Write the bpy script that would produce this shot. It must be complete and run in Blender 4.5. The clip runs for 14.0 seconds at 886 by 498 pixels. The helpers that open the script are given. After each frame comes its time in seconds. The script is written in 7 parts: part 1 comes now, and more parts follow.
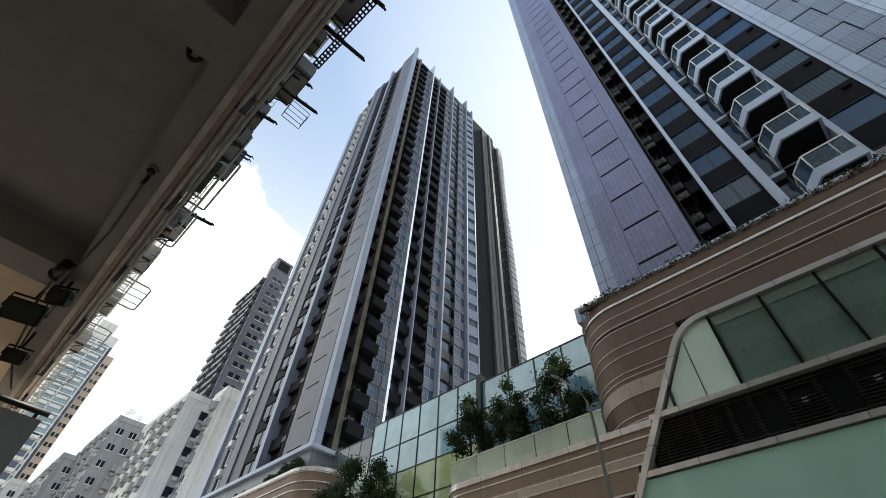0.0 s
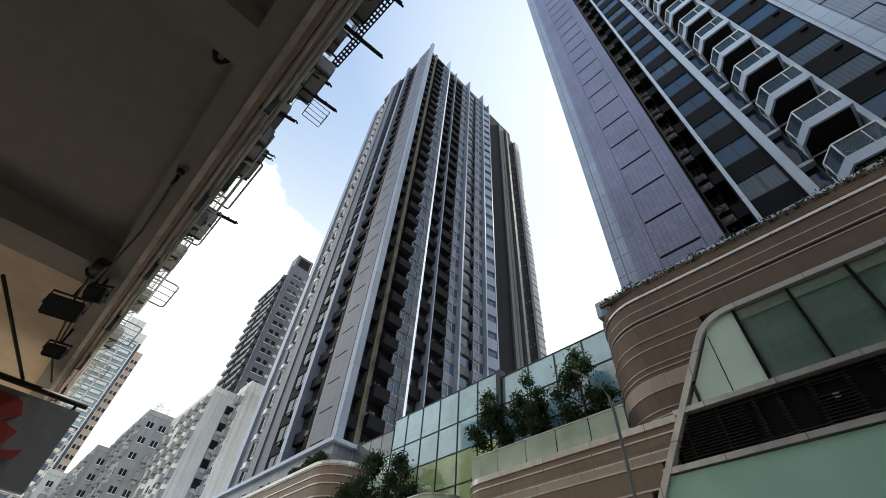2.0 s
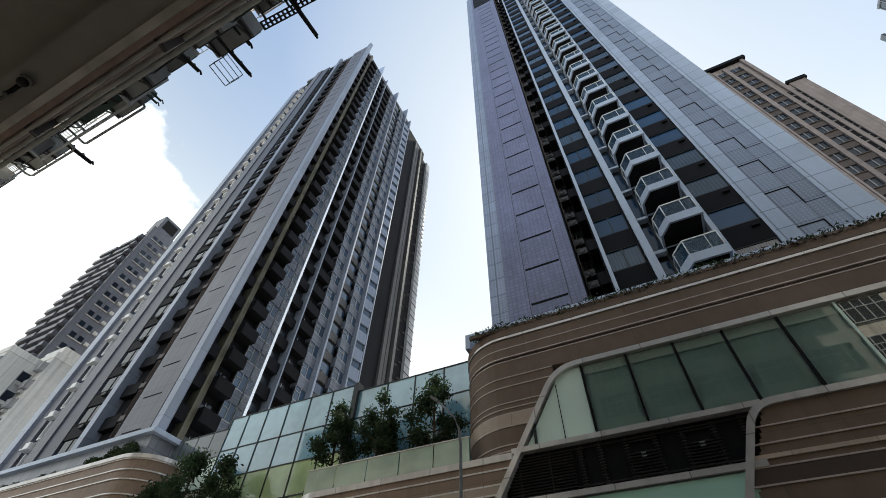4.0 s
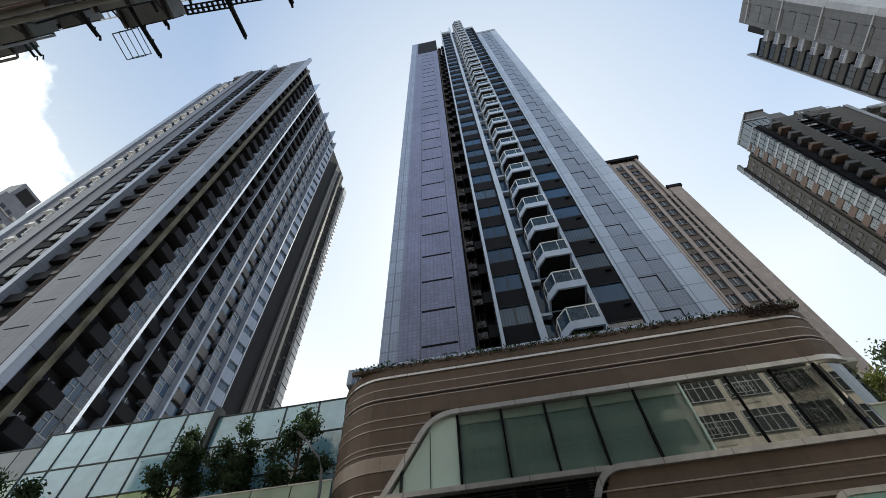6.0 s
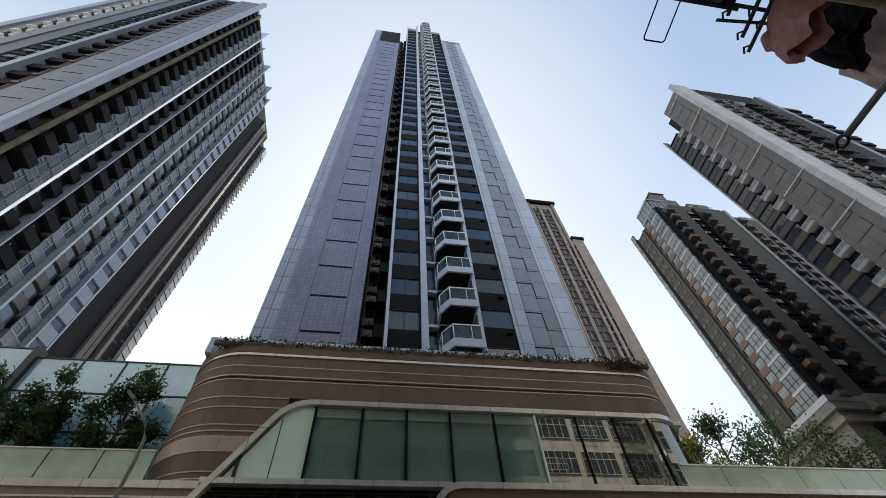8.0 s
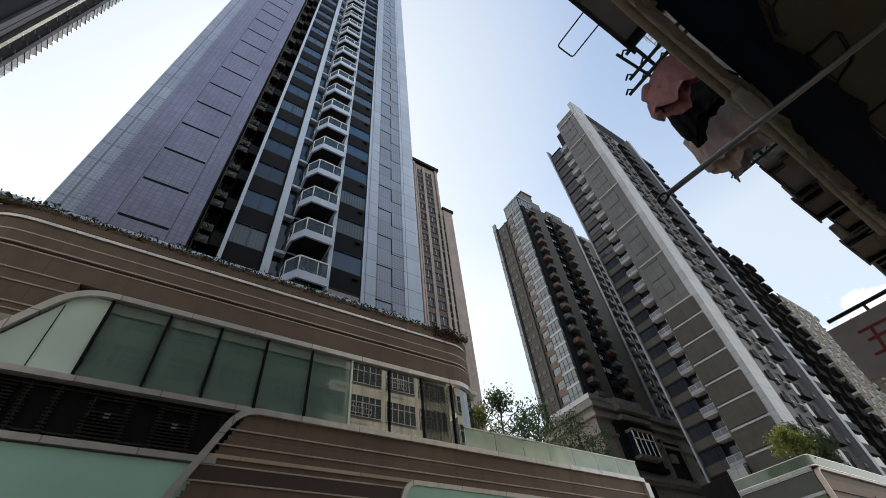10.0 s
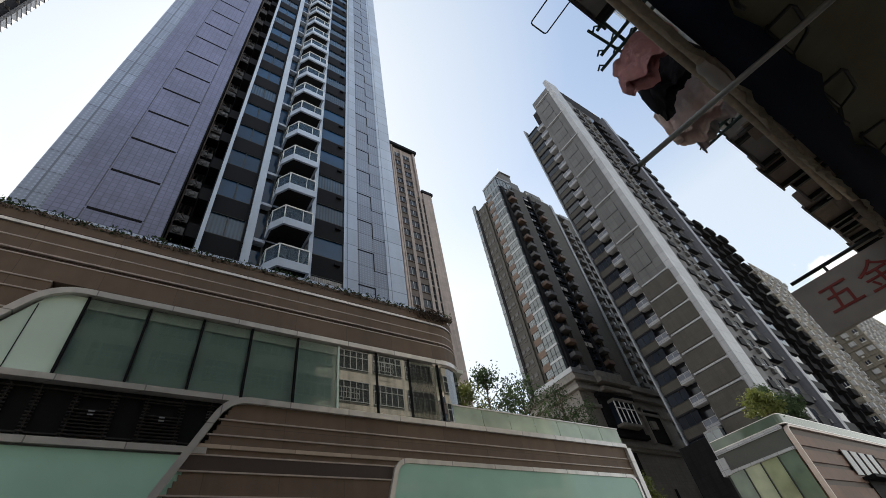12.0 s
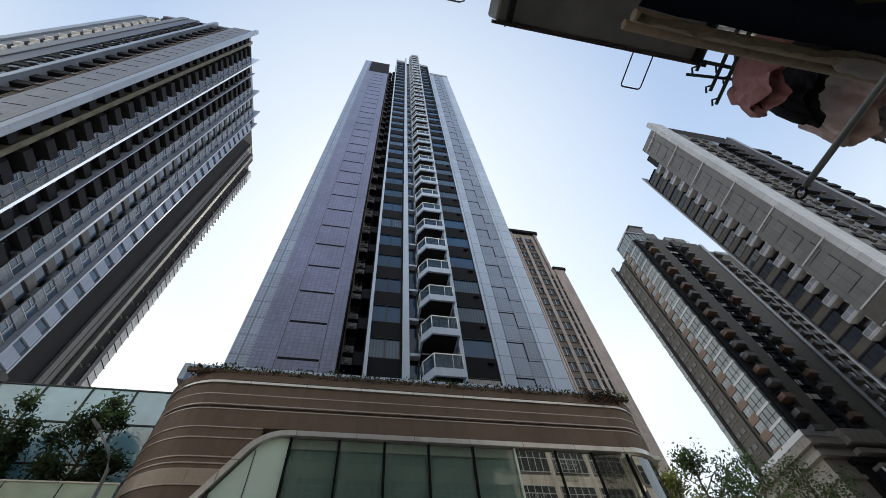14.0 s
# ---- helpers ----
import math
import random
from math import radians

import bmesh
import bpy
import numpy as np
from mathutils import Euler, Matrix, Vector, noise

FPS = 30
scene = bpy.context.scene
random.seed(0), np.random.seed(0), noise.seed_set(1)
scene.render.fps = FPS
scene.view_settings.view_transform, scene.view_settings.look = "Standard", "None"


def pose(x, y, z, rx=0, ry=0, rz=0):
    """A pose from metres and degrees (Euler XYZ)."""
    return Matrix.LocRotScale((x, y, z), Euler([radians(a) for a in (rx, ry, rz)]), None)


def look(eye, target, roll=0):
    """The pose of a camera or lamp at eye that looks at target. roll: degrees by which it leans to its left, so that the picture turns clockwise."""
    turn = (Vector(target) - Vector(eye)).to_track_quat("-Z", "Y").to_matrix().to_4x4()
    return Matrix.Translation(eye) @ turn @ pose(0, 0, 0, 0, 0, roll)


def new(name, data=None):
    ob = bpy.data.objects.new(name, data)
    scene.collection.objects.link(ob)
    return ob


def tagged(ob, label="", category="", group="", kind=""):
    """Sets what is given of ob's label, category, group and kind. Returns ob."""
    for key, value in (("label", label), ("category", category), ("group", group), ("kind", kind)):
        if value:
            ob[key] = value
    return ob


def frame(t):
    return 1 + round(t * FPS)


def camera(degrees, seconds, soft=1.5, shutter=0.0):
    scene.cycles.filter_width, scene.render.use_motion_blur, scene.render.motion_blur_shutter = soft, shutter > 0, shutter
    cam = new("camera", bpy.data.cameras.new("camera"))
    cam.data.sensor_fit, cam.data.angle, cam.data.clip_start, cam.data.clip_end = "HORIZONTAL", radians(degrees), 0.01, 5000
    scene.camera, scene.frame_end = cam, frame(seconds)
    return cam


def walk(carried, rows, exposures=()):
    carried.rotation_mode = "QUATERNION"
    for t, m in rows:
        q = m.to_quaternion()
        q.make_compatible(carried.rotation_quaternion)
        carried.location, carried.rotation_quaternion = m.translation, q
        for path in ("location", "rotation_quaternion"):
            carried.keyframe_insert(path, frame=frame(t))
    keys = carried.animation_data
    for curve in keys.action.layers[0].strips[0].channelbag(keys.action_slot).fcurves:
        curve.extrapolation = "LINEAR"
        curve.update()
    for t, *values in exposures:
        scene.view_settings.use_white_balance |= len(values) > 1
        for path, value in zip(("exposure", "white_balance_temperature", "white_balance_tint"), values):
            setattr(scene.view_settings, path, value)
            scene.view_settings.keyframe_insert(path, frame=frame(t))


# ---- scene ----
cam = camera(90.69, 14.0, soft=0.4)
PATH = [
    (0, pose(-0.057, -0.129, 1.437, 138.693, -2.183, 43.924)),
    (0.5, pose(-0.065, -0.140, 1.392, 138.651, -2.569, 43.971)),
    (1, pose(-0.054, -0.171, 1.402, 138.345, -2.896, 44.610)),
    (1.5, pose(-0.054, -0.178, 1.397, 138.107, -3.365, 45.889)),
    (2, pose(-0.073, -0.162, 1.404, 138.052, -3.487, 45.957)),
    (2.5, pose(-0.093, -0.138, 1.436, 138.220, -3.311, 43.215)),
    (3, pose(-0.117, -0.104, 1.471, 138.899, -2.776, 37.902)),
    (3.5, pose(-0.150, -0.074, 1.508, 139.834, -2.153, 31.777)),
    (3.7, pose(-0.190, -0.103, 1.555, 140.067, -1.906, 29.484)),
    (5.8, pose(-0.128, -0.170, 1.717, 144.289, 1.882, 12.069)),
    (6, pose(-0.075, -0.108, 1.697, 145.088, 2.132, 10.772)),
    (6.5, pose(-0.072, -0.098, 1.755, 145.865, 2.631, 6.465)),
    (7, pose(0.003, -0.035, 1.801, 145.701, 2.767, 1.914)),
    (7.5, pose(0.012, 0.092, 1.846, 145.289, 2.984, -2.897)),
    (8, pose(0.109, 0.219, 1.843, 144.580, 3.045, -8.288)),
    (8.5, pose(0.196, 0.234, 1.860, 143.264, 3.328, -15.801)),
    (9, pose(0.213, 0.240, 1.889, 141.182, 4.744, -24.441)),
    (9.2, pose(0.251, 0.234, 1.930, 140.126, 4.878, -26.839)),
    (11.3, pose(0.305, 0.237, 1.839, 132.909, 6.366, -36.064)),
    (11.5, pose(0.281, 0.232, 1.821, 132.993, 6.883, -35.710)),
    (12, pose(0.248, 0.217, 1.808, 134.029, 8.432, -33.097)),
    (12.5, pose(0.155, 0.193, 1.800, 138.454, 8.273, -25.810)),
    (13, pose(0.099, 0.122, 1.787, 143.761, 6.539, -17.927)),
    (13.5, pose(0.087, 0.119, 1.801, 146.869, 4.616, -13.357)),
    (14, pose(0.085, 0.112, 1.809, 147.973, 4.124, -10.631)),
]
walk(cam, PATH, exposures=[(0.0, 0.55, 6450, 4.5), (2.5, 0.55, 6450, 4.5), (3.5, 0.34, 6450, 4.5), (7.6, 0.38, 6550, 4.9), (8.4, 0.42, 6660, 6.2), (12.6, 0.42, 6680, 6.3), (14.0, 0.46, 6550, 5.5)])

# world: hazy blue sky with broken cumulus, thick and white towards the horizon
SUN_AZ, SUN_EL = radians(3), radians(58)
world = bpy.data.worlds.new("sky")
scene.world = world
world.use_nodes = True
wn, wl = world.node_tree.nodes, world.node_tree.links
wn.clear()
sky = wn.new("ShaderNodeTexSky")
sky.sky_type, sky.sun_disc = "NISHITA", False
sky.sun_elevation, sky.sun_rotation = SUN_EL, SUN_AZ
sky.air_density, sky.dust_density, sky.ozone_density = 1.3, 1.0, 0.8
geo = wn.new("ShaderNodeTexCoord")
sep = wn.new("ShaderNodeSeparateXYZ")
wl.new(geo.outputs["Generated"], sep.inputs[0])
puff = wn.new("ShaderNodeTexNoise")
puff.inputs["Scale"].default_value, puff.inputs["Detail"].default_value, puff.inputs["Roughness"].default_value = 4.2, 9.0, 0.56
wl.new(geo.outputs["Generated"], puff.inputs["Vector"])


def sky_range(value, a0, a1, b0, b1, soft=False):
    k = wn.new("ShaderNodeMapRange")
    k.interpolation_type = "SMOOTHSTEP" if soft else "LINEAR"
    for slot, v in zip(("From Min", "From Max", "To Min", "To Max"), (a0, a1, b0, b1)):
        k.inputs[slot].default_value = v
    wl.new(value, k.inputs["Value"])
    return k.outputs["Result"]


def sky_math(op, a, b):
    k = wn.new("ShaderNodeMath")
    k.operation = op
    for i, v in enumerate((a, b)):
        if isinstance(v, float):
            k.inputs[i].default_value = v
        else:
            wl.new(v, k.inputs[i])
    return k.outputs[0]


# a bank of cumulus stands over the western end of the street, small puffs low in the east
bank = sky_range(sep.outputs["X"], -0.46, -0.74, -0.24, 0.22)
low = sky_range(sep.outputs["Z"], 0.60, 0.30, -0.2, 0.12)
cover = sky_range(sky_math("ADD", puff.outputs["Fac"], sky_math("MAXIMUM", bank, low)), 0.50, 0.56, 0.0, 1.0, True)
# bright haze round the sun and towards the horizon
toward_sun = wn.new("ShaderNodeVectorMath")
toward_sun.operation = "DOT_PRODUCT"
toward_sun.inputs[1].default_value = (math.sin(SUN_AZ) * math.cos(SUN_EL), math.cos(SUN_AZ) * math.cos(SUN_EL), math.sin(SUN_EL))
wl.new(geo.outputs["Generated"], toward_sun.inputs[0])
glare = sky_range(toward_sun.outputs["Value"], 0.68, 1.0, 0.0, 0.75, True)
clear_east = sky_range(sep.outputs["X"], 0.42, 0.72, 0.0, 0.5)
veil = sky_math("MAXIMUM", sky_math("SUBTRACT", sky_range(sep.outputs["Z"], 0.96, 0.60, 0.08, 1.0), clear_east), glare)
mixc = wn.new("ShaderNodeMix")
mixc.data_type = "RGBA"
wl.new(cover, mixc.inputs["Factor"])
haze = wn.new("ShaderNodeMix")
haze.data_type = "RGBA"
wl.new(veil, haze.inputs["Factor"])
wl.new(sky.outputs[0], haze.inputs["A"])
low_haze = wn.new("ShaderNodeMix")
low_haze.data_type = "RGBA"
wl.new(sky_range(sep.outputs["Z"], 0.90, 0.58, 0.0, 1.0, True), low_haze.inputs["Factor"])
low_haze.inputs["A"].default_value = (3.95, 4.3, 4.75, 1)
low_haze.inputs["B"].default_value = (5.5, 5.6, 5.65, 1)
wl.new(low_haze.outputs["Result"], haze.inputs["B"])
wl.new(haze.outputs["Result"], mixc.inputs["A"])
mixc.inputs["B"].default_value = (6.7, 6.85, 7.0, 1)
bg = wn.new("ShaderNodeBackground")
bg.inputs["Strength"].default_value = 0.15
wl.new(mixc.outputs["Result"], bg.inputs["Color"])
wo = wn.new("ShaderNodeOutputWorld")
wl.new(bg.outputs[0], wo.inputs[0])

sun = new("sun", bpy.data.lights.new("sun", "SUN"))
sun.data.energy, sun.data.angle, sun.data.color = 4.2, radians(0.5), (1.0, 0.93, 0.82)
toward = Vector((math.sin(SUN_AZ) * math.cos(SUN_EL), math.cos(SUN_AZ) * math.cos(SUN_EL), math.sin(SUN_EL)))
sun.matrix_world = look(toward * 300, (0, 0, 0))


# ---- building helpers ----
T, RZ = Matrix.Translation, (lambda deg: Matrix.Rotation(radians(deg), 4, "Z"))


def add_box(bm, x0, x1, y0, y1, z0, z1, mi=0):
    v = [bm.verts.new((x, y, z)) for z in (z0, z1) for y in (y0, y1) for x in (x0, x1)]
    for f in ((0, 2, 3, 1), (4, 5, 7, 6), (0, 1, 5, 4), (2, 6, 7, 3), (0, 4, 6, 2), (1, 3, 7, 5)):
        bm.faces.new([v[i] for i in f]).material_index = mi
    return bm


def boxes(*rows):
    bm = bmesh.new()
    for r in rows:
        add_box(bm, *r)
    return bm


def add_prism(bm, pts, z0, z1, mi=0):
    """A plan outline (counter-clockwise) raised from z0 to z1."""
    a = [bm.verts.new((x, y, z0)) for x, y in pts]
    b = [bm.verts.new((x, y, z1)) for x, y in pts]
    bm.faces.new(a[::-1]).material_index = mi
    bm.faces.new(b).material_index = mi
    for i in range(len(pts)):
        j = (i + 1) % len(pts)
        bm.faces.new((a[i], a[j], b[j], b[i])).material_index = mi
    return bm


def add_slab(bm, pts, y0, y1, mi=0):
    """An outline in elevation (x, z), counter-clockwise from the front, from depth y0 to y1."""
    a = [bm.verts.new((x, y0, z)) for x, z in pts]
    b = [bm.verts.new((x, y1, z)) for x, z in pts]
    bm.faces.new(a).material_index = mi
    bm.faces.new(b[::-1]).material_index = mi
    for i in range(len(pts)):
        j = (i + 1) % len(pts)
        bm.faces.new((a[j], a[i], b[i], b[j])).material_index = mi
    return bm


def add_tube(bm, pts, r, n=8, mi=0):
    """A round bar along a line of points."""
    pts = [Vector(p) for p in pts]
    rings = []
    for i, p in enumerate(pts):
        d = (pts[min(i + 1, len(pts) - 1)] - pts[max(i - 1, 0)]).normalized()
        s = d.orthogonal().normalized() if abs(d.z) > 0.95 else Vector((-d.y, d.x, 0)).normalized()
        q = d.cross(s)
        rr = r[i] if isinstance(r, (list, tuple)) else r
        rings.append([bm.verts.new(p + rr * (math.cos(a) * s + math.sin(a) * q)) for a in [2 * math.pi * k / n for k in range(n)]])
    for a, b in zip(rings, rings[1:]):
        for k in range(n):
            f = bm.faces.new((a[k], a[(k + 1) % n], b[(k + 1) % n], b[k]))
            f.material_index, f.smooth = mi, n > 5
    bm.faces.new(rings[0][::-1]).material_index = mi
    bm.faces.new(rings[-1]).material_index = mi
    return bm


def arc(cx, cy, r, a0, a1, n=8):
    return [(cx + r * math.cos(radians(a0 + (a1 - a0) * k / n)), cy + r * math.sin(radians(a0 + (a1 - a0) * k / n))) for k in range(n + 1)]


def rounded(pts, r, n=6):
    """An open line of (x, z) points with its inner corners rounded."""
    out = [Vector(pts[0])]
    for p, q, s in zip(pts, pts[1:], pts[2:]):
        p, q, s = Vector(p), Vector(q), Vector(s)
        a, b = q + (p - q).normalized() * r, q + (s - q).normalized() * r
        out += [a.lerp(q, k / n).lerp(q.lerp(b, k / n), k / n) for k in range(n + 1)]
    return out + [Vector(pts[-1])]


def add_ribbon(bm, line, w, y0, y1, mi=0):
    """A flat trim of width w that follows a line of (x, z) points, from depth y0 to y1."""
    rows = []
    for i, p in enumerate(line):
        d = (line[min(i + 1, len(line) - 1)] - line[max(i - 1, 0)]).normalized()
        nrm = Vector((-d.y, d.x)) * w / 2
        rows.append([bm.verts.new((q.x, y, q.y)) for q in (p - nrm, p + nrm) for y in (y0, y1)])
    for a, b in zip(rows, rows[1:]):
        for i, j in ((0, 2), (2, 3), (3, 1), (1, 0)):
            bm.faces.new((a[i], b[i], b[j], a[j])).material_index = mi
    for a in (rows[0], rows[-1]):
        bm.faces.new((a[0], a[2], a[3], a[1])).material_index = mi
    bmesh.ops.recalc_face_normals(bm, faces=bm.faces)
    return bm


def mesh_of(name, bm, *mats):
    me = bpy.data.meshes.new(name)
    bm.to_mesh(me)
    bm.free()
    for m in mats:
        me.materials.append(m)
    return me


def composite(bm, mats, names):
    """Splits a unit by material: the first is the unit's body, the others are its parts, as (name, mesh) pairs."""
    out = []
    for i, (m, nm) in enumerate(zip(mats, names)):
        b = bm.copy()
        bmesh.ops.delete(b, geom=[f for f in b.faces if f.material_index != i], context="FACES")
        for f in b.faces:
            f.material_index = 0
        out.append((nm, mesh_of(nm, b, m)))
    bm.free()
    return out


def put(name, me, parent=None, m=None, label=""):
    if isinstance(me, list):
        ob = put(name, me[0][1], parent, m, label)
        for nm, sub in me[1:]:
            put(nm, sub, ob)
        return ob
    ob = new(name, me)
    if parent:
        ob.parent = parent
    if m is not None:
        ob.matrix_local = m
    if label:
        ob["label"] = label
    return ob


def part(name, bm, mats, parent, label="", m=None):
    mats = mats if isinstance(mats, (list, tuple)) else (mats,)
    return put(name, mesh_of(name, bm, *mats), parent, m, label)


def thing(name, label, category, group="", m=None, kind=""):
    ob = new(name)
    ob.empty_display_size = 0.3
    if m is not None:
        ob.matrix_local = m
    return tagged(ob, label, category, group, kind)


def stack(parent, name, me, m, n, dz, label="", skip=()):
    for k in range(n):
        if k not in skip:
            put(name, me, parent, m @ T((0, 0, k * dz)), label)


# ---- materials ----
def surf(name, col, rough=0.6, metal=0.0, var=0.25, grain=6.0, tile=None, joint=0.55, streak=0.0, bump=0.15, rnd=0.0, spec=0.5, dots=None, flat=False):
    """A worn surface: stains and grain at two scales, joints of a tile grid (width, height, joint) in metres, streaks that run down."""
    m = bpy.data.materials.new(name)
    m.use_nodes = True
    n, l = m.node_tree.nodes, m.node_tree.links
    b = n["Principled BSDF"]
    b.inputs["Roughness"].default_value, b.inputs["Metallic"].default_value = rough, metal
    b.inputs["Specular IOR Level"].default_value = spec
    g = n.new("ShaderNodeNewGeometry")

    def math_node(op, a, c):
        k = n.new("ShaderNodeMath")
        k.operation = op
        for i, v in enumerate((a, c)):
            if isinstance(v, (int, float)):
                k.inputs[i].default_value = v
            else:
                l.new(v, k.inputs[i])
        return k.outputs[0]

    def noise_node(scale, vec, detail=3.0):
        k = n.new("ShaderNodeTexNoise")
        k.inputs["Scale"].default_value, k.inputs["Detail"].default_value = scale, detail
        l.new(vec, k.inputs["Vector"])
        return k.outputs["Fac"]

    pos = g.outputs["Position"]
    n1, n2 = noise_node(0.33, pos), noise_node(grain, pos, 5.0)
    f = math_node("ADD", math_node("MULTIPLY", math_node("SUBTRACT", n1, 0.5), var * 1.6), math_node("MULTIPLY", math_node("SUBTRACT", n2, 0.5), var * 1.3))
    f = math_node("ADD", f, 1.0)
    if rnd:
        o = n.new("ShaderNodeObjectInfo")
        f = math_node("ADD", f, math_node("MULTIPLY", math_node("SUBTRACT", o.outputs["Random"], 0.5), rnd))
    if streak:
        v = n.new("ShaderNodeVectorMath")
        v.operation = "MULTIPLY"
        v.inputs[1].default_value = (2.2, 2.2, 0.06)
        l.new(pos, v.inputs[0])
        f = math_node("SUBTRACT", f, math_node("MULTIPLY", math_node("MAXIMUM", math_node("SUBTRACT", noise_node(1.0, v.outputs[0]), 0.45), 0.0), streak * 3))
    height = n2
    if tile or dots:
        s = n.new("ShaderNodeSeparateXYZ")
        l.new(pos, s.inputs[0])
        c = n.new("ShaderNodeCombineXYZ")
        l.new(s.outputs["X"] if flat else math_node("ADD", s.outputs["X"], s.outputs["Y"]), c.inputs["X"])
        l.new(s.outputs["Y"] if flat else s.outputs["Z"], c.inputs["Y"])
    if tile:
        t = n.new("ShaderNodeTexBrick")
        t.offset, t.squash = 0.0, 1.0
        t.inputs["Scale"].default_value = 1.0
        t.inputs["Brick Width"].default_value, t.inputs["Row Height"].default_value, t.inputs["Mortar Size"].default_value = tile
        t.inputs["Mortar Smooth"].default_value = 0.1
        t.inputs["Color1"].default_value, t.inputs["Color2"].default_value, t.inputs["Mortar"].default_value = (1, 1, 1, 1), (0.84, 0.84, 0.84, 1), (1, 1, 1, 1)
        l.new(c.outputs[0], t.inputs["Vector"])
        f = math_node("MULTIPLY", f, math_node("SUBTRACT", 1.0, math_node("MULTIPLY", t.outputs["Fac"], 1 - joint)))
        bw = n.new("ShaderNodeRGBToBW")
        l.new(t.outputs["Color"], bw.inputs[0])
        f = math_node("MULTIPLY", f, bw.outputs[0])
        height = math_node("SUBTRACT", math_node("MULTIPLY", n2, 0.3), t.outputs["Fac"])
    if dots:
        k = n.new("ShaderNodeTexVoronoi")
        k.inputs["Scale"].default_value, k.inputs["Randomness"].default_value = dots, 0.0
        k.voronoi_dimensions = "2D"
        l.new(c.outputs[0], k.inputs["Vector"])
        d = math_node("LESS_THAN", k.outputs["Distance"], 0.27)
        f = math_node("ADD", f, math_node("MULTIPLY", d, 0.32))
    sc = n.new("ShaderNodeVectorMath")
    sc.operation = "SCALE"
    sc.inputs[0].default_value = col
    l.new(math_node("MAXIMUM", f, 0.05), sc.inputs["Scale"])
    l.new(sc.outputs[0], b.inputs["Base Color"])
    if bump:
        k = n.new("ShaderNodeBump")
        k.inputs["Strength"].default_value, k.inputs["Distance"].default_value = bump, 0.02
        l.new(height, k.inputs["Height"])
        l.new(k.outputs[0], b.inputs["Normal"])
    return m


def glazing(name, col, rough=0.05, ior=1.7, rnd=0.6, wave=0.03):
    """Window glass in front of a dim room: a dark body under a clean, slightly wavy reflecting face."""
    m = surf(name, col, rough, var=0.5, grain=0.9, rnd=rnd, bump=wave)
    m.node_tree.nodes["Principled BSDF"].inputs["IOR"].default_value = ior
    return m


def clear_glass(name, col, rough=0.02):
    m = bpy.data.materials.new(name)
    m.use_nodes = True
    n, l = m.node_tree.nodes, m.node_tree.links
    b = n["Principled BSDF"]
    b.inputs["Base Color"].default_value = (*col, 1)
    b.inputs["Roughness"].default_value = rough
    b.inputs["Transmission Weight"].default_value = 1.0
    b.inputs["IOR"].default_value = 1.5
    k = n.new("ShaderNodeTexNoise")
    k.inputs["Scale"].default_value = 0.7
    g = n.new("ShaderNodeNewGeometry")
    l.new(g.outputs["Position"], k.inputs["Vector"])
    u = n.new("ShaderNodeBump")
    u.inputs["Strength"].default_value, u.inputs["Distance"].default_value = 0.04, 0.02
    l.new(k.outputs["Fac"], u.inputs["Height"])
    l.new(u.outputs[0], b.inputs["Normal"])
    return m


PURPLE = surf("mauve_mosaic_tile", (0.158, 0.170, 0.295), 0.35, var=0.38, grain=2.2, tile=(0.3, 0.3, 0.025), joint=0.66, streak=0.12, bump=0.2)
PALE_TILE = surf("pale_dotted_tile", (0.22, 0.265, 0.38), 0.3, tile=(0.6, 1.57, 0.05), joint=0.5, dots=4.5, streak=0.08, bump=0.1)
WHITE_TILE = surf("white_facade_panel", (0.38, 0.455, 0.60), 0.35, tile=(1.6, 1.57, 0.03), joint=0.4, streak=0.1, bump=0.1, var=0.15)
DOT_TILE = surf("grey_dotted_tile", (0.18, 0.22, 0.31), 0.35, tile=(1.1, 1.57, 0.03), joint=0.4, dots=5.0, streak=0.1, bump=0.1)
GREY_TILE = surf("grey_facade_panel", (0.24, 0.26, 0.30), 0.4, tile=(1.2, 1.6, 0.03), joint=0.55, streak=0.2, bump=0.1)
CREAM = surf("pinkish_cream_mosaic_wall", (0.33, 0.285, 0.275), 0.7, tile=(0.6, 0.6, 0.02), joint=0.8, streak=0.3)
CREAM_DARK = surf("brown_spandrel_tile", (0.085, 0.068, 0.062), 0.6, tile=(0.6, 0.6, 0.02), joint=0.8, streak=0.3)
WHITE_METAL = surf("white_painted_metal", (0.40, 0.475, 0.61), 0.35, var=0.12, streak=0.15, bump=0.05)
SILVER = surf("silver_metal_fin", (0.85, 0.85, 0.86), 0.22, metal=0.9, var=0.12, streak=0.1, bump=0.03)
DARK_PANEL = surf("dark_spandrel_panel", (0.0095, 0.0095, 0.012), 0.6, var=0.3, rnd=0.3, bump=0.05, spec=0.08)
# near-black base: in recesses and under slabs it carries the shade
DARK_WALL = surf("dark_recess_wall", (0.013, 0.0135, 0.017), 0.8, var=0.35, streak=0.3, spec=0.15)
BEIGE = surf("beige_pilaster_tile", (0.20, 0.183, 0.172), 0.6, tile=(0.6, 0.6, 0.02), joint=0.7, streak=0.3)
ROOM_GLASS = glazing("bluish_window_glass", (0.009, 0.040, 0.098), ior=1.42)
GREY_GLASS = glazing("grey_window_glass", (0.018, 0.024, 0.036), ior=1.42)
# blue base colour adds a painted sky reflection to the panes
BLUE_GLASS = glazing("sky_reflection_window_glass", (0.035, 0.065, 0.12), ior=1.6)
PALE_GLASS = glazing("pale_tower_glass", (0.09, 0.11, 0.125), ior=1.75)
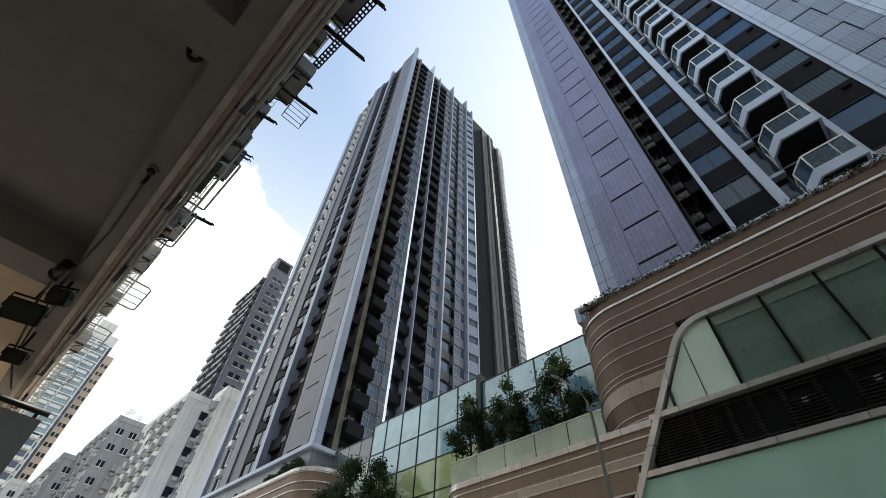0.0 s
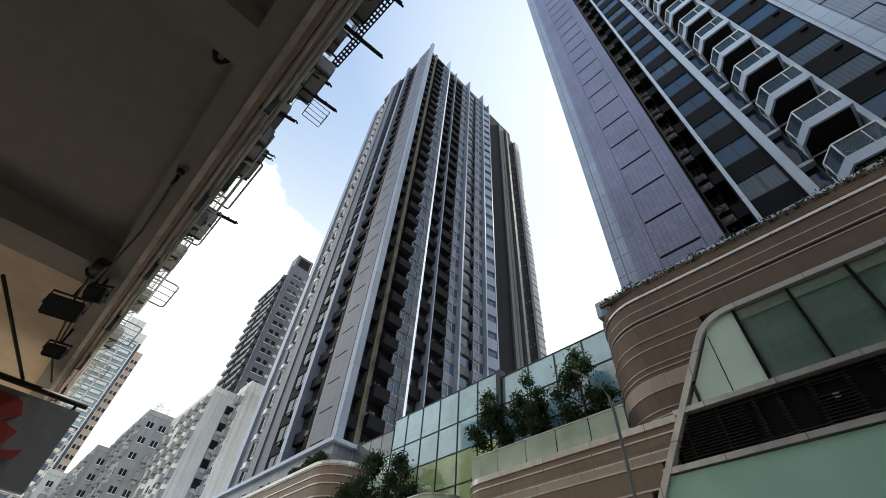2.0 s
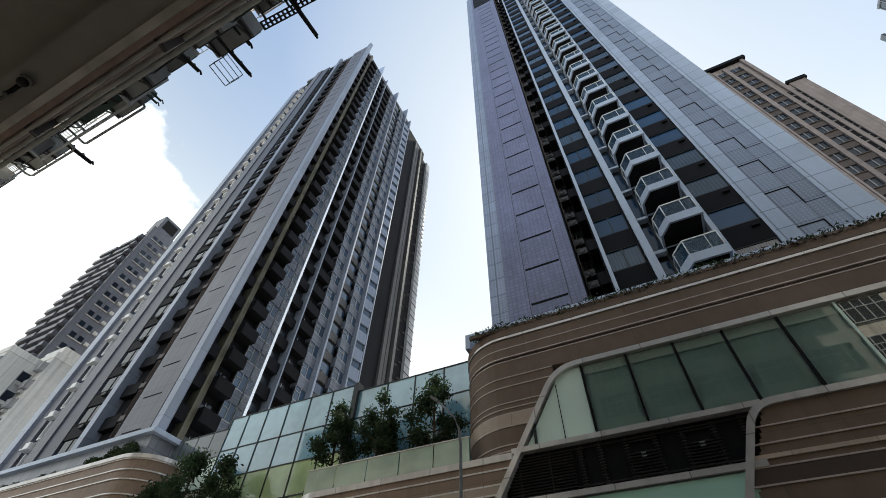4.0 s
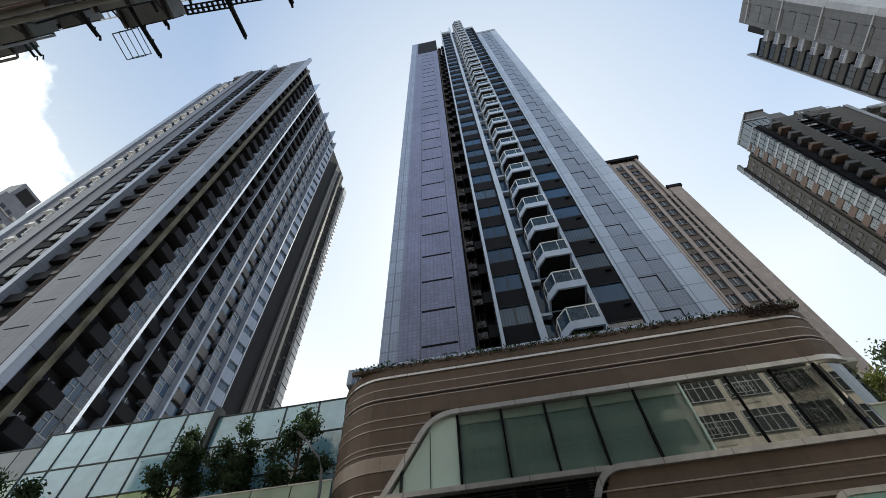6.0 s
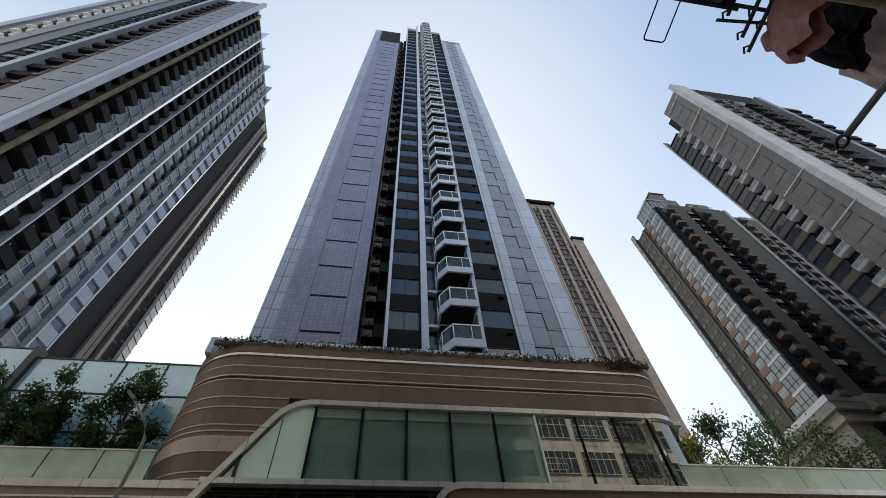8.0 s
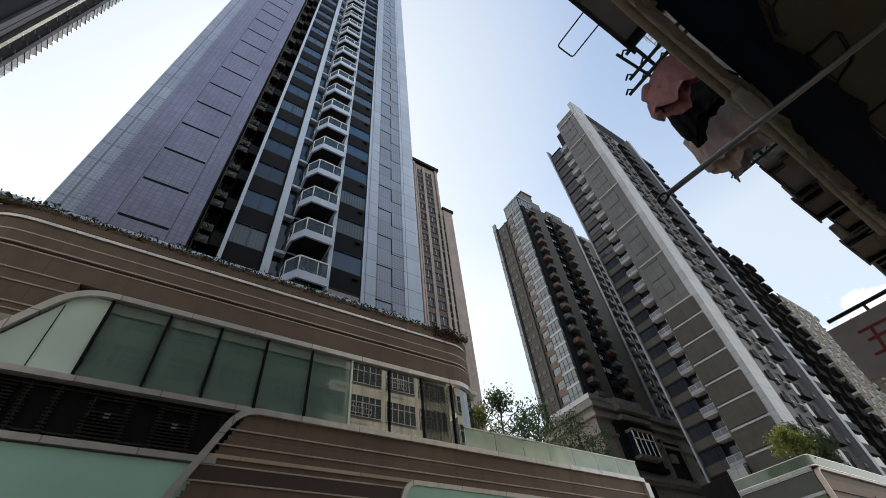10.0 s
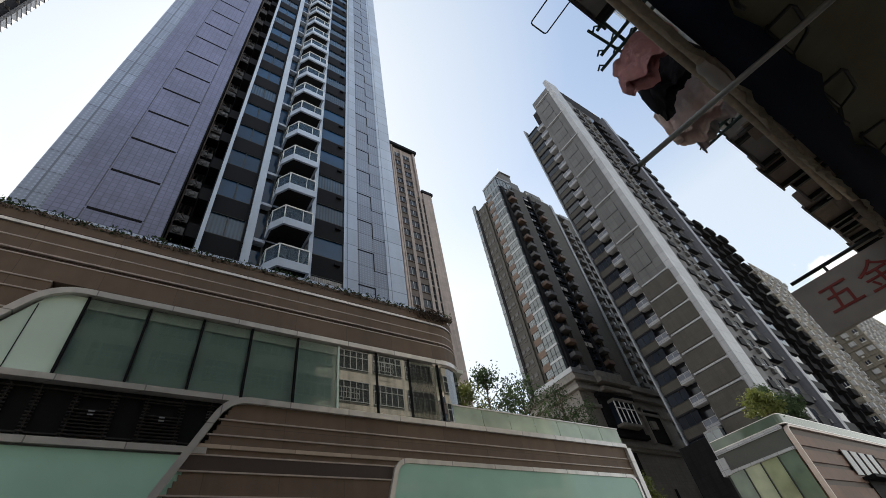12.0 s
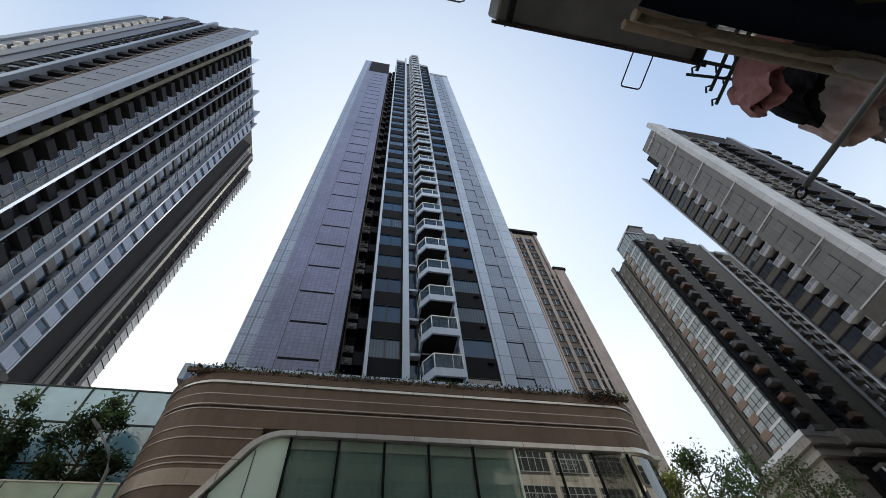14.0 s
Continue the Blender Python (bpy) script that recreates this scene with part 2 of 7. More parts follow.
CURTAIN = surf("pleated_curtain", (0.34, 0.33, 0.33), 0.85, var=0.3, grain=3)
ALU = surf("window_frame_metal", (0.30, 0.31, 0.33), 0.4, metal=0.5, var=0.15, bump=0.05)
ALU_LIGHT = surf("white_window_frame", (0.70, 0.71, 0.72), 0.45, var=0.15, bump=0.05)
PIPE = surf("drain_pipe", (0.085, 0.07, 0.07), 0.6, var=0.3)
AC_CASE = surf("air_conditioner_case", (0.42, 0.42, 0.41), 0.55, var=0.3, rnd=0.5, streak=0.3)
BROWN = surf("brown_metal_cladding", (0.172, 0.122, 0.09), 0.55, metal=0.0, var=0.22, grain=2.5, tile=(2.4, 9.0, 0.012), joint=0.7, streak=0.15, bump=0.06, spec=0.2)
TAN = surf("tan_stone_panel", (0.46, 0.36, 0.28), 0.5, var=0.2, tile=(2.2, 1.2, 0.02), joint=0.6)
# lighter, warmer copy of BROWN: light thrown up by the sunlit road is painted in
BROWN_BOUNCE = surf("brown_cladding_with_bounce_light", (0.275, 0.195, 0.142), 0.5, var=0.22, grain=2.5, tile=(2.4, 9.0, 0.012), joint=0.7, streak=0.15, bump=0.06, spec=0.25)
TRIM = surf("champagne_metal_trim", (0.66, 0.63, 0.61), 0.28, metal=0.5, var=0.2, grain=3, tile=(2.4, 3.0, 0.02), joint=0.45, streak=0.2, bump=0.05)
TRIM_THIN = surf("slim_champagne_bead", (0.46, 0.38, 0.34), 0.4, metal=0.2, var=0.25, grain=3, streak=0.2, bump=0.05)
LOUVRE = surf("black_louvre", (0.007, 0.007, 0.008), 0.7, var=0.4, bump=0.1, spec=0.1)
GREEN_PANEL = surf("green_back_painted_glass", (0.39, 0.63, 0.53), 0.05, var=0.15, grain=0.6, bump=0.02)
FROST = surf("frosted_green_glass", (0.64, 0.78, 0.69), 0.2, var=0.12, grain=0.6, bump=0.02)
SHOP_GLASS = clear_glass("green_tinted_shop_glass", (0.84, 0.93, 0.90))
RAIL_GLASS = glazing("milky_green_balustrade_glass", (0.43, 0.52, 0.41), ior=1.6, rnd=0.12)
CLEAR = glazing("tinted_balcony_glass", (0.025, 0.06, 0.105), ior=1.42, rnd=0.3)
CLEAR.node_tree.nodes["Principled BSDF"].inputs["Alpha"].default_value = 0.55
# the reflected blue sky is partly put into this glass's own colour
CURTAIN_GLASS = glazing("sky_reflection_curtain_glass", (0.22, 0.42, 0.52), ior=2.2, rnd=0.2)
CURTAIN_GLASS_LOW = glazing("yellow_green_spandrel_glass", (0.44, 0.56, 0.29), ior=1.6, rnd=0.2)
DARK_METAL = surf("dark_mullion_metal", (0.02, 0.024, 0.025), 0.4, metal=0.4, var=0.2, bump=0.03)
ROOM = surf("pale_interior_wall", (0.62, 0.64, 0.58), 0.8, var=0.2, grain=1.5)
BLIND = surf("roller_blind", (0.55, 0.60, 0.54), 0.8, var=0.1)
SOIL = surf("planter_soil", (0.05, 0.04, 0.03), 0.9)
BARK = surf("tree_bark", (0.09, 0.07, 0.05), 0.9, grain=20, bump=0.5)
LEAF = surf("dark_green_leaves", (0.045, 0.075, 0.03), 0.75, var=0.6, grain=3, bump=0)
# brighter yellow-green copy of LEAF, with sunlight on the crown in its colour
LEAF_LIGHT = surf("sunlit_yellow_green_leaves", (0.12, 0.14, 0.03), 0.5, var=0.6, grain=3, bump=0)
LEAF_DRY = surf("reddish_creeper_leaves", (0.07, 0.04, 0.03), 0.7, var=0.6, grain=3, bump=0)
WEATHERED_BOARD = surf("weathered_brown_board", (0.30, 0.23, 0.19), 0.85, var=0.5, grain=7, streak=0.4, bump=0.3, rnd=0.5)
ASPHALT = surf("asphalt", (0.07, 0.07, 0.07), 0.85, grain=30, bump=0.4)
PAVING = surf("concrete_paving", (0.48, 0.44, 0.39), 0.85, tile=(0.4, 0.4, 0.02), joint=0.6, grain=15, flat=True)
KERB = surf("kerb_stone", (0.33, 0.33, 0.32), 0.8, tile=(0.9, 5.0, 0.02), grain=20)
STONE = surf("grey_stone_cladding", (0.17, 0.158, 0.147), 0.6, tile=(0.9, 0.6, 0.02), joint=0.65, streak=0.3)
WHITE_WALL = surf("white_painted_render", (0.66, 0.66, 0.65), 0.85, var=0.18, streak=0.3, grain=3)
GREY_WALL = surf("weathered_grey_render", (0.33, 0.34, 0.36), 0.85, var=0.25, streak=0.35, grain=3)
CYAN_GLASS = glazing("cyan_tower_glass", (0.20, 0.33, 0.40), ior=1.8)
FAR_WALL = surf("weathered_greyish_tan_render", (0.165, 0.15, 0.127), 0.85, var=0.35, streak=0.5, grain=3)
WARM_WALL = surf("warm_beige_wall", (0.36, 0.30, 0.25), 0.8, streak=0.2)
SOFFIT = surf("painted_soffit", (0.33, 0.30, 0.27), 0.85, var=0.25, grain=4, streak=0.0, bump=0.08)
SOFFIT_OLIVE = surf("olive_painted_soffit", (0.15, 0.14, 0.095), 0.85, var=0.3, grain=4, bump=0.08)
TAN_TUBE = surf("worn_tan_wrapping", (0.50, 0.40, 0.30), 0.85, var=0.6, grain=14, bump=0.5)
# lighter tan copy of SOFFIT: bounce off the sunlit footway is in the colour
SOFFIT_BOUNCE = surf("soffit_with_bounce_light", (0.74, 0.58, 0.43), 0.85, var=0.25, grain=4, bump=0.08)
FASCIA = surf("reddish_brown_fascia", (0.40, 0.27, 0.22), 0.7, var=0.6, grain=9, bump=0.2)
OLD_WALL = surf("stained_cream_render", (0.70, 0.65, 0.57), 0.85, var=0.3, streak=0.5, grain=5, bump=0.2)
BLACK = surf("black_painted_metal", (0.015, 0.015, 0.016), 0.5, var=0.4, bump=0.1)
GALV = surf("galvanised_steel", (0.35, 0.35, 0.35), 0.45, metal=0.6, var=0.3)
NAVY = surf("navy_canvas", (0.010, 0.018, 0.05), 0.8, var=0.3, grain=30, bump=0.2)
PINK = surf("pink_knit_cloth", (0.70, 0.36, 0.38), 0.95, var=0.35, grain=9, bump=0.9)
BLUSH = surf("pale_pink_cotton", (0.90, 0.70, 0.66), 0.95, var=0.35, grain=8, bump=0.9)
SHEET = surf("white_cotton", (0.66, 0.62, 0.62), 0.95, var=0.2, grain=6, bump=0.5)
CHARCOAL = surf("charcoal_cloth", (0.03, 0.028, 0.036), 0.95, var=0.4, grain=12, bump=0.3)
CHAR_WALL = surf("charcoal_tile_wall", (0.014, 0.014, 0.016), 0.95, var=0.4, tile=(0.9, 0.6, 0.02), joint=0.7, streak=0.3, spec=0.05)
GREEN_PAINT = surf("green_painted_bracket", (0.05, 0.09, 0.08), 0.6, var=0.4)
SIGN_WHITE = surf("weathered_white_sign", (0.42, 0.38, 0.36), 0.7, var=0.35, grain=3, streak=0.2)
SIGN_GREY = surf("dark_grey_sign_back", (0.2, 0.2, 0.21), 0.6, var=0.2)
RED = surf("faded_red_paint", (0.30, 0.035, 0.03), 0.6, var=0.3)
TILE_BROWN = surf("terracotta_tile_wall", (0.12, 0.075, 0.055), 0.6, var=0.3, tile=(0.5, 0.5, 0.02), joint=0.7)
TB_WALL = surf("olive_grey_tile_wall", (0.062, 0.057, 0.051), 0.6, var=0.25, tile=(0.6, 0.6, 0.02), joint=0.75, streak=0.2, spec=0.3)
TR_WALL = surf("grey_brown_tile_wall", (0.078, 0.076, 0.079), 0.6, var=0.25, tile=(0.6, 0.6, 0.02), joint=0.75, streak=0.25, spec=0.25)

# dark copy of AC_CASE: the shade around recessed condensers is in the colour
COOLER = surf("shaded_condenser_case", (0.06, 0.06, 0.064), 0.6, var=0.4, rnd=0.6)
SLATE_TILE = surf("slate_grey_spandrel_tile", (0.15, 0.168, 0.22), 0.4, tile=(0.9, 0.75, 0.03), joint=0.6, streak=0.2, bump=0.1, rnd=0.15)
SLATE_PANEL = surf("slate_grey_facade_panel", (0.12, 0.125, 0.155), 0.4, tile=(1.2, 1.6, 0.03), joint=0.55, streak=0.2, bump=0.1)
PALE_FIN = surf("pale_grey_metal_fin", (0.245, 0.28, 0.36), 0.3, metal=0.3, var=0.15, tile=(3.0, 3.2, 0.03), joint=0.6, streak=0.15, bump=0.04)
MAUVE_PANEL = surf("dark_mauve_facade_panel", (0.052, 0.058, 0.088), 0.4, tile=(2.4, 3.2, 0.04), joint=0.5, streak=0.25, bump=0.1)
GREY_PILASTER = surf("dark_grey_tile_pilaster", (0.08, 0.079, 0.084), 0.6, tile=(0.6, 0.6, 0.02), joint=0.7, streak=0.3)
OCHRE_TILE = surf("ochre_grey_tile", (0.11, 0.10, 0.07), 0.6, tile=(0.6, 0.6, 0.02), joint=0.7, streak=0.4)
STRIP_TILE = surf("pale_grey_corner_tile", (0.34, 0.35, 0.38), 0.4, tile=(1.4, 1.55, 0.03), joint=0.5, streak=0.15, bump=0.1)
TAUPE_PANEL = surf("taupe_facade_panel", (0.110, 0.110, 0.115), 0.5, tile=(1.4, 1.55, 0.03), joint=0.65, streak=0.2, bump=0.1, spec=0.3)
DARK_ROOM = surf("unlit_room_wall", (0.06, 0.065, 0.06), 0.8, var=0.3)
MIRROR_GLASS = glazing("dark_reflecting_shop_glass", (0.03, 0.04, 0.034), rough=0.015, ior=2.6, rnd=0.1, wave=0.02)
DIM_GLASS = clear_glass("dim_corner_shop_glass", (0.7, 0.76, 0.72))
PANE_BACKING = surf("grey_green_pane_backing", (0.36, 0.46, 0.43), 0.85, var=0.25, grain=1.2)
DARK_BROWN = surf("dark_brown_recessed_band", (0.05, 0.03, 0.022), 0.6, var=0.2)
LAMP_GREY = surf("grey_lamp_post_paint", (0.16, 0.165, 0.17), 0.45, var=0.2)
for leaf in (LEAF, LEAF_LIGHT):       # thin leaves let some light through
    n, l = leaf.node_tree.nodes, leaf.node_tree.links
    body, out = n["Principled BSDF"], n["Material Output"]
    through_leaf, both = n.new("ShaderNodeBsdfTranslucent"), n.new("ShaderNodeMixShader")
    both.inputs[0].default_value = 0.4
    l.new(body.inputs["Base Color"].links[0].from_socket, through_leaf.inputs["Color"])
    l.new(body.outputs[0], both.inputs[1]), l.new(through_leaf.outputs[0], both.inputs[2])
    l.new(both.outputs[0], out.inputs["Surface"])


# ---- ground, street ----
g = part("ground", boxes((-900, 900, -900, 900, -0.6, -0.15)), PAVING, None)
tagged(g, "grey concrete ground of the city blocks", "ground", kind="structure")
g = part("road", boxes((-900, 900, 2.2, 12.0, -0.15, 0.0)), ASPHALT, None)
tagged(g, "dark asphalt street between the buildings", "road", kind="structure")
for y0, y1, lab in ((-3.9, 2.05, "near"), (12.15, 90.0, "far")):
    g = part("pavement", boxes((-300, 300, y0, y1, -0.14, 0.14)), PAVING, None)
    tagged(g, "grey paved footway beside the street", "pavement", kind="structure")
for y0 in (2.05, 12.0):
    g = part("kerb", boxes((-300, 300, y0, y0 + 0.15, -0.14, 0.15)), KERB, None)
    tagged(g, "pale stone kerb along the street", "kerb", kind="structure")


# ---- foliage ----
def leaf_mesh(name, points, size, rng, mat, squash=1.0):
    """Many small folded leaves round the given points."""
    k = len(points)
    a = rng.normal(size=(k, 3)); a /= np.linalg.norm(a, axis=1)[:, None]
    b = rng.normal(size=(k, 3)); b -= a * (a * b).sum(1)[:, None]; b /= np.linalg.norm(b, axis=1)[:, None]
    s = size * rng.uniform(0.6, 1.3, (k, 1))
    nrm = np.cross(a, b) * s * 0.25
    quad = np.stack([points - a * s, points + b * s * 0.42 + nrm, points + a * s, points - b * s * 0.42 + nrm], 1)
    me = bpy.data.meshes.new(name)
    f = np.arange(k * 4).reshape(k, 4)
    me.from_pydata(quad.reshape(-1, 3).tolist(), [], np.concatenate([f[:, [0, 1, 2]], f[:, [0, 2, 3]]]).tolist())
    me.materials.append(mat)
    return me


def tree(x, y, z, height, radius, seed, label, mat=LEAF, leaves=2600, size=0.13, stem=0.35, name="tree"):
    rng = np.random.default_rng(seed)
    th = thing(name, label, "tree", m=T((x, y, z)))
    bm = bmesh.new()
    top = height * 0.62
    add_tube(bm, [(0, 0, 0), (0.05, 0.03, top * 0.5), (-0.04, 0.05, top), (0, 0, height * 0.92)], [0.1, 0.08, 0.055, 0.015], 7)
    tips = []
    for k in range(16):
        a, u = rng.uniform(0, 6.28), rng.uniform(stem, 0.95)
        reach = radius * rng.uniform(0.55, 1.05) * math.sin(math.pi * min(1, (u - stem + 0.22) / (1.15 - stem))) ** 0.6
        base = Vector((0, 0, height * u * 0.82))
        tip = Vector((math.cos(a) * reach, math.sin(a) * reach, min(height, height * u + rng.uniform(0.0, 0.35) * radius)))
        mid = base.lerp(tip, 0.5) + Vector((0, 0, 0.12))
        add_tube(bm, [base, mid, tip], [0.035, 0.022, 0.008], 5)
        tips += [mid.lerp(tip, q) for q in (0.3, 0.65, 1.0)]
    part("trunk", bm, BARK, th)
    tips = np.array([t[:] for t in tips])
    which = rng.integers(0, len(tips), leaves)
    pts = tips[which] + rng.normal(size=(leaves, 3)) * radius * np.array([0.17, 0.17, 0.15])
    put("crown", leaf_mesh("crown", pts, size, rng, mat), th)
    return th


def hedge(name, label, x0, x1, y0, y1, z0, z1, count, seed, mat=LEAF, size=0.1, category="plants"):
    rng = np.random.default_rng(seed)
    u = rng.uniform(0, 1, count)
    lump = 0.45 + 0.55 * np.abs(np.sin(u * (x1 - x0) * 1.9 + seed)) * np.abs(np.sin(u * (x1 - x0) * 0.63 + 2 * seed))
    pts = np.stack([x0 + u * (x1 - x0), rng.uniform(y0, y1, count), z0 + (z1 - z0) * rng.uniform(-0.3, 1, count) * lump], 1)
    return tagged(put(name, leaf_mesh(name, pts, size, rng, mat)), label, category, kind="stuff")


# ---- main podium: brown banded box with a long window ----
FRONT, XL, XR, BACK = 16.5, -8.25, 14.8, 34.0


def outline(xl, xr, y0, y1, rl, rr, grow=0.0):
    """Plan of a block with its two front corners rounded, counter-clockwise."""
    xl, xr, y0 = xl - grow, xr + grow, y0 - grow
    rl, rr = rl + grow, rr + grow
    left = arc(xl + rl, y0 + rl, rl, 180, 270, 10) if rl > 0.05 else [(xl, y0)]
    right = arc(xr - rr, y0 + rr, rr, 270, 360, 10) if rr > 0.05 else [(xr, y0)]
    return left + right + [(xr, y1), (xl, y1)]


def diag(z):
    """Where the slanting end of the long window lies at height z."""
    return -6.95 + (z - 7.25) * 0.615


podium = thing("podium_building", "brown banded shopping podium with a long green window", "building")
ol = lambda grow=0.0: outline(XL, XR, FRONT, BACK, 2.6, 2.0, grow)
# the thin set-back band is dark brown: the gap's shadow is painted in
for z0, z1 in ((13.42, 14.22), (14.27, 14.42), (14.5, 14.95), (15.02, 15.52), (15.72, 16.12)):
    part("cladding_band", add_prism(bmesh.new(), ol(-0.06 if z1 - z0 < 0.2 else (0.05 if z0 > 15.6 else 0.0)), z0, z1), DARK_BROWN if z1 - z0 < 0.2 else BROWN, podium)
for z0, z1, gr in ((14.22, 14.27, 0.02), (14.44, 14.5, 0.015), (14.96, 15.01, 0.015), (15.55, 15.64, 0.06), (15.64, 15.71, 0.03)):
    part("trim_line", add_prism(bmesh.new(), ol(gr), z0, z1), TRIM if z0 > 15.2 else TRIM_THIN, podium, "pale metal trim line")
part("planter_face", boxes((-7.3, 14.0, FRONT - 0.05, FRONT + 0.12, 16.1, 16.28)), BROWN, podium)
part("planter_edge", boxes((-7.8, 14.2, 17.4, 17.6, 16.12, 17.3), (-7.8, -7.55, FRONT + 0.6, 17.4, 16.12, 17.05), (13.95, 14.2, FRONT + 0.6, 17.4, 16.12, 16.9)), WHITE_METAL, podium, "white planter upstand")
part("roof_deck", boxes((-6.9, 13.8, FRONT + 0.2, BACK - 0.3, 16.1, 16.2)), SOIL, podium)
part("core", boxes((XL + 0.4, XR - 0.4, 20.6, BACK, 0, 13.42)), ROOM, podium)


def left_piece(z0, z1, grow=0.0):
    """The banded corner beside the slanting window end, cut in thin courses to follow the slant."""
    bm = bmesh.new()
    n = max(1, round((z1 - z0) / 0.14))
    for k in range(n):
        a, b = z0 + (z1 - z0) * k / n, z0 + (z1 - z0) * (k + 1) / n
        xd = max(min(diag((a + b) / 2), -3.35) - 0.02, -6.95)
        pts = arc(XL + 2.6, FRONT + 2.6, 2.6 + grow, 180, 270, 10) if xd > XL + 2.6 else [p for p in arc(XL + 2.6, FRONT + 2.6, 2.6 + grow, 180, 270, 10) if p[0] < xd]
        yl = pts[-1][1] if xd <= XL + 2.6 else FRONT - grow
        add_prism(bm, pts + [(xd, yl), (xd, 20.6), (XL - grow, 20.6)], a, b)
    return bm


for z0, z1, m in ((12.93, 13.35, BROWN), (12.14, 12.88, BROWN), (11.88, 12.09, BROWN), (11.64, 11.83, BROWN), (11.07, 11.6, TAN), (10.3, 11.02, BROWN), (10.05, 10.25, BROWN), (0.14, 10.0, BROWN)):
    part("cladding_band", left_piece(z0, z1, 0.03 if m is TAN else 0.0), m, podium)
for z0, z1 in ((13.35, 13.4), (12.88, 12.93), (12.09, 12.14), (11.83, 11.88), (11.6, 11.64), (11.02, 11.07), (10.25, 10.3), (10.0, 10.05)):
    part("trim_line", left_piece(z0, z1, 0.03), TRIM_THIN, podium, "pale metal trim line")

# long window
shape = rounded([(-7.5, 6.4), (-3.25, 13.24), (12.85, 13.24)], 1.0, 10)
part("window_surround", add_ribbon(bmesh.new(), shape, 0.23, FRONT - 0.07, FRONT + 0.3), TRIM, podium, "pale metal surround with a rounded slanting end")
part("window_sill", boxes((-5.6, 3.3, FRONT - 0.05, FRONT + 0.3, 9.88, 10.08)), TRIM, podium)
for z0, z1 in ((13.14, 13.38), (9.88, 10.08)):
    ro, ri = arc(XR - 2.0, FRONT + 2.0, 2.07, 268, 360, 10), arc(XR - 2.0, FRONT + 2.0, 1.7, 268, 360, 10)
    part("window_surround", add_prism(bmesh.new(), ro + [(XR + 0.07, 20.6), (XR - 0.3, 20.6)] + ri[::-1], z0, z1), TRIM, podium)
MULL = (-3.78, -2.2, -0.3, 1.55, 3.38, 5.29, 7.15, 9.04, 10.79, 12.53)
part("mullion", boxes((-4.62, -4.52, FRONT + 0.02, FRONT + 0.16, 10.08, 11.3)), DARK_METAL, podium)
for k, x in enumerate(MULL):
    if k:
        part("mullion", boxes((x - 0.04, x + 0.04, FRONT + 0.04, FRONT + 0.2, 10.08, 13.1)), FROST if k == 6 else LOUVRE, podium)
    if k == 6:
        part("mullion", boxes((x + 0.06, x + 0.3, FRONT + 0.1, FRONT + 0.3, 10.08, 13.08)), FROST, podium, "white window post")
part("pane", add_slab(bmesh.new(), [(-4.98, 10.08), (-2.25, 10.08), (-2.25, 13.08), (-3.12, 13.08)], FRONT + 0.1, FRONT + 0.13), FROST, podium, "frosted pale green pane with a slanting edge")
part("pane_joint", boxes((-3.42, -3.39, FRONT + 0.085, FRONT + 0.1, 10.08, 12.5)), DARK_METAL, podium)
for a, b in zip(MULL[1:], MULL[2:]):
    part("pane", boxes((a + 0.05, b - 0.05, FRONT + 0.09, FRONT + 0.12, 10.08, 13.08)), SHOP_GLASS if a < 7 else MIRROR_GLASS if a < 10 else DIM_GLASS, podium, "green-tinted window pane" if a < 7 else "clear window pane reflecting the old building opposite")
    if a > 10:
        pleats = [(a + 0.1 + k * 0.11, FRONT + 0.3 + 0.05 * (k % 2)) for k in range(15)]
        part("curtain", add_prism(bmesh.new(), pleats + [(x, y + 0.03) for x, y in pleats[::-1]], 10.1, 13.05), DARK_ROOM, podium, "dark pleated curtain behind the glass")
    if a < 7:
        part("blind", boxes((a + 0.06, b - 0.06, FRONT + 0.15, FRONT + 0.17, 12.66, 13.08)), BLIND, podium, "pale roller blind box")
        # sheet added behind the glass; its colour sets how bright the pane looks
        part("screen", boxes((a + 0.06, b - 0.06, FRONT + 0.22, FRONT + 0.23, 10.1, 12.7)), PANE_BACKING, podium, "grey-green backing sheet added behind the pane")
bm = bmesh.new()
c_out, c_in = arc(XR - 2.0, FRONT + 2.0, 1.92, 268, 360, 10), arc(XR - 2.0, FRONT + 2.0, 1.88, 268, 360, 10)
add_prism(bm, c_out + c_in[::-1], 10.08, 13.08)
part("pane", bm, MIRROR_GLASS, podium, "curved corner pane")
part("interior", boxes((-2.2, 7.2, 17.5, 20.5, 10.0, 13.2), (-5.0, 14.4, FRONT + 0.35, 20.5, 13.1, 13.3), (-5.2, 14.6, FRONT + 0.45, 20.5, 9.7, 9.98)), ROOM, podium, "dim shop room behind the glass")
part("interior_column", boxes((7.4, 8.0, 18.3, 18.9, 9.98, 13.1), (12.0, 12.5, 18.0, 18.6, 9.98, 13.1)), ROOM, podium)
# louvre band and green panels under it
GAPS = (-3.0, -2.27, -1.32, -0.33, 0.57, 1.6, 2.49)
part("louvre_backing", boxes((-6.0, 3.6, FRONT + 0.26, FRONT + 0.4, 8.2, 9.9)), LOUVRE, podium)
LOUVRE_SLAT = surf("dark_anodised_slat", (0.03, 0.027, 0.027), 0.45, var=0.3, bump=0.05, spec=0.3)
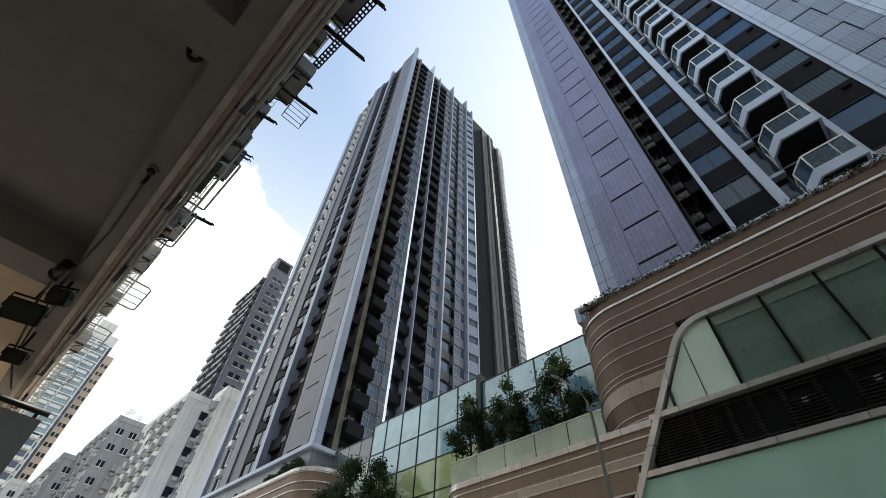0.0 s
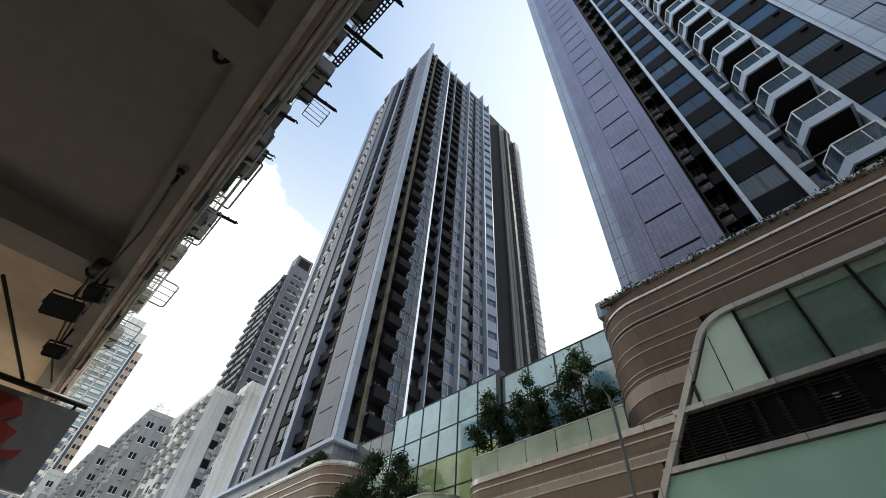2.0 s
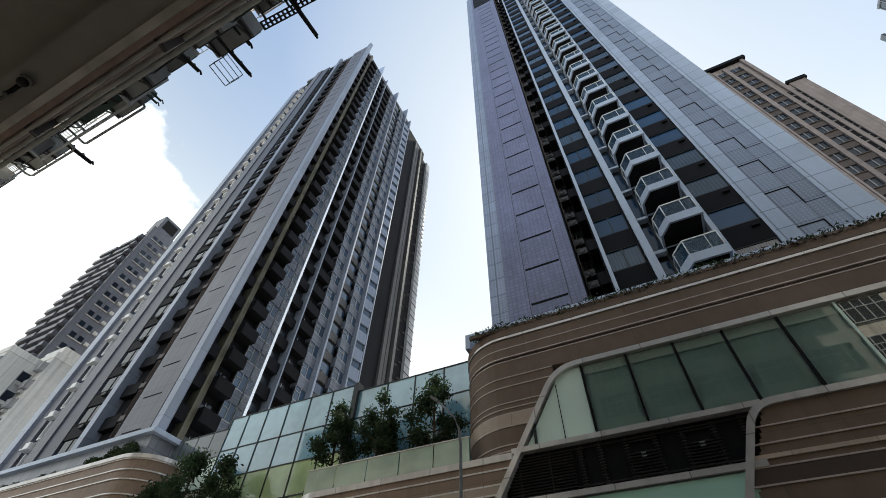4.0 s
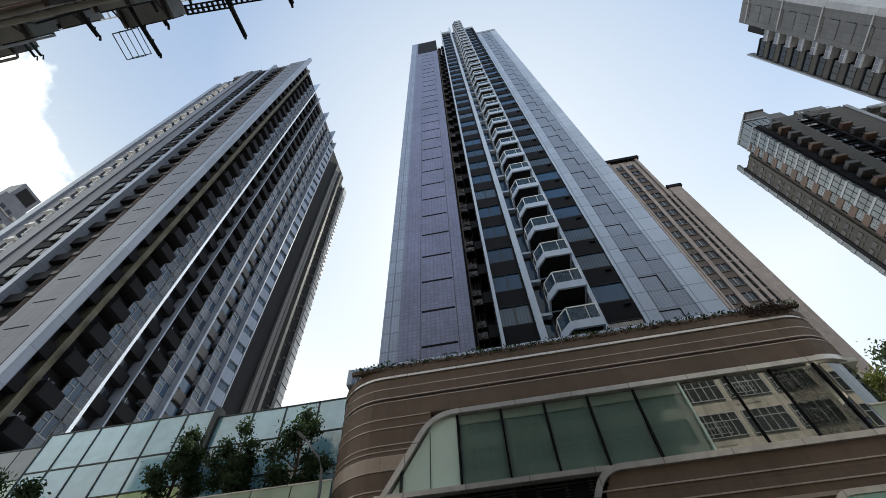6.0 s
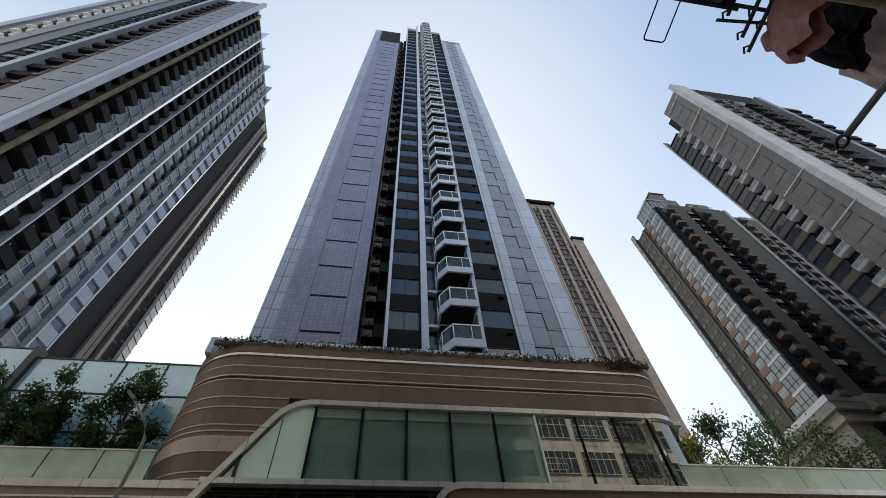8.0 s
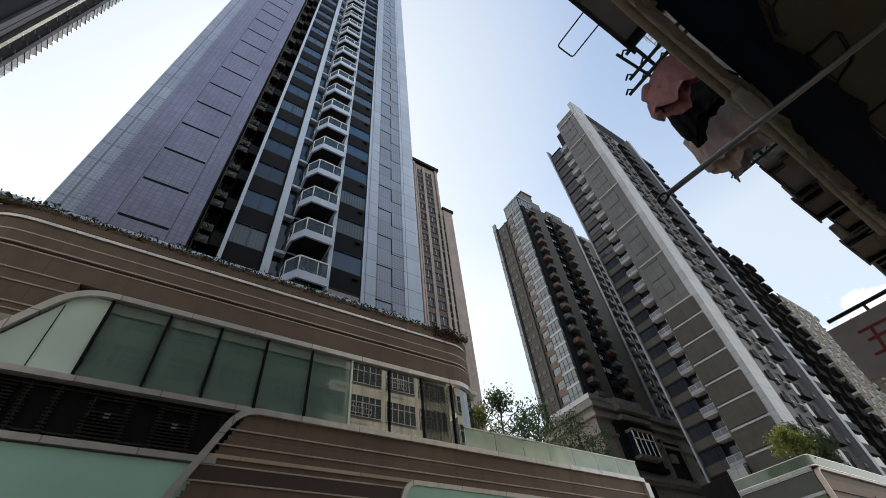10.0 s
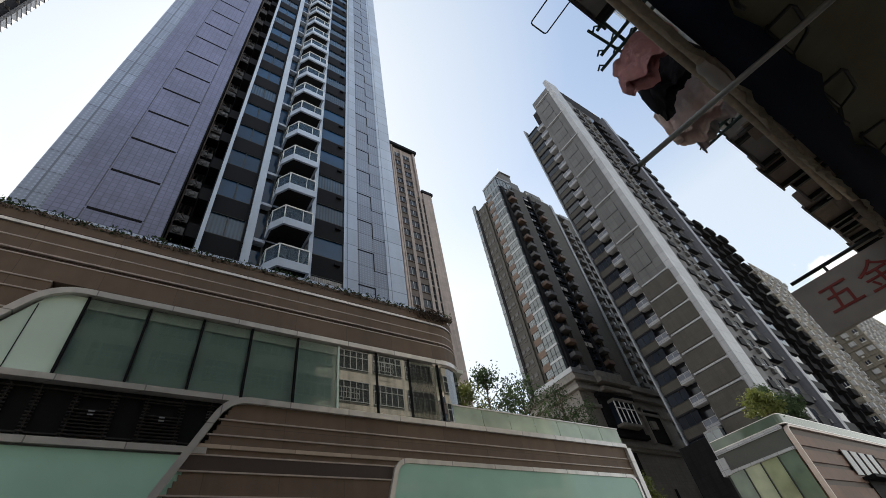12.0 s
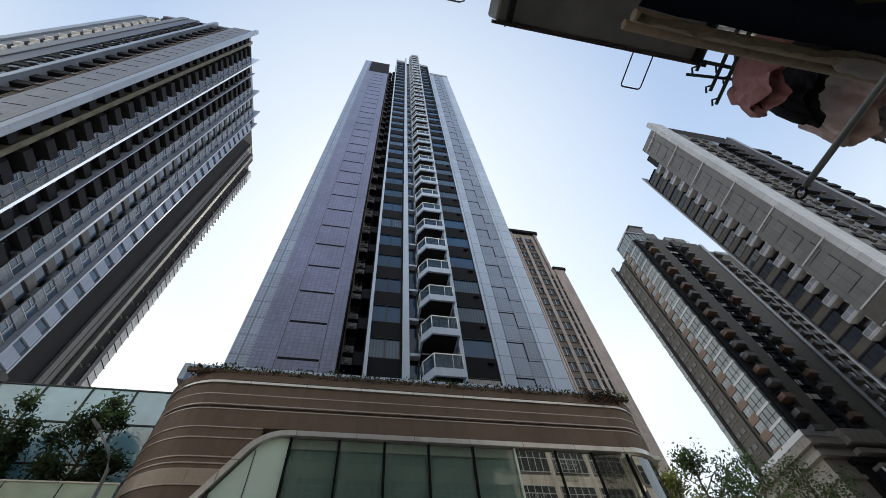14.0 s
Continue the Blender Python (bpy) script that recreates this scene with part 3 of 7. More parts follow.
# close slats at one end; further on open gaps between columns of short slats, two of them with a small vent
me = mesh_of("louvre_slat", boxes((-1.1, 1.45, 0, 0.1, -0.016, 0.016)), LOUVRE_SLAT)
stub = mesh_of("louvre_slat", boxes((-0.1, 0.1, 0, 0.1, -0.016, 0.016)), LOUVRE_SLAT)
wide = mesh_of("louvre_slat", boxes((-0.42, 0.42, 0, 0.1, -0.016, 0.016)), LOUVRE_SLAT)
for k in range(14):
    turn = Matrix.Rotation(radians(35), 4, "X")
    put("louvre_slat", me, podium, T((-4.75, FRONT + 0.16, 8.28 + k * 0.108)) @ turn)
    for x in GAPS:
        put("louvre_slat", stub, podium, T((x, FRONT + 0.16, 8.28 + k * 0.108)) @ turn)
    for x in ((GAPS[2] + GAPS[3]) / 2, (GAPS[4] + GAPS[5]) / 2):
        if k not in (9, 10, 11):
            put("louvre_slat", wide, podium, T((x, FRONT + 0.17, 8.28 + k * 0.108)) @ turn)
me = mesh_of("grille_post", boxes((-0.02, 0.02, FRONT + 0.18, FRONT + 0.25, 8.2, 9.8)), LOUVRE_SLAT)
for x in (-5.4, -4.2) + GAPS:
    put("grille_post", me, podium, T((x, 0, 0)))
for x in ((GAPS[2] + GAPS[3]) / 2, (GAPS[4] + GAPS[5]) / 2):
    part("vent_plate", boxes((x - 0.08, x + 0.08, FRONT + 0.1, FRONT + 0.14, 8.98, 9.02), (x - 0.08, x + 0.08, FRONT + 0.1, FRONT + 0.14, 9.09, 9.13)), ALU, podium, "small grey vent plate in the black grille")
part("grille_rail", boxes((-3.3, 3.4, FRONT + 0.2, FRONT + 0.25, 9.7, 9.74)), LOUVRE_SLAT, podium)
part("grille_rail", boxes((-3.3, 3.4, FRONT + 0.2, FRONT + 0.25, 8.36, 8.4)), LOUVRE_SLAT, podium)
part("sill_trim", boxes((-6.6, 2.6, FRONT - 0.05, FRONT + 0.3, 8.0, 8.2)), TRIM, podium)
part("green_panel", boxes((-6.8, 2.2, FRONT + 0.05, FRONT + 0.2, 3.6, 7.95)), GREEN_PANEL, podium, "sea-green glass wall panel")
part("shop_wall", boxes((-6.9, 14.5, FRONT + 0.2, 20.6, 0.14, 3.6), (-6.2, 14.5, FRONT + 0.5, 20.6, 3.6, 9.7)), ROOM, podium)
# lower right banded block with its rounded slanting end
shape2 = rounded([(0.9, 5.6), (2.98, 9.96), (25.7, 9.96)], 0.75, 8)
low = thing("podium_wing", "lower brown banded wing with a glass parapet", "building")
bm = bmesh.new()
for k in range(31):
    z = 4.2 + k * 0.185
    add_box(bm, 0.9 + (z - 5.5) * 0.49 + 0.25, 25.8, FRONT + 0.02, FRONT + 0.45, z, z + 0.186)
part("cladding_band", bm, BROWN, low)
part("body", boxes((14.6, 25.6, FRONT + 0.45, BACK, 0.14, 9.7)), BROWN, low)
part("surround", add_ribbon(bmesh.new(), shape2, 0.23, FRONT - 0.09, FRONT + 0.25), TRIM, low, "pale metal surround with a rounded corner")
part("dark_band", boxes((1.9, 9.5, FRONT - 0.005, FRONT + 0.04, 7.5, 7.95)), DARK_BROWN, low)
for z in (9.2, 8.66, 7.98, 7.47, 6.75, 6.4):
    part("trim_line", boxes((2.6 - (9.3 - z) * 0.45, 25.6, FRONT - 0.02, FRONT + 0.05, z - 0.025, z + 0.025)), TRIM_THIN, low)
part("tan_band", boxes((2.25, 25.6, FRONT - 0.03, FRONT + 0.03, 8.2, 8.33)), TAN, low)
shape3 = rounded([(9.0, 5.6), (9.75, 8.2), (25.3, 8.2), (25.3, 5.6)], 0.5, 6)
part("surround", add_ribbon(bmesh.new(), shape3, 0.19, FRONT - 0.12, FRONT + 0.2), TRIM, low, "pale metal surround with rounded corners")
part("green_panel", add_slab(bmesh.new(), [(9.0, 5.0), (25.2, 5.0), (25.2, 8.1), (9.8, 8.1)], FRONT - 0.08, FRONT), GREEN_PANEL, low, "sea-green glass wall panel")
part("end_post", boxes((25.5, 25.9, FRONT - 0.16, FRONT + 0.4, 0.14, 9.8)), TRIM, low)
me = mesh_of("parapet_pane", boxes((0.02, 1.78, FRONT + 0.1, FRONT + 0.13, 10.08, 11.02)), RAIL_GLASS)
mr = mesh_of("handrail", boxes((0, 1.8, FRONT + 0.06, FRONT + 0.17, 11.02, 11.08)), TRIM)
for k in range(7):
    put("parapet_pane", me, low, T((13.1 + k * 1.8, 0, 0)), "pale green glass parapet pane")
    put("handrail", mr, low, T((13.1 + k * 1.8, 0, 0)))
part("terrace_floor", boxes((14.8, 25.8, FRONT + 0.3, BACK, 9.7, 9.95)), PAVING, low)

# ---- terrace wing and curtain wall between the podium and the banded block further along ----
wing = thing("terrace_wing", "low brown banded terrace with a glass balustrade", "building")
olw = lambda grow=0.0, z=9.6: outline(-16.9, max(diag(z), -7.2) - 0.1 - grow, FRONT - 0.03, 19.0, 1.6, 0.0, grow)
for z0, z1, m, gr in ((0.14, 7.6, BROWN_BOUNCE, 0), (7.66, 8.45, BROWN_BOUNCE, 0), (8.51, 8.8, TAN, 0.02), (8.86, 9.35, BROWN_BOUNCE, 0), (9.41, 9.66, BROWN_BOUNCE, 0)):
    part("cladding_band", add_prism(bmesh.new(), olw(gr, (z0 + z1) / 2 if z0 > 1 else 7.0), z0, z1), m, wing)
for z0, z1, gr in ((7.6, 7.66, 0.03), (8.45, 8.51, 0.03), (8.8, 8.86, 0.03), (9.35, 9.41, 0.03), (9.66, 9.92, 0.06)):
    part("trim_line", add_prism(bmesh.new(), olw(gr, z0), z0, z1), TRIM, wing, "pale metal trim line")
for k in range(5):
    x = -7.45 - k * 1.72
    part("balustrade_pane", boxes((x - 1.69, x - 0.02, FRONT + 0.06, FRONT + 0.08, 9.92, 11.0)), RAIL_GLASS, wing, "pale green glass balustrade pane")
    part("handrail", boxes((x - 1.72, x, FRONT + 0.03, FRONT + 0.12, 11.0, 11.05)), TRIM, wing)
co, ci = arc(-15.3, FRONT + 1.6, 1.55, 180, 266, 8), arc(-15.3, FRONT + 1.6, 1.53, 180, 266, 8)
part("balustrade_pane", add_prism(bmesh.new(), co + ci[::-1], 9.92, 11.0), RAIL_GLASS, wing, "curved glass balustrade pane")
co, ci = arc(-15.3, FRONT + 1.6, 1.58, 180, 268, 8), arc(-15.3, FRONT + 1.6, 1.49, 180, 268, 8)
part("handrail", add_prism(bmesh.new(), co + ci[::-1], 11.0, 11.05), TRIM, wing)

wall = thing("curtain_wall", "blue reflecting glass curtain wall with dark mullions", "facade")
GY = 19.6
RIGHT = (-8.3, -10.3, -12.25, -14.2, -16.35)
LEFT = (-16.6, -18.4, -20.2, -22.05, -23.9, -25.65, -27.2)
for cols, top, y in ((RIGHT, 17.3, GY), (LEFT, 17.75, GY - 0.1)):
    rows = (9.92, 11.5, 13.45, 15.4, top)
    for a, b in zip(cols, cols[1:]):
        for i, (z0, z1) in enumerate(zip(rows, rows[1:])):
            part("pane", boxes((b + 0.03, a - 0.03, y, y + 0.03, z0 + 0.03, z1 - 0.03)), CURTAIN_GLASS if i > 1 or top < 17.5 and i > 0 else CURTAIN_GLASS_LOW, wall)
    for x in cols:
        part("mullion", boxes((x - 0.035, x + 0.035, y - 0.05, y + 0.1, 9.92, top + 0.04)), DARK_METAL, wall)
    for z in rows[1:]:
        part("transom", boxes((cols[-1], cols[0], y - 0.04, y + 0.1, z - 0.035, z + 0.035)), DARK_METAL, wall)
part("corner_post", boxes((-16.65, -16.3, GY - 0.25, GY + 0.3, 9.92, 17.8)), DARK_METAL, wall)
part("backing", boxes((-27.2, -8.0, GY + 0.14, 30, 0.14, 17.2)), ROOM, wall)
for k in range(4):
    x = -27.3 - k * 1.5
    part("pane", boxes((x - 1.46, x, GY, GY + 0.03, 13.2, 15.15)), FROST, wall, "pale grey-green glass pane")
    part("pane", boxes((x - 1.46, x, GY, GY + 0.03, 15.2, 17.1)), PALE_GLASS, wall, "pale grey-green glass pane")
    part("transom", boxes((x - 1.5, x, GY - 0.04, GY + 0.08, 17.1, 17.16), (x - 1.5, x, GY - 0.02, GY + 0.06, 15.15, 15.2), (x - 1.5, x - 1.46, GY - 0.02, GY + 0.06, 13.2, 17.1)), DARK_METAL, wall)
part("backing", boxes((-33.3, -27.25, GY + 0.14, 30, 0.14, 16.9)), ROOM, wall)

# ---- banded block with a rounded end below the dark tower ----
blk = thing("banded_block", "brown banded podium block with a rounded end and pale cap", "building")
olb = lambda grow=0.0: outline(-80.0, -30.0, FRONT, 30.0, 0.0, 2.6, grow)
zs = (0.14, 9.6, 10.6, 11.7, 12.4, 13.3, 13.9, 14.6)
for z0, z1 in zip(zs, zs[1:]):
    part("cladding_band", add_prism(bmesh.new(), olb(-0.02), z0 + 0.04, z1 - 0.04), BROWN_BOUNCE, blk)
    part("trim_line", add_prism(bmesh.new(), olb(0.05), z1 - 0.04, z1 + 0.04), TRIM, blk)
part("cap", add_prism(bmesh.new(), olb(0.12), 14.64, 14.9), TRIM, blk, "pale metal cap")
part("upper_wall", boxes((-80, -32.6, 17.6, 30, 14.9, 16.9)), GREY_TILE, blk)
part("roof_cap", boxes((-80, -32.2, 17.2, 30, 16.9, 17.25)), WHITE_METAL, blk, "white roof edge")
part("oval_terrace", add_prism(bmesh.new(), outline(-29.0, -18.5, FRONT + 0.1, 21.0, 1.8, 1.8), 8.8, 9.1), TRIM, blk)
part("oval_terrace_body", add_prism(bmesh.new(), outline(-28.8, -18.7, FRONT + 0.3, 21.0, 1.8, 1.8), 0.14, 8.8), BROWN_BOUNCE, blk)
co, ci = outline(-28.9, -18.6, FRONT + 0.2, 20.0, 1.8, 1.8), outline(-28.86, -18.64, FRONT + 0.24, 20.0, 1.76, 1.76)
part("balustrade_pane", add_prism(bmesh.new(), co[:-2] + ci[:-2][::-1], 9.1, 10.15), RAIL_GLASS, blk, "curved pale green glass balustrade")
part("handrail", add_prism(bmesh.new(), [(x, y) for x, y in outline(-28.95, -18.55, FRONT + 0.15, 20.0, 1.8, 1.8)[:-2]] + ci[:-2][::-1], 10.15, 10.22), TRIM, blk)

# ---- planting ----
for x, h, r, s in ((-16.2, 5.2, 1.2, 3), (-13.4, 5.1, 1.2, 8), (-10.1, 5.5, 1.4, 21)):
    tree(x, 18.2, 10.3, h, r, s, "dark leafy terrace tree in front of the glass wall", leaves=4600, size=0.105, stem=0.25)
hedge("terrace_planting", "low green plants along the glass balustrade", -16.0, -7.9, 17.0, 17.5, 10.0, 10.5, 1500, 4, size=0.09)
part("planter_bed", boxes((-16.4, -8.4, 16.9, 19.3, 9.9, 10.3)), SOIL, wing)
for x, h, r, s in ((-26.8, 4.3, 1.75, 5), (-24.0, 3.7, 1.35, 6), (-29.3, 3.1, 1.3, 7)):
    tree(x, 18.0, 9.6, h + 0.3, r, s, "bushy dark green terrace tree in a planter", leaves=2900, size=0.13, stem=0.15)
part("planter_bed", boxes((-31.0, -20.0, 17.0, 19.4, 9.1, 9.7)), SOIL, blk)
hedge("roof_shrub", "clipped dark green shrub on the block's ledge", -38.0, -33.0, 16.9, 17.5, 14.9, 16.4, 5200, 9, size=0.11)
hedge("roof_shrub", "low dark shrubs on the block's long ledge", -58.0, -41.0, 16.8, 17.3, 14.9, 15.5, 4200, 13, size=0.12)
hedge("planter_creeper", "dark green creepers along the podium's planter", -7.2, 14.0, 16.38, 17.1, 16.2, 16.66, 4000, 2, size=0.09)
hedge("dry_creeper", "reddish dry creepers hanging over the planter edge", -7.0, 13.9, 16.3, 16.6, 16.1, 16.4, 1100, 17, LEAF_DRY, size=0.07)
hedge("dry_creeper", "brown dead creeper clump at the planter's corner", 11.6, 13.4, 16.2, 16.7, 15.95, 16.6, 900, 18, LEAF_DRY, size=0.08)
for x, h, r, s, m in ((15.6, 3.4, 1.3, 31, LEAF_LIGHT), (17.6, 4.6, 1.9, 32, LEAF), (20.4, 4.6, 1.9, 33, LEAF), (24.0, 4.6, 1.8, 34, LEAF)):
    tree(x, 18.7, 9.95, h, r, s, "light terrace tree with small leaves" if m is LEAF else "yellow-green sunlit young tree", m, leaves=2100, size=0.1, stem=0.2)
hedge("terrace_planting", "dense dark shrubs behind the glass parapet", 22.8, 25.6, 17.6, 19.4, 10.0, 12.2, 3600, 41, size=0.11)

# ---- street lamp ----
lamp = thing("street_lamp", "grey steel street lamp with a curved arm", "street lamp", m=T((-5.95, 12.4, 0.14)))
line = [(0, 0, 0), (0, 0, 4), (0, 0, 8.3), (-0.06, 0, 8.9), (-0.25, 0, 9.35), (-0.85, 0, 10.05)]
part("pole", add_tube(bmesh.new(), line, [0.075, 0.062, 0.05, 0.045, 0.04, 0.03], 10), LAMP_GREY, lamp)
part("lamp_head", boxes((-0.2, 0.2, -0.09, 0.09, -0.045, 0.035)), LAMP_GREY, lamp, "flat grey lamp head", T((-1.0, 0, 10.2)) @ Matrix.Rotation(radians(40), 4, "Y"))


# ---- tall tower over the podium ----
S = 3.14
tower = thing("residential_tower", "tall blue-grey tower of mauve tile, balconies and white fins", "tower")
Z0 = 16.2
part("tiled_wing", boxes((-7.15, -5.95, 19.8, 33, Z0, 121)), PALE_TILE, tower, "pale dotted tile edge")
for r in ((-5.95, -4.62, 19.8, 33, Z0, 121), (-2.1, -1.2, 19.8, 33, Z0, 121), (-4.62, -2.1, 20.0, 33, Z0, 121)):
    part("tiled_wing", boxes(r), PURPLE, tower, "mauve mosaic tile wall")
me = mesh_of("tile_panel", boxes((-4.606, -2.114, 19.79, 20.0, 0.13, S)), PURPLE)
# black strips just proud of the tile stand in for the shade in the grooves
mg = mesh_of("shadow_groove", boxes((-4.5, -2.2, 19.77, 20.02, -0.03, 0.13, 0), (-4.62, -4.5, 19.8, 20.02, 0.0, 0.13, 1), (-2.2, -2.1, 19.8, 20.02, 0.0, 0.13, 1), (-4.618, -4.56, 19.783, 19.8, 0.13, S, 2), (-2.16, -2.102, 19.783, 19.8, 0.13, S, 2)), LOUVRE, PURPLE, MAUVE_PANEL)
stack(tower, "tile_panel", me, T((0, 0, 17.14)), 33, S)
stack(tower, "shadow_groove", mg, T((0, 0, 17.14)), 33, S)
part("roof_screen", boxes((-5.6, -1.2, 19.76, 20.0, 108.5, 120.6)), DARK_PANEL, tower, "dark louvred roof screen")
# service recess with pipes and condensers; its shade is in the near-black wall colour
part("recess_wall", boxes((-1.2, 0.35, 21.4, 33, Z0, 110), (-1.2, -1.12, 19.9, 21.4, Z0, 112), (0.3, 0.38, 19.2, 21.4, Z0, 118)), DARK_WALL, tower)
bm = boxes((-0.25, 0.3, 19.9, 21.4, 0.0, 0.12), (-0.25, 0.3, 19.9, 19.96, 0.12, 1.05), (-1.1, -0.3, 20.2, 20.9, 0.2, 0.26))
add_box(bm, -0.2, 0.28, 21.36, 21.4, 0.3, 2.4, 1)
me = composite(bm, (DARK_PANEL, ROOM_GLASS), ("service_balcony", "pane"))
stack(tower, "service_balcony", me, T((0, 0, 17.2)), 31, S)
bm = boxes((-1.0, -0.35, 20.25, 20.6, 0.28, 0.85))
add_tube(bm, [(-0.68, 20.2, 0.57), (-0.68, 20.25, 0.57)], 0.24, 10, 1)
add_tube(bm, [(-0.68, 20.17, 0.57), (-0.68, 20.2, 0.57)], 0.15, 10, 0)
me = composite(bm, (COOLER, BLACK), ("case", "fan_grille"))
stack(tower, "condenser_unit", me, T((0, 0, 17.2)), 31, S)
stack(tower, "condenser_unit", me, T((0, 0.3, 18.5)), 31, S)
for x, y in ((-0.95, 20.9), (-0.75, 21.1), (-0.45, 21.2), (-1.02, 20.15)):
    part("drain_pipe", add_tube(bmesh.new(), [(x, y, Z0), (x, y, 110)], 0.055, 6), PIPE, tower)
me = mesh_of("pipe_branch", add_tube(bmesh.new(), [(-1.02, 20.15, 0.6), (-0.75, 20.1, 0.7), (-0.6, 20.4, 0.75)], 0.03, 5), PIPE)
for q in range(3):
    stack(tower, "pipe_branch", me, T((0, 0, 17.2 + q * 0.5)), 31, S)
# first window column
part("core", boxes((0.38, 5.0, 19.3, 33, Z0, 123.5), (5.0, 8.1, 18.9, 33, Z0, 119.5)), DARK_WALL, tower)
part("fin", boxes((0.36, 0.56, 18.75, 19.4, Z0, 126)), WHITE_METAL, tower, "slim white vertical fin")
part("fin", boxes((2.52, 2.94, 18.7, 19.4, Z0, 128)), WHITE_METAL, tower, "broad white vertical fin")
part("fin_joint", boxes((2.42, 2.52, 18.9, 19.4, Z0, 123)), DARK_PANEL, tower)
part("fin", boxes((5.78, 6.02, 17.9, 19.0, Z0, 129)), WHITE_METAL, tower, "slim white vertical fin")


def window_unit(x0, x1, y, zw, zs, panes, curtain):
    """A band window over a dark spandrel; heights from the unit's foot."""
    bm = boxes((x0, x1, y, y + 0.3, 0, zs))
    add_box(bm, x0, x1, y + 0.1, y + 0.2, zs + 0.06, zs + zw - 0.06, 1)
    for z in (zs, zs + zw - 0.06):
        add_box(bm, x0, x1, y + 0.02, y + 0.22, z, z + 0.06, 2)
    for k in range(panes + 1):
        xm = x0 + (x1 - x0) * k / panes
        add_box(bm, max(x0, xm - 0.03), min(x1, xm + 0.03), y + 0.04, y + 0.22, zs, zs + zw, 2)
    return composite(bm, (DARK_PANEL, curtain, DARK_METAL), ("spandrel", "pane", "window_frame"))


VEIL = glazing("glass_before_curtains", (0.032, 0.066, 0.115), ior=1.5, rnd=0.8)
pleat = VEIL.node_tree
drape = pleat.nodes.new("ShaderNodeTexWave")       # soft upright pleats behind the glass
drape.bands_direction = "X"
drape.inputs["Scale"].default_value, drape.inputs["Distortion"].default_value, drape.inputs["Detail"].default_value = 1.6, 1.2, 2.0
place = pleat.nodes.new("ShaderNodeNewGeometry")
flat_z = pleat.nodes.new("ShaderNodeVectorMath")
flat_z.operation = "MULTIPLY"
flat_z.inputs[1].default_value = (1.0, 0.0, 0.03)
pleat.links.new(place.outputs["Position"], flat_z.inputs[0])
pleat.links.new(flat_z.outputs[0], drape.inputs["Vector"])
fold = pleat.nodes.new("ShaderNodeMix")
fold.data_type, fold.blend_type = "RGBA", "MULTIPLY"
fold.inputs["Factor"].default_value = 0.5
pleat.links.new(pleat.nodes["Principled BSDF"].inputs["Base Color"].links[0].from_socket, fold.inputs["A"])
pleat.links.new(drape.outputs["Color"], fold.inputs["B"])
pleat.links.new(fold.outputs["Result"], pleat.nodes["Principled BSDF"].inputs["Base Color"])
w1 = window_unit(0.56, 2.42, 19.0, 1.72, 1.42, 2, ROOM_GLASS)
w2 = window_unit(0.56, 2.42, 19.0, 1.72, 1.42, 2, VEIL)
rng = random.Random(5)
for k in range(34):
    put("window", w2 if rng.random() < 0.4 or k in (0, 1) else w1, tower, T((0, 0, 15.55 + 0.0 + k * S + 0.05)), "bluish window over a dark spandrel")
w3 = window_unit(6.04, 8.1, 18.35, 1.62, 1.52, 1, ROOM_GLASS)
w4 = window_unit(6.04, 8.1, 18.35, 1.62, 1.52, 1, VEIL)
mv = mesh_of("vent_box", boxes((7.5, 7.85, 18.2, 18.36, 1.02, 1.17)), DARK_PANEL)
for k in range(33):
    put("window", w4 if rng.random() < 0.4 or k == 3 else w3, tower, T((0, 0, 15.5 + k * S)), "bluish window over a dark spandrel")
    put("vent_box", mv, tower, T((0, 0, 15.5 + k * S)))
bm = bmesh.new()
pleats = [(6.1 + k * 0.06, 18.40 + 0.03 * (k % 2)) for k in range(33)]
add_prism(bm, pleats + [(x, y + 0.02) for x, y in pleats[::-1]], 17.1, 18.55)
part("curtain", bm, CURTAIN, tower, "pale pleated curtain behind the lowest window")
part("side_cheek", boxes((8.1, 8.2, 18.3, 19.8, Z0, 119.5)), WHITE_METAL, tower)
# balcony column: glass strip, slab, chamfered parapet with glass and rail
bm = boxes((2.98, 3.5, 19.25, 19.3, 0.25, 2.7, 1), (2.98, 3.62, 18.9, 19.3, 0.0, 0.22, 0), (3.5, 3.58, 18.95, 19.3, 0.22, 2.9, 2))
stack(tower, "strip_window", composite(bm, (WHITE_METAL, ROOM_GLASS, DARK_METAL), ("ledge", "pane", "window_frame")), T((0, 0, 17.3)), 33, S, "narrow window over a white ledge")
plan = [(3.52, 18.9), (3.52, 18.0), (4.05, 17.2), (5.72, 17.2), (5.72, 18.9)]
inner = [(3.64, 18.9), (3.64, 18.04), (4.1, 17.32), (5.6, 17.32), (5.6, 18.9)]
# the slab's near-black colour includes the shade under the balcony
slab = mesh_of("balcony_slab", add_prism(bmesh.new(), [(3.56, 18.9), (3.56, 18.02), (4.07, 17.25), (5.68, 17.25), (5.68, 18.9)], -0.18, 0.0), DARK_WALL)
bm = bmesh.new()
for p, q, r, s in zip(plan, plan[1:], inner, inner[1:]):
    add_prism(bm, [p, q, s, r], -0.22, 0.34)
par = mesh_of("parapet", bm, WHITE_METAL)
bm = bmesh.new()
mids = [tuple((Vector(a) + Vector(b)) / 2) for a, b in zip(plan, inner)]
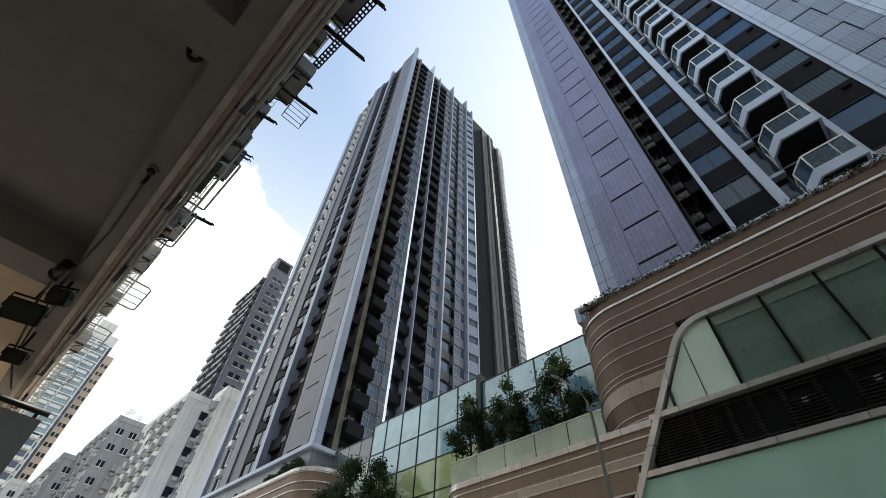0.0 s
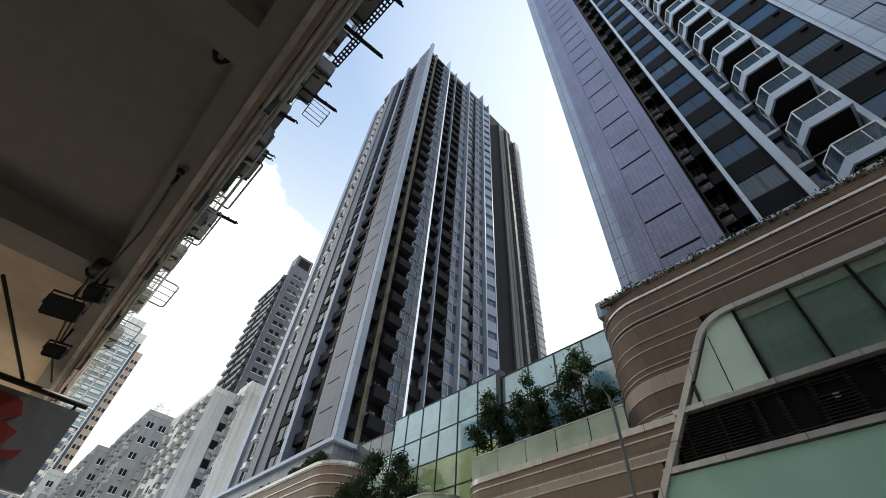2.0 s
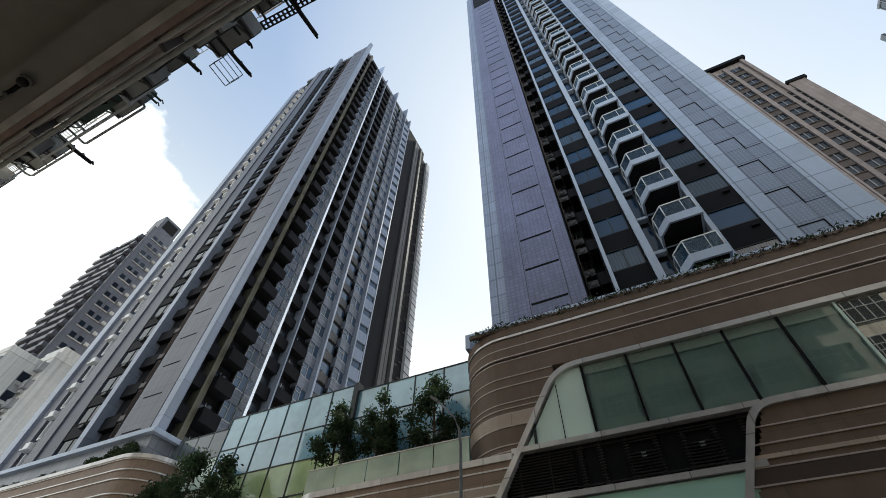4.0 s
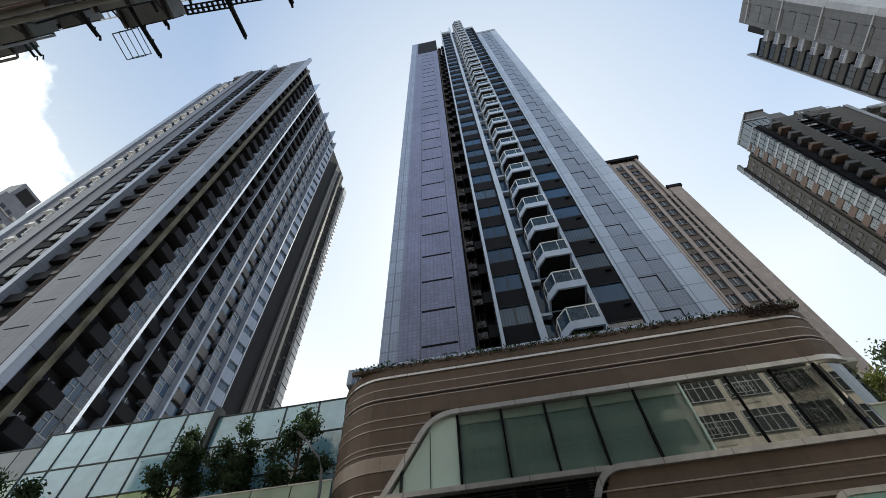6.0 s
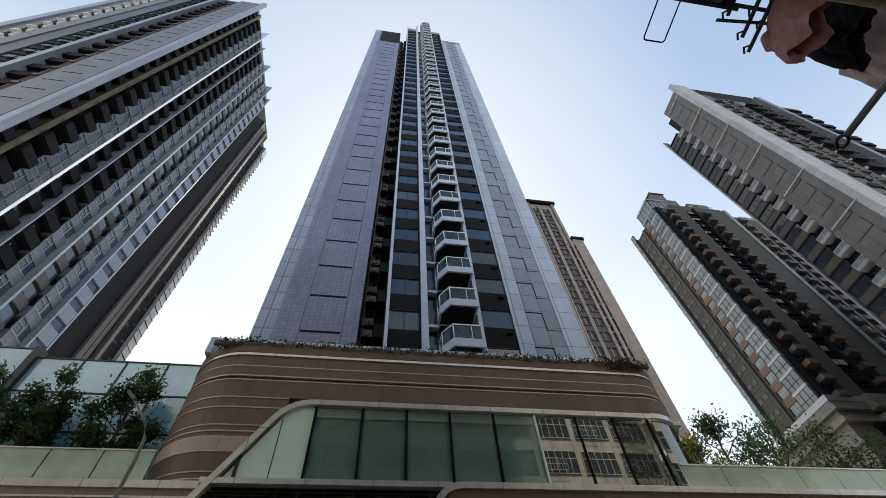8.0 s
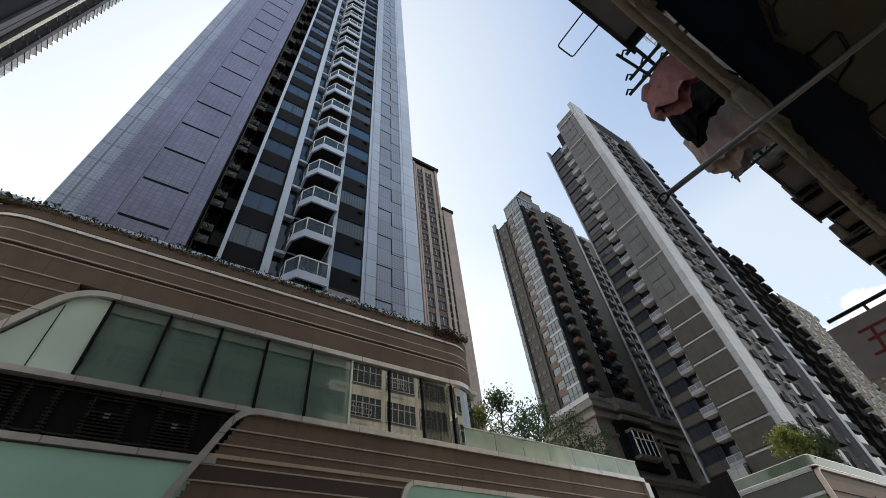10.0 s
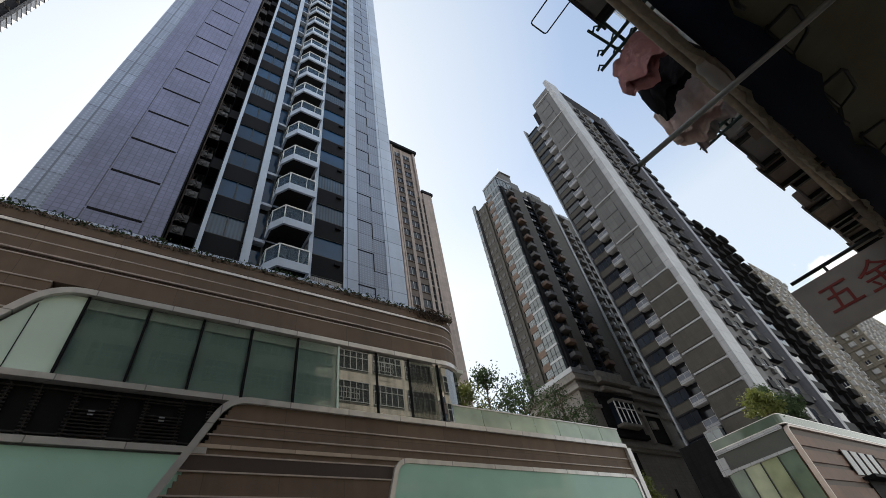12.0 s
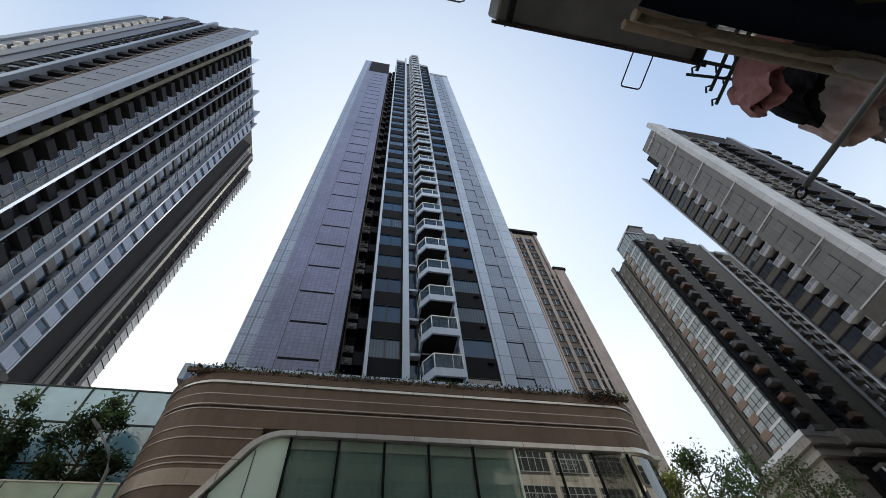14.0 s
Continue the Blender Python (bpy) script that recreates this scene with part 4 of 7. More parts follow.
for p, q in zip(mids, mids[1:]):
    d = (Vector(q) - Vector(p)).normalized() * 0.02
    o = Vector((-d.y, d.x)) * 0.4
    a, b = Vector(p) + d, Vector(q) - d
    add_prism(bm, [tuple(a - o), tuple(b - o), tuple(b + o), tuple(a + o)], 0.34, 1.32)
pan = mesh_of("balcony_glass", bm, CLEAR)
bm = bmesh.new()
for (xa, ya), (xb, yb) in zip(mids, mids[1:]):
    d = Vector((xb - xa, yb - ya)).normalized()
    o = Vector((-d.y, d.x)) * 0.045
    add_prism(bm, [(xa - o.x, ya - o.y), (xb - o.x, yb - o.y), (xb + o.x, yb + o.y), (xa + o.x, ya + o.y)], 1.32, 1.4)
for x, y in mids[:-1]:
    add_tube(bm, [(x, y, 0.34), (x, y, 1.36)], 0.035, 6)
add_tube(bm, [(mids[2][0] * 0.35 + mids[3][0] * 0.65, mids[2][1], 0.34), (mids[2][0] * 0.35 + mids[3][0] * 0.65, mids[2][1], 1.36)], 0.025, 6)
rail = mesh_of("rail", bm, ALU_LIGHT)
door = mesh_of("balcony_door", boxes((3.6, 5.6, 19.2, 19.28, 0.0, 2.3, 0), (4.55, 4.62, 19.15, 19.28, 0, 2.3, 1), (3.58, 3.64, 19.15, 19.28, 0, 2.3, 1)), ROOM_GLASS, DARK_METAL)
for k in range(35):
    m = T((0, 0, 17.75 + k * S))
    b = put("balcony", slab, tower, m, "projecting balcony with white parapet and glass")
    put("parapet", par, b)
    put("balcony_glass", pan, b)
    put("rail", rail, b)
    put("balcony_door", door, b)
# things left out on the lower balconies
bm = bmesh.new()
add_tube(bm, [(4.3, 17.5, 0.0), (5.3, 17.9, 1.25)], 0.02, 6)
add_tube(bm, [(5.3, 17.5, 0.0), (4.4, 17.9, 1.25)], 0.02, 6)
add_tube(bm, [(4.3, 17.9, 0.9), (5.4, 17.9, 0.9)], 0.015, 6)
put("drying_rack", mesh_of("drying_rack", bm, ALU_LIGHT), None, T((0, 0, 17.75)))
tagged(bpy.data.objects["drying_rack"], "white folding drying rack on a balcony", "drying rack")
for k, x in ((6, 4.5), (6, 5.1), (1, 4.9)):
    bm = boxes((-0.2, 0.2, -0.2, 0.2, 0.4, 0.46), (-0.2, 0.2, 0.16, 0.2, 0.46, 0.9))
    for sx in (-0.18, 0.15):
        for sy in (-0.18, 0.15):
            add_box(bm, sx, sx + 0.03, sy, sy + 0.03, 0, 0.4)
    ob = put("balcony_chair", mesh_of("balcony_chair", bm, ALU_LIGHT), None, T((x, 18.0, 17.75 + k * S)))
    tagged(ob, "small white plastic chair on a balcony", "chair", "balcony chairs")
# right wing: white, dotted and white panels with dark offset grooves
part("panel_strip", boxes((8.2, 9.75, 19.8, 33, Z0, 118.7)), WHITE_TILE, tower, "white facade panels")
part("panel_strip", boxes((9.75, 11.95, 19.85, 33, Z0, 118.7)), DOT_TILE, tower, "grey dotted tile panels")
part("panel_strip", boxes((11.95, 13.35, 19.8, 33, Z0, 117.5)), WHITE_TILE, tower, "white facade panels")
bm = boxes((9.75, 11.0, 19.82, 19.85, 0, 0.07), (10.95, 11.0, 19.82, 19.85, -1.6, 0.0), (11.0, 11.95, 19.83, 19.85, -1.57, -1.54))
stack(tower, "shadow_groove", mesh_of("shadow_groove", bm, LOUVRE), T((0, 0, 17.03)), 32, S)
part("roof_parapet", boxes((0.4, 2.4, 18.95, 19.1, 122, 124.5), (6.0, 8.1, 18.3, 18.5, 117.6, 119.9), (8.2, 13.35, 19.75, 19.85, 117.5, 119.2)), GREY_TILE, tower)
part("downpipe", add_tube(bmesh.new(), [(2.25, 18.8, 16.2), (2.25, 18.8, 17.2), (2.5, 18.6, 17.5), (2.6, 18.4, 17.5)], 0.12, 8), ALU_LIGHT, tower)
ob = part("condenser_unit", boxes((-0.45, 0.15, 18.9, 19.3, 16.62, 17.3), (-0.35, 0.05, 18.86, 18.9, 16.72, 17.2)), AC_CASE, None)
tagged(ob, "white condenser unit on the podium roof", "air conditioner")
for x0, x1 in ((6.0, 6.9),):
    ob = part("roof_plinth", boxes((x0, x1, 17.3, 17.9, 16.1, 17.1)), WHITE_METAL, None)
    tagged(ob, "low white plinth on the podium roof", "plinth")


# ---- dark tower with silver fins ----
D = 3.2
dark = thing("dark_tower", "dark grey tower with silver fins and stacked balconies", "tower")
TOP, ZB = 124.2, 16.5
NF = 33
XF = RZ(90)                                   # face towards +x: local x runs along +y, local y inwards
SIDE = T((-35.5, 0, 0)) @ XF


def on_side(bm):
    bm.transform(SIDE)
    return bm


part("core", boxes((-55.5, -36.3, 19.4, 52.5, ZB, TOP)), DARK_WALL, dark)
# street face
part("edge_strip", boxes((-56.6, -55.3, 18.3, 20, ZB, TOP - 8)), PALE_FIN, dark, "pale metal edge strip")
part("edge_strip", boxes((-55.3, -53.7, 18.6, 20, ZB, TOP - 6)), SLATE_PANEL, dark)
bm = boxes((-53.7, -51.2, 18.8, 19.3, 0, 1.25, 0), (-53.6, -51.3, 18.9, 18.98, 1.3, 2.75, 1), (-53.7, -51.2, 18.8, 19.3, 2.8, D, 0), (-52.5, -52.38, 18.8, 18.9, 1.25, 2.8, 2), (-53.5, -52.2, 18.2, 18.8, 0.2, 0.35, 2), (-53.4, -52.6, 18.3, 18.8, 0.35, 0.95, 2), (-52.1, -51.4, 18.35, 18.8, 1.0, 1.12, 2), (-52.1, -52.0, 18.35, 18.8, 1.12, 2.9, 2))
stack(dark, "window_bay", composite(bm, (MAUVE_PANEL, BLUE_GLASS, ALU_LIGHT), ("spandrel", "pane", "ac_ledge")), T((0, 0, ZB)), NF - 2, D, "window bay with pale air conditioner ledges")
part("pier", boxes((-51.2, -49.6, 18.3, 19.4, ZB, TOP)), SLATE_PANEL, dark, "slate grey panelled pier")
part("pier", boxes((-49.6, -47.3, 18.45, 19.4, ZB, TOP)), MAUVE_PANEL, dark, "dark mauve panelled pier")
bm = boxes((-47.3, -44.2, 18.5, 19.3, 0, 1.35, 0), (-47.3, -44.2, 18.6, 18.7, 1.4, 3.15, 1), (-45.6, -45.0, 18.2, 18.5, 0.7, 1.0, 2), (-47.3, -44.2, 18.44, 18.52, 1.33, 1.42, 0), (-45.8, -45.74, 18.55, 18.6, 1.42, 3.15, 2))
stack(dark, "window", composite(bm, (DARK_PANEL, GREY_GLASS, BLACK), ("spandrel", "pane", "vent_box")), T((0, 0, ZB)), NF, D, "dark window over a dark spandrel")
part("fin", boxes((-44.2, -43.4, 18.2, 19.4, ZB, TOP + 1.2)), PALE_FIN, dark, "broad pale metal fin")
bm = boxes((-43.4, -41.2, 18.85, 18.95, 0, 1.1), (-43.4, -41.2, 18.85, 19.4, -0.15, 0))
stack(dark, "balcony", mesh_of("balcony", bm, DARK_PANEL), T((0, 0, ZB + 0.4)), NF, D, "dark recessed balcony")
for x in (-41.0, -40.6, -40.1):
    part("drain_pipe", add_tube(bmesh.new(), [(x, 19.0, ZB), (x, 19.0, TOP)], 0.1, 6), PIPE, dark)
bm = boxes((-41.2, -39.5, 18.95, 19.4, 0.4, 0.52), (-40.9, -40.2, 18.7, 19.2, 0.52, 1.05))
stack(dark, "service_ledge", mesh_of("service_ledge", bm, PIPE), T((0, 0, ZB)), NF, D)
part("fin", boxes((-39.4, -35.25, 18.5, 19.6, ZB, TOP)), SLATE_PANEL, dark, "broad grey panelled pier")
stack(dark, "shadow_groove", mesh_of("shadow_groove", boxes((-38.6, -36.4, 18.47, 18.5, 0, 0.09)), LOUVRE), T((0, 0, ZB + 2.0)), NF, D)
part("slot", boxes((-35.25, -35.05, 18.7, 19.6, ZB, TOP)), LOUVRE, dark)
part("fin", boxes((-34.95, -34.15, 18.4, 19.2, ZB, TOP + 1.6)), PALE_FIN, dark, "pale corner fin with a sloped tip")
# side face: columns from the street backwards
part("pier", on_side(boxes((19.0, 19.4, 0.0, 1.2, ZB, TOP))), DARK_WALL, dark)


def balconies(u0, u1, y0, y1, z, light=False):
    bm = boxes((u0, u1, y0, y0 + 0.12, 0, 1.15, 0), (u0, u1, y0, y1, -0.16, 0, 0), (u0, u0 + 0.12, y0, y1, 0, 1.15, 0), (u1 - 0.12, u1, y0, y1, 0, 1.15, 0))
    add_box(bm, u0 + 0.3, u1 - 0.3, 0.75, 0.8, 0.1, 2.4, 1)
    add_box(bm, (u0 + u1) / 2 - 0.04, (u0 + u1) / 2 + 0.04, 0.7, 0.8, 0.1, 2.4, 2)
    stack(dark, "balcony", composite(bm, (DARK_PANEL, GREY_GLASS, ALU), ("parapet", "balcony_door", "door_frame")), T((0, 0, z)) @ SIDE, NF, D, "dark projecting balcony")


balconies(19.45, 20.85, -0.2, 0.8, ZB + 0.5)
part("pilaster", on_side(boxes((20.9, 21.5, -0.3, 0.9, ZB, TOP))), OCHRE_TILE, dark, "ochre-grey tiled pilaster")
balconies(21.6, 23.7, -0.85, 0.8, ZB + 0.9)


def windows(u0, u1, y, z, mul=2, sp=1.45, tile=SLATE_TILE, glass=BLUE_GLASS, casement=True):
    bm = boxes((u0, u1, y, 0.9, 0, sp, 0), (u0, u1, y + 0.1, y + 0.16, sp + 0.05, D - 0.05, 1), (u0, u1, y - 0.05, y + 0.2, sp - 0.06, sp + 0.04, 2))
    for k in range(mul + 1):
        um = u0 + (u1 - u0) * k / mul
        add_box(bm, max(u0, um - 0.04), min(u1, um + 0.04), y + 0.02, y + 0.2, sp, D, 2)
    add_box(bm, u0, u0 + (u1 - u0) / mul, y + 0.02, y + 0.2, sp + 1.1, sp + 1.16, 2)
    add_box(bm, u0, u1, y - 0.02, y, sp * 0.45, sp * 0.47, 2)
    a = composite(bm, (tile, glass, ALU), ("spandrel", "pane", "window_frame"))
    stack(dark, "window", a, T((0, 0, z)) @ SIDE, NF, D, "casement window over a pale spandrel")


part("rough_wall", on_side(boxes((23.8, 25.6, 0.25, 1.0, ZB, TOP))), DARK_WALL, dark)
windows(23.8, 25.3, 0.0, ZB + 1.0)
part("fin", on_side(boxes((25.36, 25.68, -1.25, 0.6, ZB, TOP + 2.6))), SILVER, dark, "bright silver fin with a pointed tip")
balconies(26.0, 28.4, 0.0, 0.8, ZB + 0.3)
part("fin", on_side(boxes((28.5, 28.68, -0.5, 0.8, ZB, TOP + 0.5))), PALE_FIN, dark, "silver fin")
balconies(28.9, 31.3, -0.25, 0.8, ZB + 1.1)
windows(31.4, 33.2, -0.25, ZB + 0.6)
part("fin", on_side(boxes((33.2, 33.5, -0.95, 0.6, ZB, TOP + 2.4))), PALE_FIN, dark, "slim pale fin")
part("recess", on_side(boxes((33.6, 36.4, 0.3, 0.9, ZB, TOP))), DARK_WALL, dark)
bm = boxes((33.9, 34.9, 0.05, 0.35, 0, 1.3), (35.0, 36.3, 0.15, 0.35, 0.2, 1.5))
add_box(bm, 33.9, 36.3, 0.26, 0.3, 1.6, 2.9, 1)
stack(dark, "recessed_window", composite(bm, (GREY_PILASTER, BLUE_GLASS), ("spandrel", "pane")), T((0, 0, ZB + 0.2)) @ SIDE, NF, D, "recessed window between grey spandrels")
windows(36.5, 38.7, -0.35, ZB + 0.1)
part("fin", on_side(boxes((38.7, 38.95, -0.95, 0.6, ZB, TOP + 2.4))), PALE_FIN, dark, "slim pale fin")
bm = bmesh.new()
add_prism(bm, [(39.0, 0.5), (39.0, -0.6), (40.9, -1.0), (40.9, 0.5)], 0.0, 1.9, 0)
add_prism(bm, [(39.1, 0.5), (39.1, -0.35), (40.8, -0.75), (40.8, 0.5)], 1.9, D, 1)
stack(dark, "bay", composite(bm, (PALE_FIN, BLUE_GLASS), ("parapet", "pane")), T((0, 0, ZB)) @ SIDE, NF - 1, D, "pale angled bay with a dark window slot")
part("fin", on_side(boxes((41.0, 41.25, -1.0, 0.6, ZB, TOP - 1))), PALE_FIN, dark, "slim pale fin")
part("blank_wall", on_side(boxes((41.3, 46.2, 0.1, 0.9, ZB, TOP - 4))), DARK_WALL, dark, "blank dark wall")
for u0, u1, y in ((46.2, 47.1, -0.3), (47.5, 48.3, -0.1), (48.9, 49.6, -0.5)):
    part("pilaster", on_side(boxes((u0, u1, y, 0.9, ZB, TOP - 4))), GREY_PILASTER, dark, "dark grey tiled pilaster")
part("blank_wall", on_side(boxes((49.6, 52.9, 0.2, 0.9, ZB, TOP - 6))), DARK_WALL, dark, "blank dark wall")
for r in ((50.2, 50.9, -0.2, 0.2, 0, 0.1), (51.6, 52.2, -0.2, 0.2, 1.3, 1.4)):
    stack(dark, "ledge", mesh_of("ledge", boxes(r), GREY_PILASTER), T((0, 0, ZB)) @ SIDE, NF - 2, D)
# paler tile than the pilasters: the sunlight on this edge is painted in
part("end_wing", on_side(boxes((52.9, 54.6, -0.4, 6, ZB, TOP - 6))), STRIP_TILE, dark)
for r in ((52.8, 54.7, -0.5, -0.4, 0, 0.08), (52.8, 54.7, -0.46, -0.4, 1.5, 1.55)):
    stack(dark, "joint_line", mesh_of("joint_line", boxes(r), DARK_PANEL), T((0, 0, ZB)) @ SIDE, NF - 2, D)
part("roof_parapet", boxes((-55.5, -36.0, 19.0, 19.4, TOP, TOP + 1.5), (-36.4, -36.0, 19.4, 42, TOP, TOP + 1.5)), SLATE_PANEL, dark)


# ---- tower along the street with a white corner strip and framed panels ----
E3 = 3.1
side_tower = thing("panelled_tower", "grey tower with a pale corner strip and framed panels", "tower")
LFACE = RZ(-90)                               # face towards -x: local x runs along -y


def at_left(x):
    return T((x, 0, 0)) @ LFACE


W59, W61 = at_left(59.0), at_left(61.6)
part("core", boxes((59.5, 86, 19.2, 24.3, 0.14, 95.5)), TR_WALL, side_tower)
part("core", boxes((61.9, 84, 24.3, 30.5, 0.14, 93)), DARK_WALL, side_tower)
part("corner_strip", boxes((59.0, 62.7, 18.4, 19.4, 14, 99.5)), STRIP_TILE, side_tower, "pale grey tiled corner strip")
part("panel_wall", boxes((59.05, 59.6, 19.4, 24.3, 0.14, 97)), TAUPE_PANEL, side_tower, "grey panelled side wall")
bm = boxes((-23.4, -20.7, -0.02, 0.0, 0.5, 0.56), (-20.76, -20.7, -0.02, 0.0, 0.56, 2.5))
stack(side_tower, "panel_moulding", mesh_of("panel_moulding", bm, DARK_PANEL), T((0, 0, 41)) @ W59 , 18, E3)
me = mesh_of("white_band", boxes((-24.0, -19.2, -0.12, 0.1, 0, 0.22)), STRIP_TILE)
for k in range(10):
    put("white_band", me, side_tower, T((0, 0, 12.5 + k * 2.95)) @ W59)
for k in range(1, 7):
    put("white_band", me, side_tower, T((0, 0, 39.0 + k * 3 * E3)) @ W59)
stack(side_tower, "dark_panel", mesh_of("dark_panel", boxes((-24.2, -19.2, -0.1, 0.02, 0.35, 2.8)), TB_WALL), T((0, 0, 12.5)) @ W59, 9, 2.95)
bm = boxes((-26.9, -24.9, -1.1, 0.3, -0.2, 0, 0), (-26.9, -24.9, -1.1, -1.02, 0, 0.3, 0), (-26.9, -24.9, -1.1, -1.0, 0.98, 1.06, 0), (-26.9, -26.82, -1.1, 0.3, 0, 0.3, 0), (-24.98, -24.9, -1.1, 0.3, 0, 0.3, 0))
for u in (-26.9, -25.9, -24.98):
    add_box(bm, u, u + 0.08, -1.1, -1.02, 0.3, 1.0, 0)
add_box(bm, -26.85, -24.95, -1.07, -1.04, 0.3, 0.98, 3)
add_box(bm, -26.6, -25.1, 0.2, 0.3, 0, 2.3, 1)
add_box(bm, -26.85, -24.95, 0.3, 0.34, 0, 3.1, 4)
stack(side_tower, "balcony", composite(bm, (STRIP_TILE, GREY_GLASS, AC_CASE, SLATE_TILE, DARK_WALL), ("parapet", "balcony_door", "condenser_unit", "balcony_glass", "back_wall")), T((0, 0, 15.5)) @ W61, 25, E3, "small pale balcony with a glass front")
bm = boxes((-24.85, -24.35, -1.35, -0.8, 0.45, 1.05, 0), (-24.9, -24.3, -1.4, 0.3, 0.36, 0.43, 1))
unit = composite(bm, (AC_CASE, COOLER), ("condenser_unit", "shelf"))
for dz in (0.0, 0.9):
    stack(side_tower, "condenser_unit", unit, T((0, 0, 15.5 + dz)) @ W61, 25, E3, "pale condenser unit on a ledge")
bm = boxes((-30.2, -27.0, -0.35, 0.3, 0, 1.25, 0), (-30.1, -27.1, -0.2, 0.0, 1.25, 2.85, 1), (-30.2, -27.0, -0.35, 0.3, 2.85, E3, 3), (-29.1, -29.04, -0.26, -0.1, 1.25, 2.85, 2), (-28.1, -28.04, -0.26, -0.1, 1.25, 2.85, 2), (-30.2, -27.0, -0.42, -0.35, 1.2, 1.28, 2))
stack(side_tower, "window", composite(bm, (TB_WALL, GREY_GLASS, DARK_METAL, DARK_WALL), ("spandrel", "pane", "window_frame", "lintel")), T((0, 0, 15.5)) @ W61, 25, E3, "band window over a pale spandrel in the side recess")
part("tower_base", boxes((58.9, 59.05, 19.2, 30.6, 0.14, 14.0), (59.0, 61.9, 24.3, 30.7, 0.14, 17.5)), CHAR_WALL, side_tower, "charcoal panelled tower base")
bm = boxes((58.1, 59.0, 24.4, 26.4, 14.4, 14.6, 0), (58.1, 59.0, 24.4, 26.4, 17.6, 17.8, 0), (58.15, 58.2, 24.45, 26.35, 14.6, 17.6, 1), (58.2, 59.0, 24.45, 24.5, 14.6, 17.6, 1), (58.2, 59.0, 26.3, 26.35, 14.6, 17.6, 1))
for y in (24.4, 25.36, 26.32):
    add_box(bm, 58.1, 58.18, y, y + 0.08, 14.6, 17.6, 0)
put("bay_window", composite(bm, (ALU, PALE_GLASS), ("frame", "pane")), side_tower, None, "glazed bay window with a metal frame")
part("fin", boxes((61.0, 62.4, 30.35, 30.6, 0.14, 95.5)), GREY_TILE, side_tower, "slim pale fin")
# street face
part("pier", boxes((62.7, 65.4, 18.6, 19.4, 10, 94)), GREY_PILASTER, side_tower)
bm = boxes((65.4, 71.8, 19.0, 19.3, 0, 1.3, 0), (65.4, 66.3, 19.0, 19.3, 1.3, 2.7, 0), (67.7, 69.1, 19.0, 19.3, 1.3, 2.7, 0), (70.5, 71.8, 19.0, 19.3, 1.3, 2.7, 0), (65.4, 71.8, 19.0, 19.3, 2.7, E3, 0))
stack(side_tower, "wall_panel", mesh_of("wall_panel", bm, TR_WALL), T((0, 0, 14)), 26, E3, "tiled wall panel")
bm = boxes((0, 1.4, 19.12, 19.17, 1.3, 2.7, 0), (0.66, 0.74, 19.06, 19.12, 1.3, 2.7, 1), (0, 1.4, 19.04, 19.12, 1.3, 1.36, 1), (-0.1, 1.5, 18.7, 19.0, 1.12, 1.25, 2), (0.2, 0.9, 18.55, 19.0, 0.3, 0.8, 3))
unit = composite(bm, (GREY_GLASS, ALU, ALU, TR_WALL), ("pane", "window_frame", "sill", "condenser_unit"))
for u in (66.3, 69.1):
    stack(side_tower, "window", unit, T((u, 0, 14)), 26, E3, "small casement window with a pale sill")
bm = boxes((72.4, 75.2, 18.45, 18.55, 0, 1.0, 0), (72.4, 75.2, 18.45, 19.2, -0.2, 0, 0), (72.3, 75.7, 19.1, 19.2, 0.1, 2.4, 1), (76.2, 76.9, 18.5, 18.95, 0.4, 0.95, 2))
stack(side_tower, "balcony", composite(bm, (DARK_PANEL, GREY_GLASS, COOLER), ("parapet", "balcony_door", "condenser_unit")), T((0, 0, 14)), 26, E3, "dark balcony with a condenser unit")
stack(side_tower, "balcony", composite(boxes((64.0, 65.8, 18.4, 18.5, 0, 0.9, 0), (64.0, 65.8, 18.4, 19.0, -0.2, 0, 0), (64.2, 65.6, 18.9, 19.0, 0.1, 2.2, 1)), (DARK_PANEL, GREY_GLASS), ("parapet", "balcony_door")), T((0, 0, 14.6)), 25, E3, "dark corner balcony")
part("fin", boxes((77.8, 79.2, 18.0, 19.3, 10, 97)), SLATE_PANEL, side_tower, "slate grey fin")
bm = boxes((80.0, 86.0, 18.6, 19.2, 0, 1.3, 0), (80.0, 86.0, 18.9, 18.95, 1.3, E3, 1))
stack(side_tower, "window", composite(bm, (DARK_PANEL, GREY_GLASS), ("spandrel", "pane")), T((0, 0, 14)), 26, E3, "dark band window")
part("roof_house", boxes((65.0, 82, 19.5, 28, 95.5, 103)), DARK_WALL, side_tower)
part("roof_house", boxes((68.0, 78, 20.5, 27, 103, 106)), TR_WALL, side_tower)
for k in range(6):
    part("roof_rail_post", add_tube(bmesh.new(), [(66.0 + k * 3, 19.7, 103), (66.0 + k * 3, 19.7, 104.4)], 0.06, 5), ALU, side_tower)

# ---- dark tower beyond it ----
far_dark = thing("charcoal_tower", "charcoal tower with deep dark balconies", "tower")
part("core", boxes((90, 111, 21.3, 40, 0.14, 70)), CHAR_WALL, far_dark)
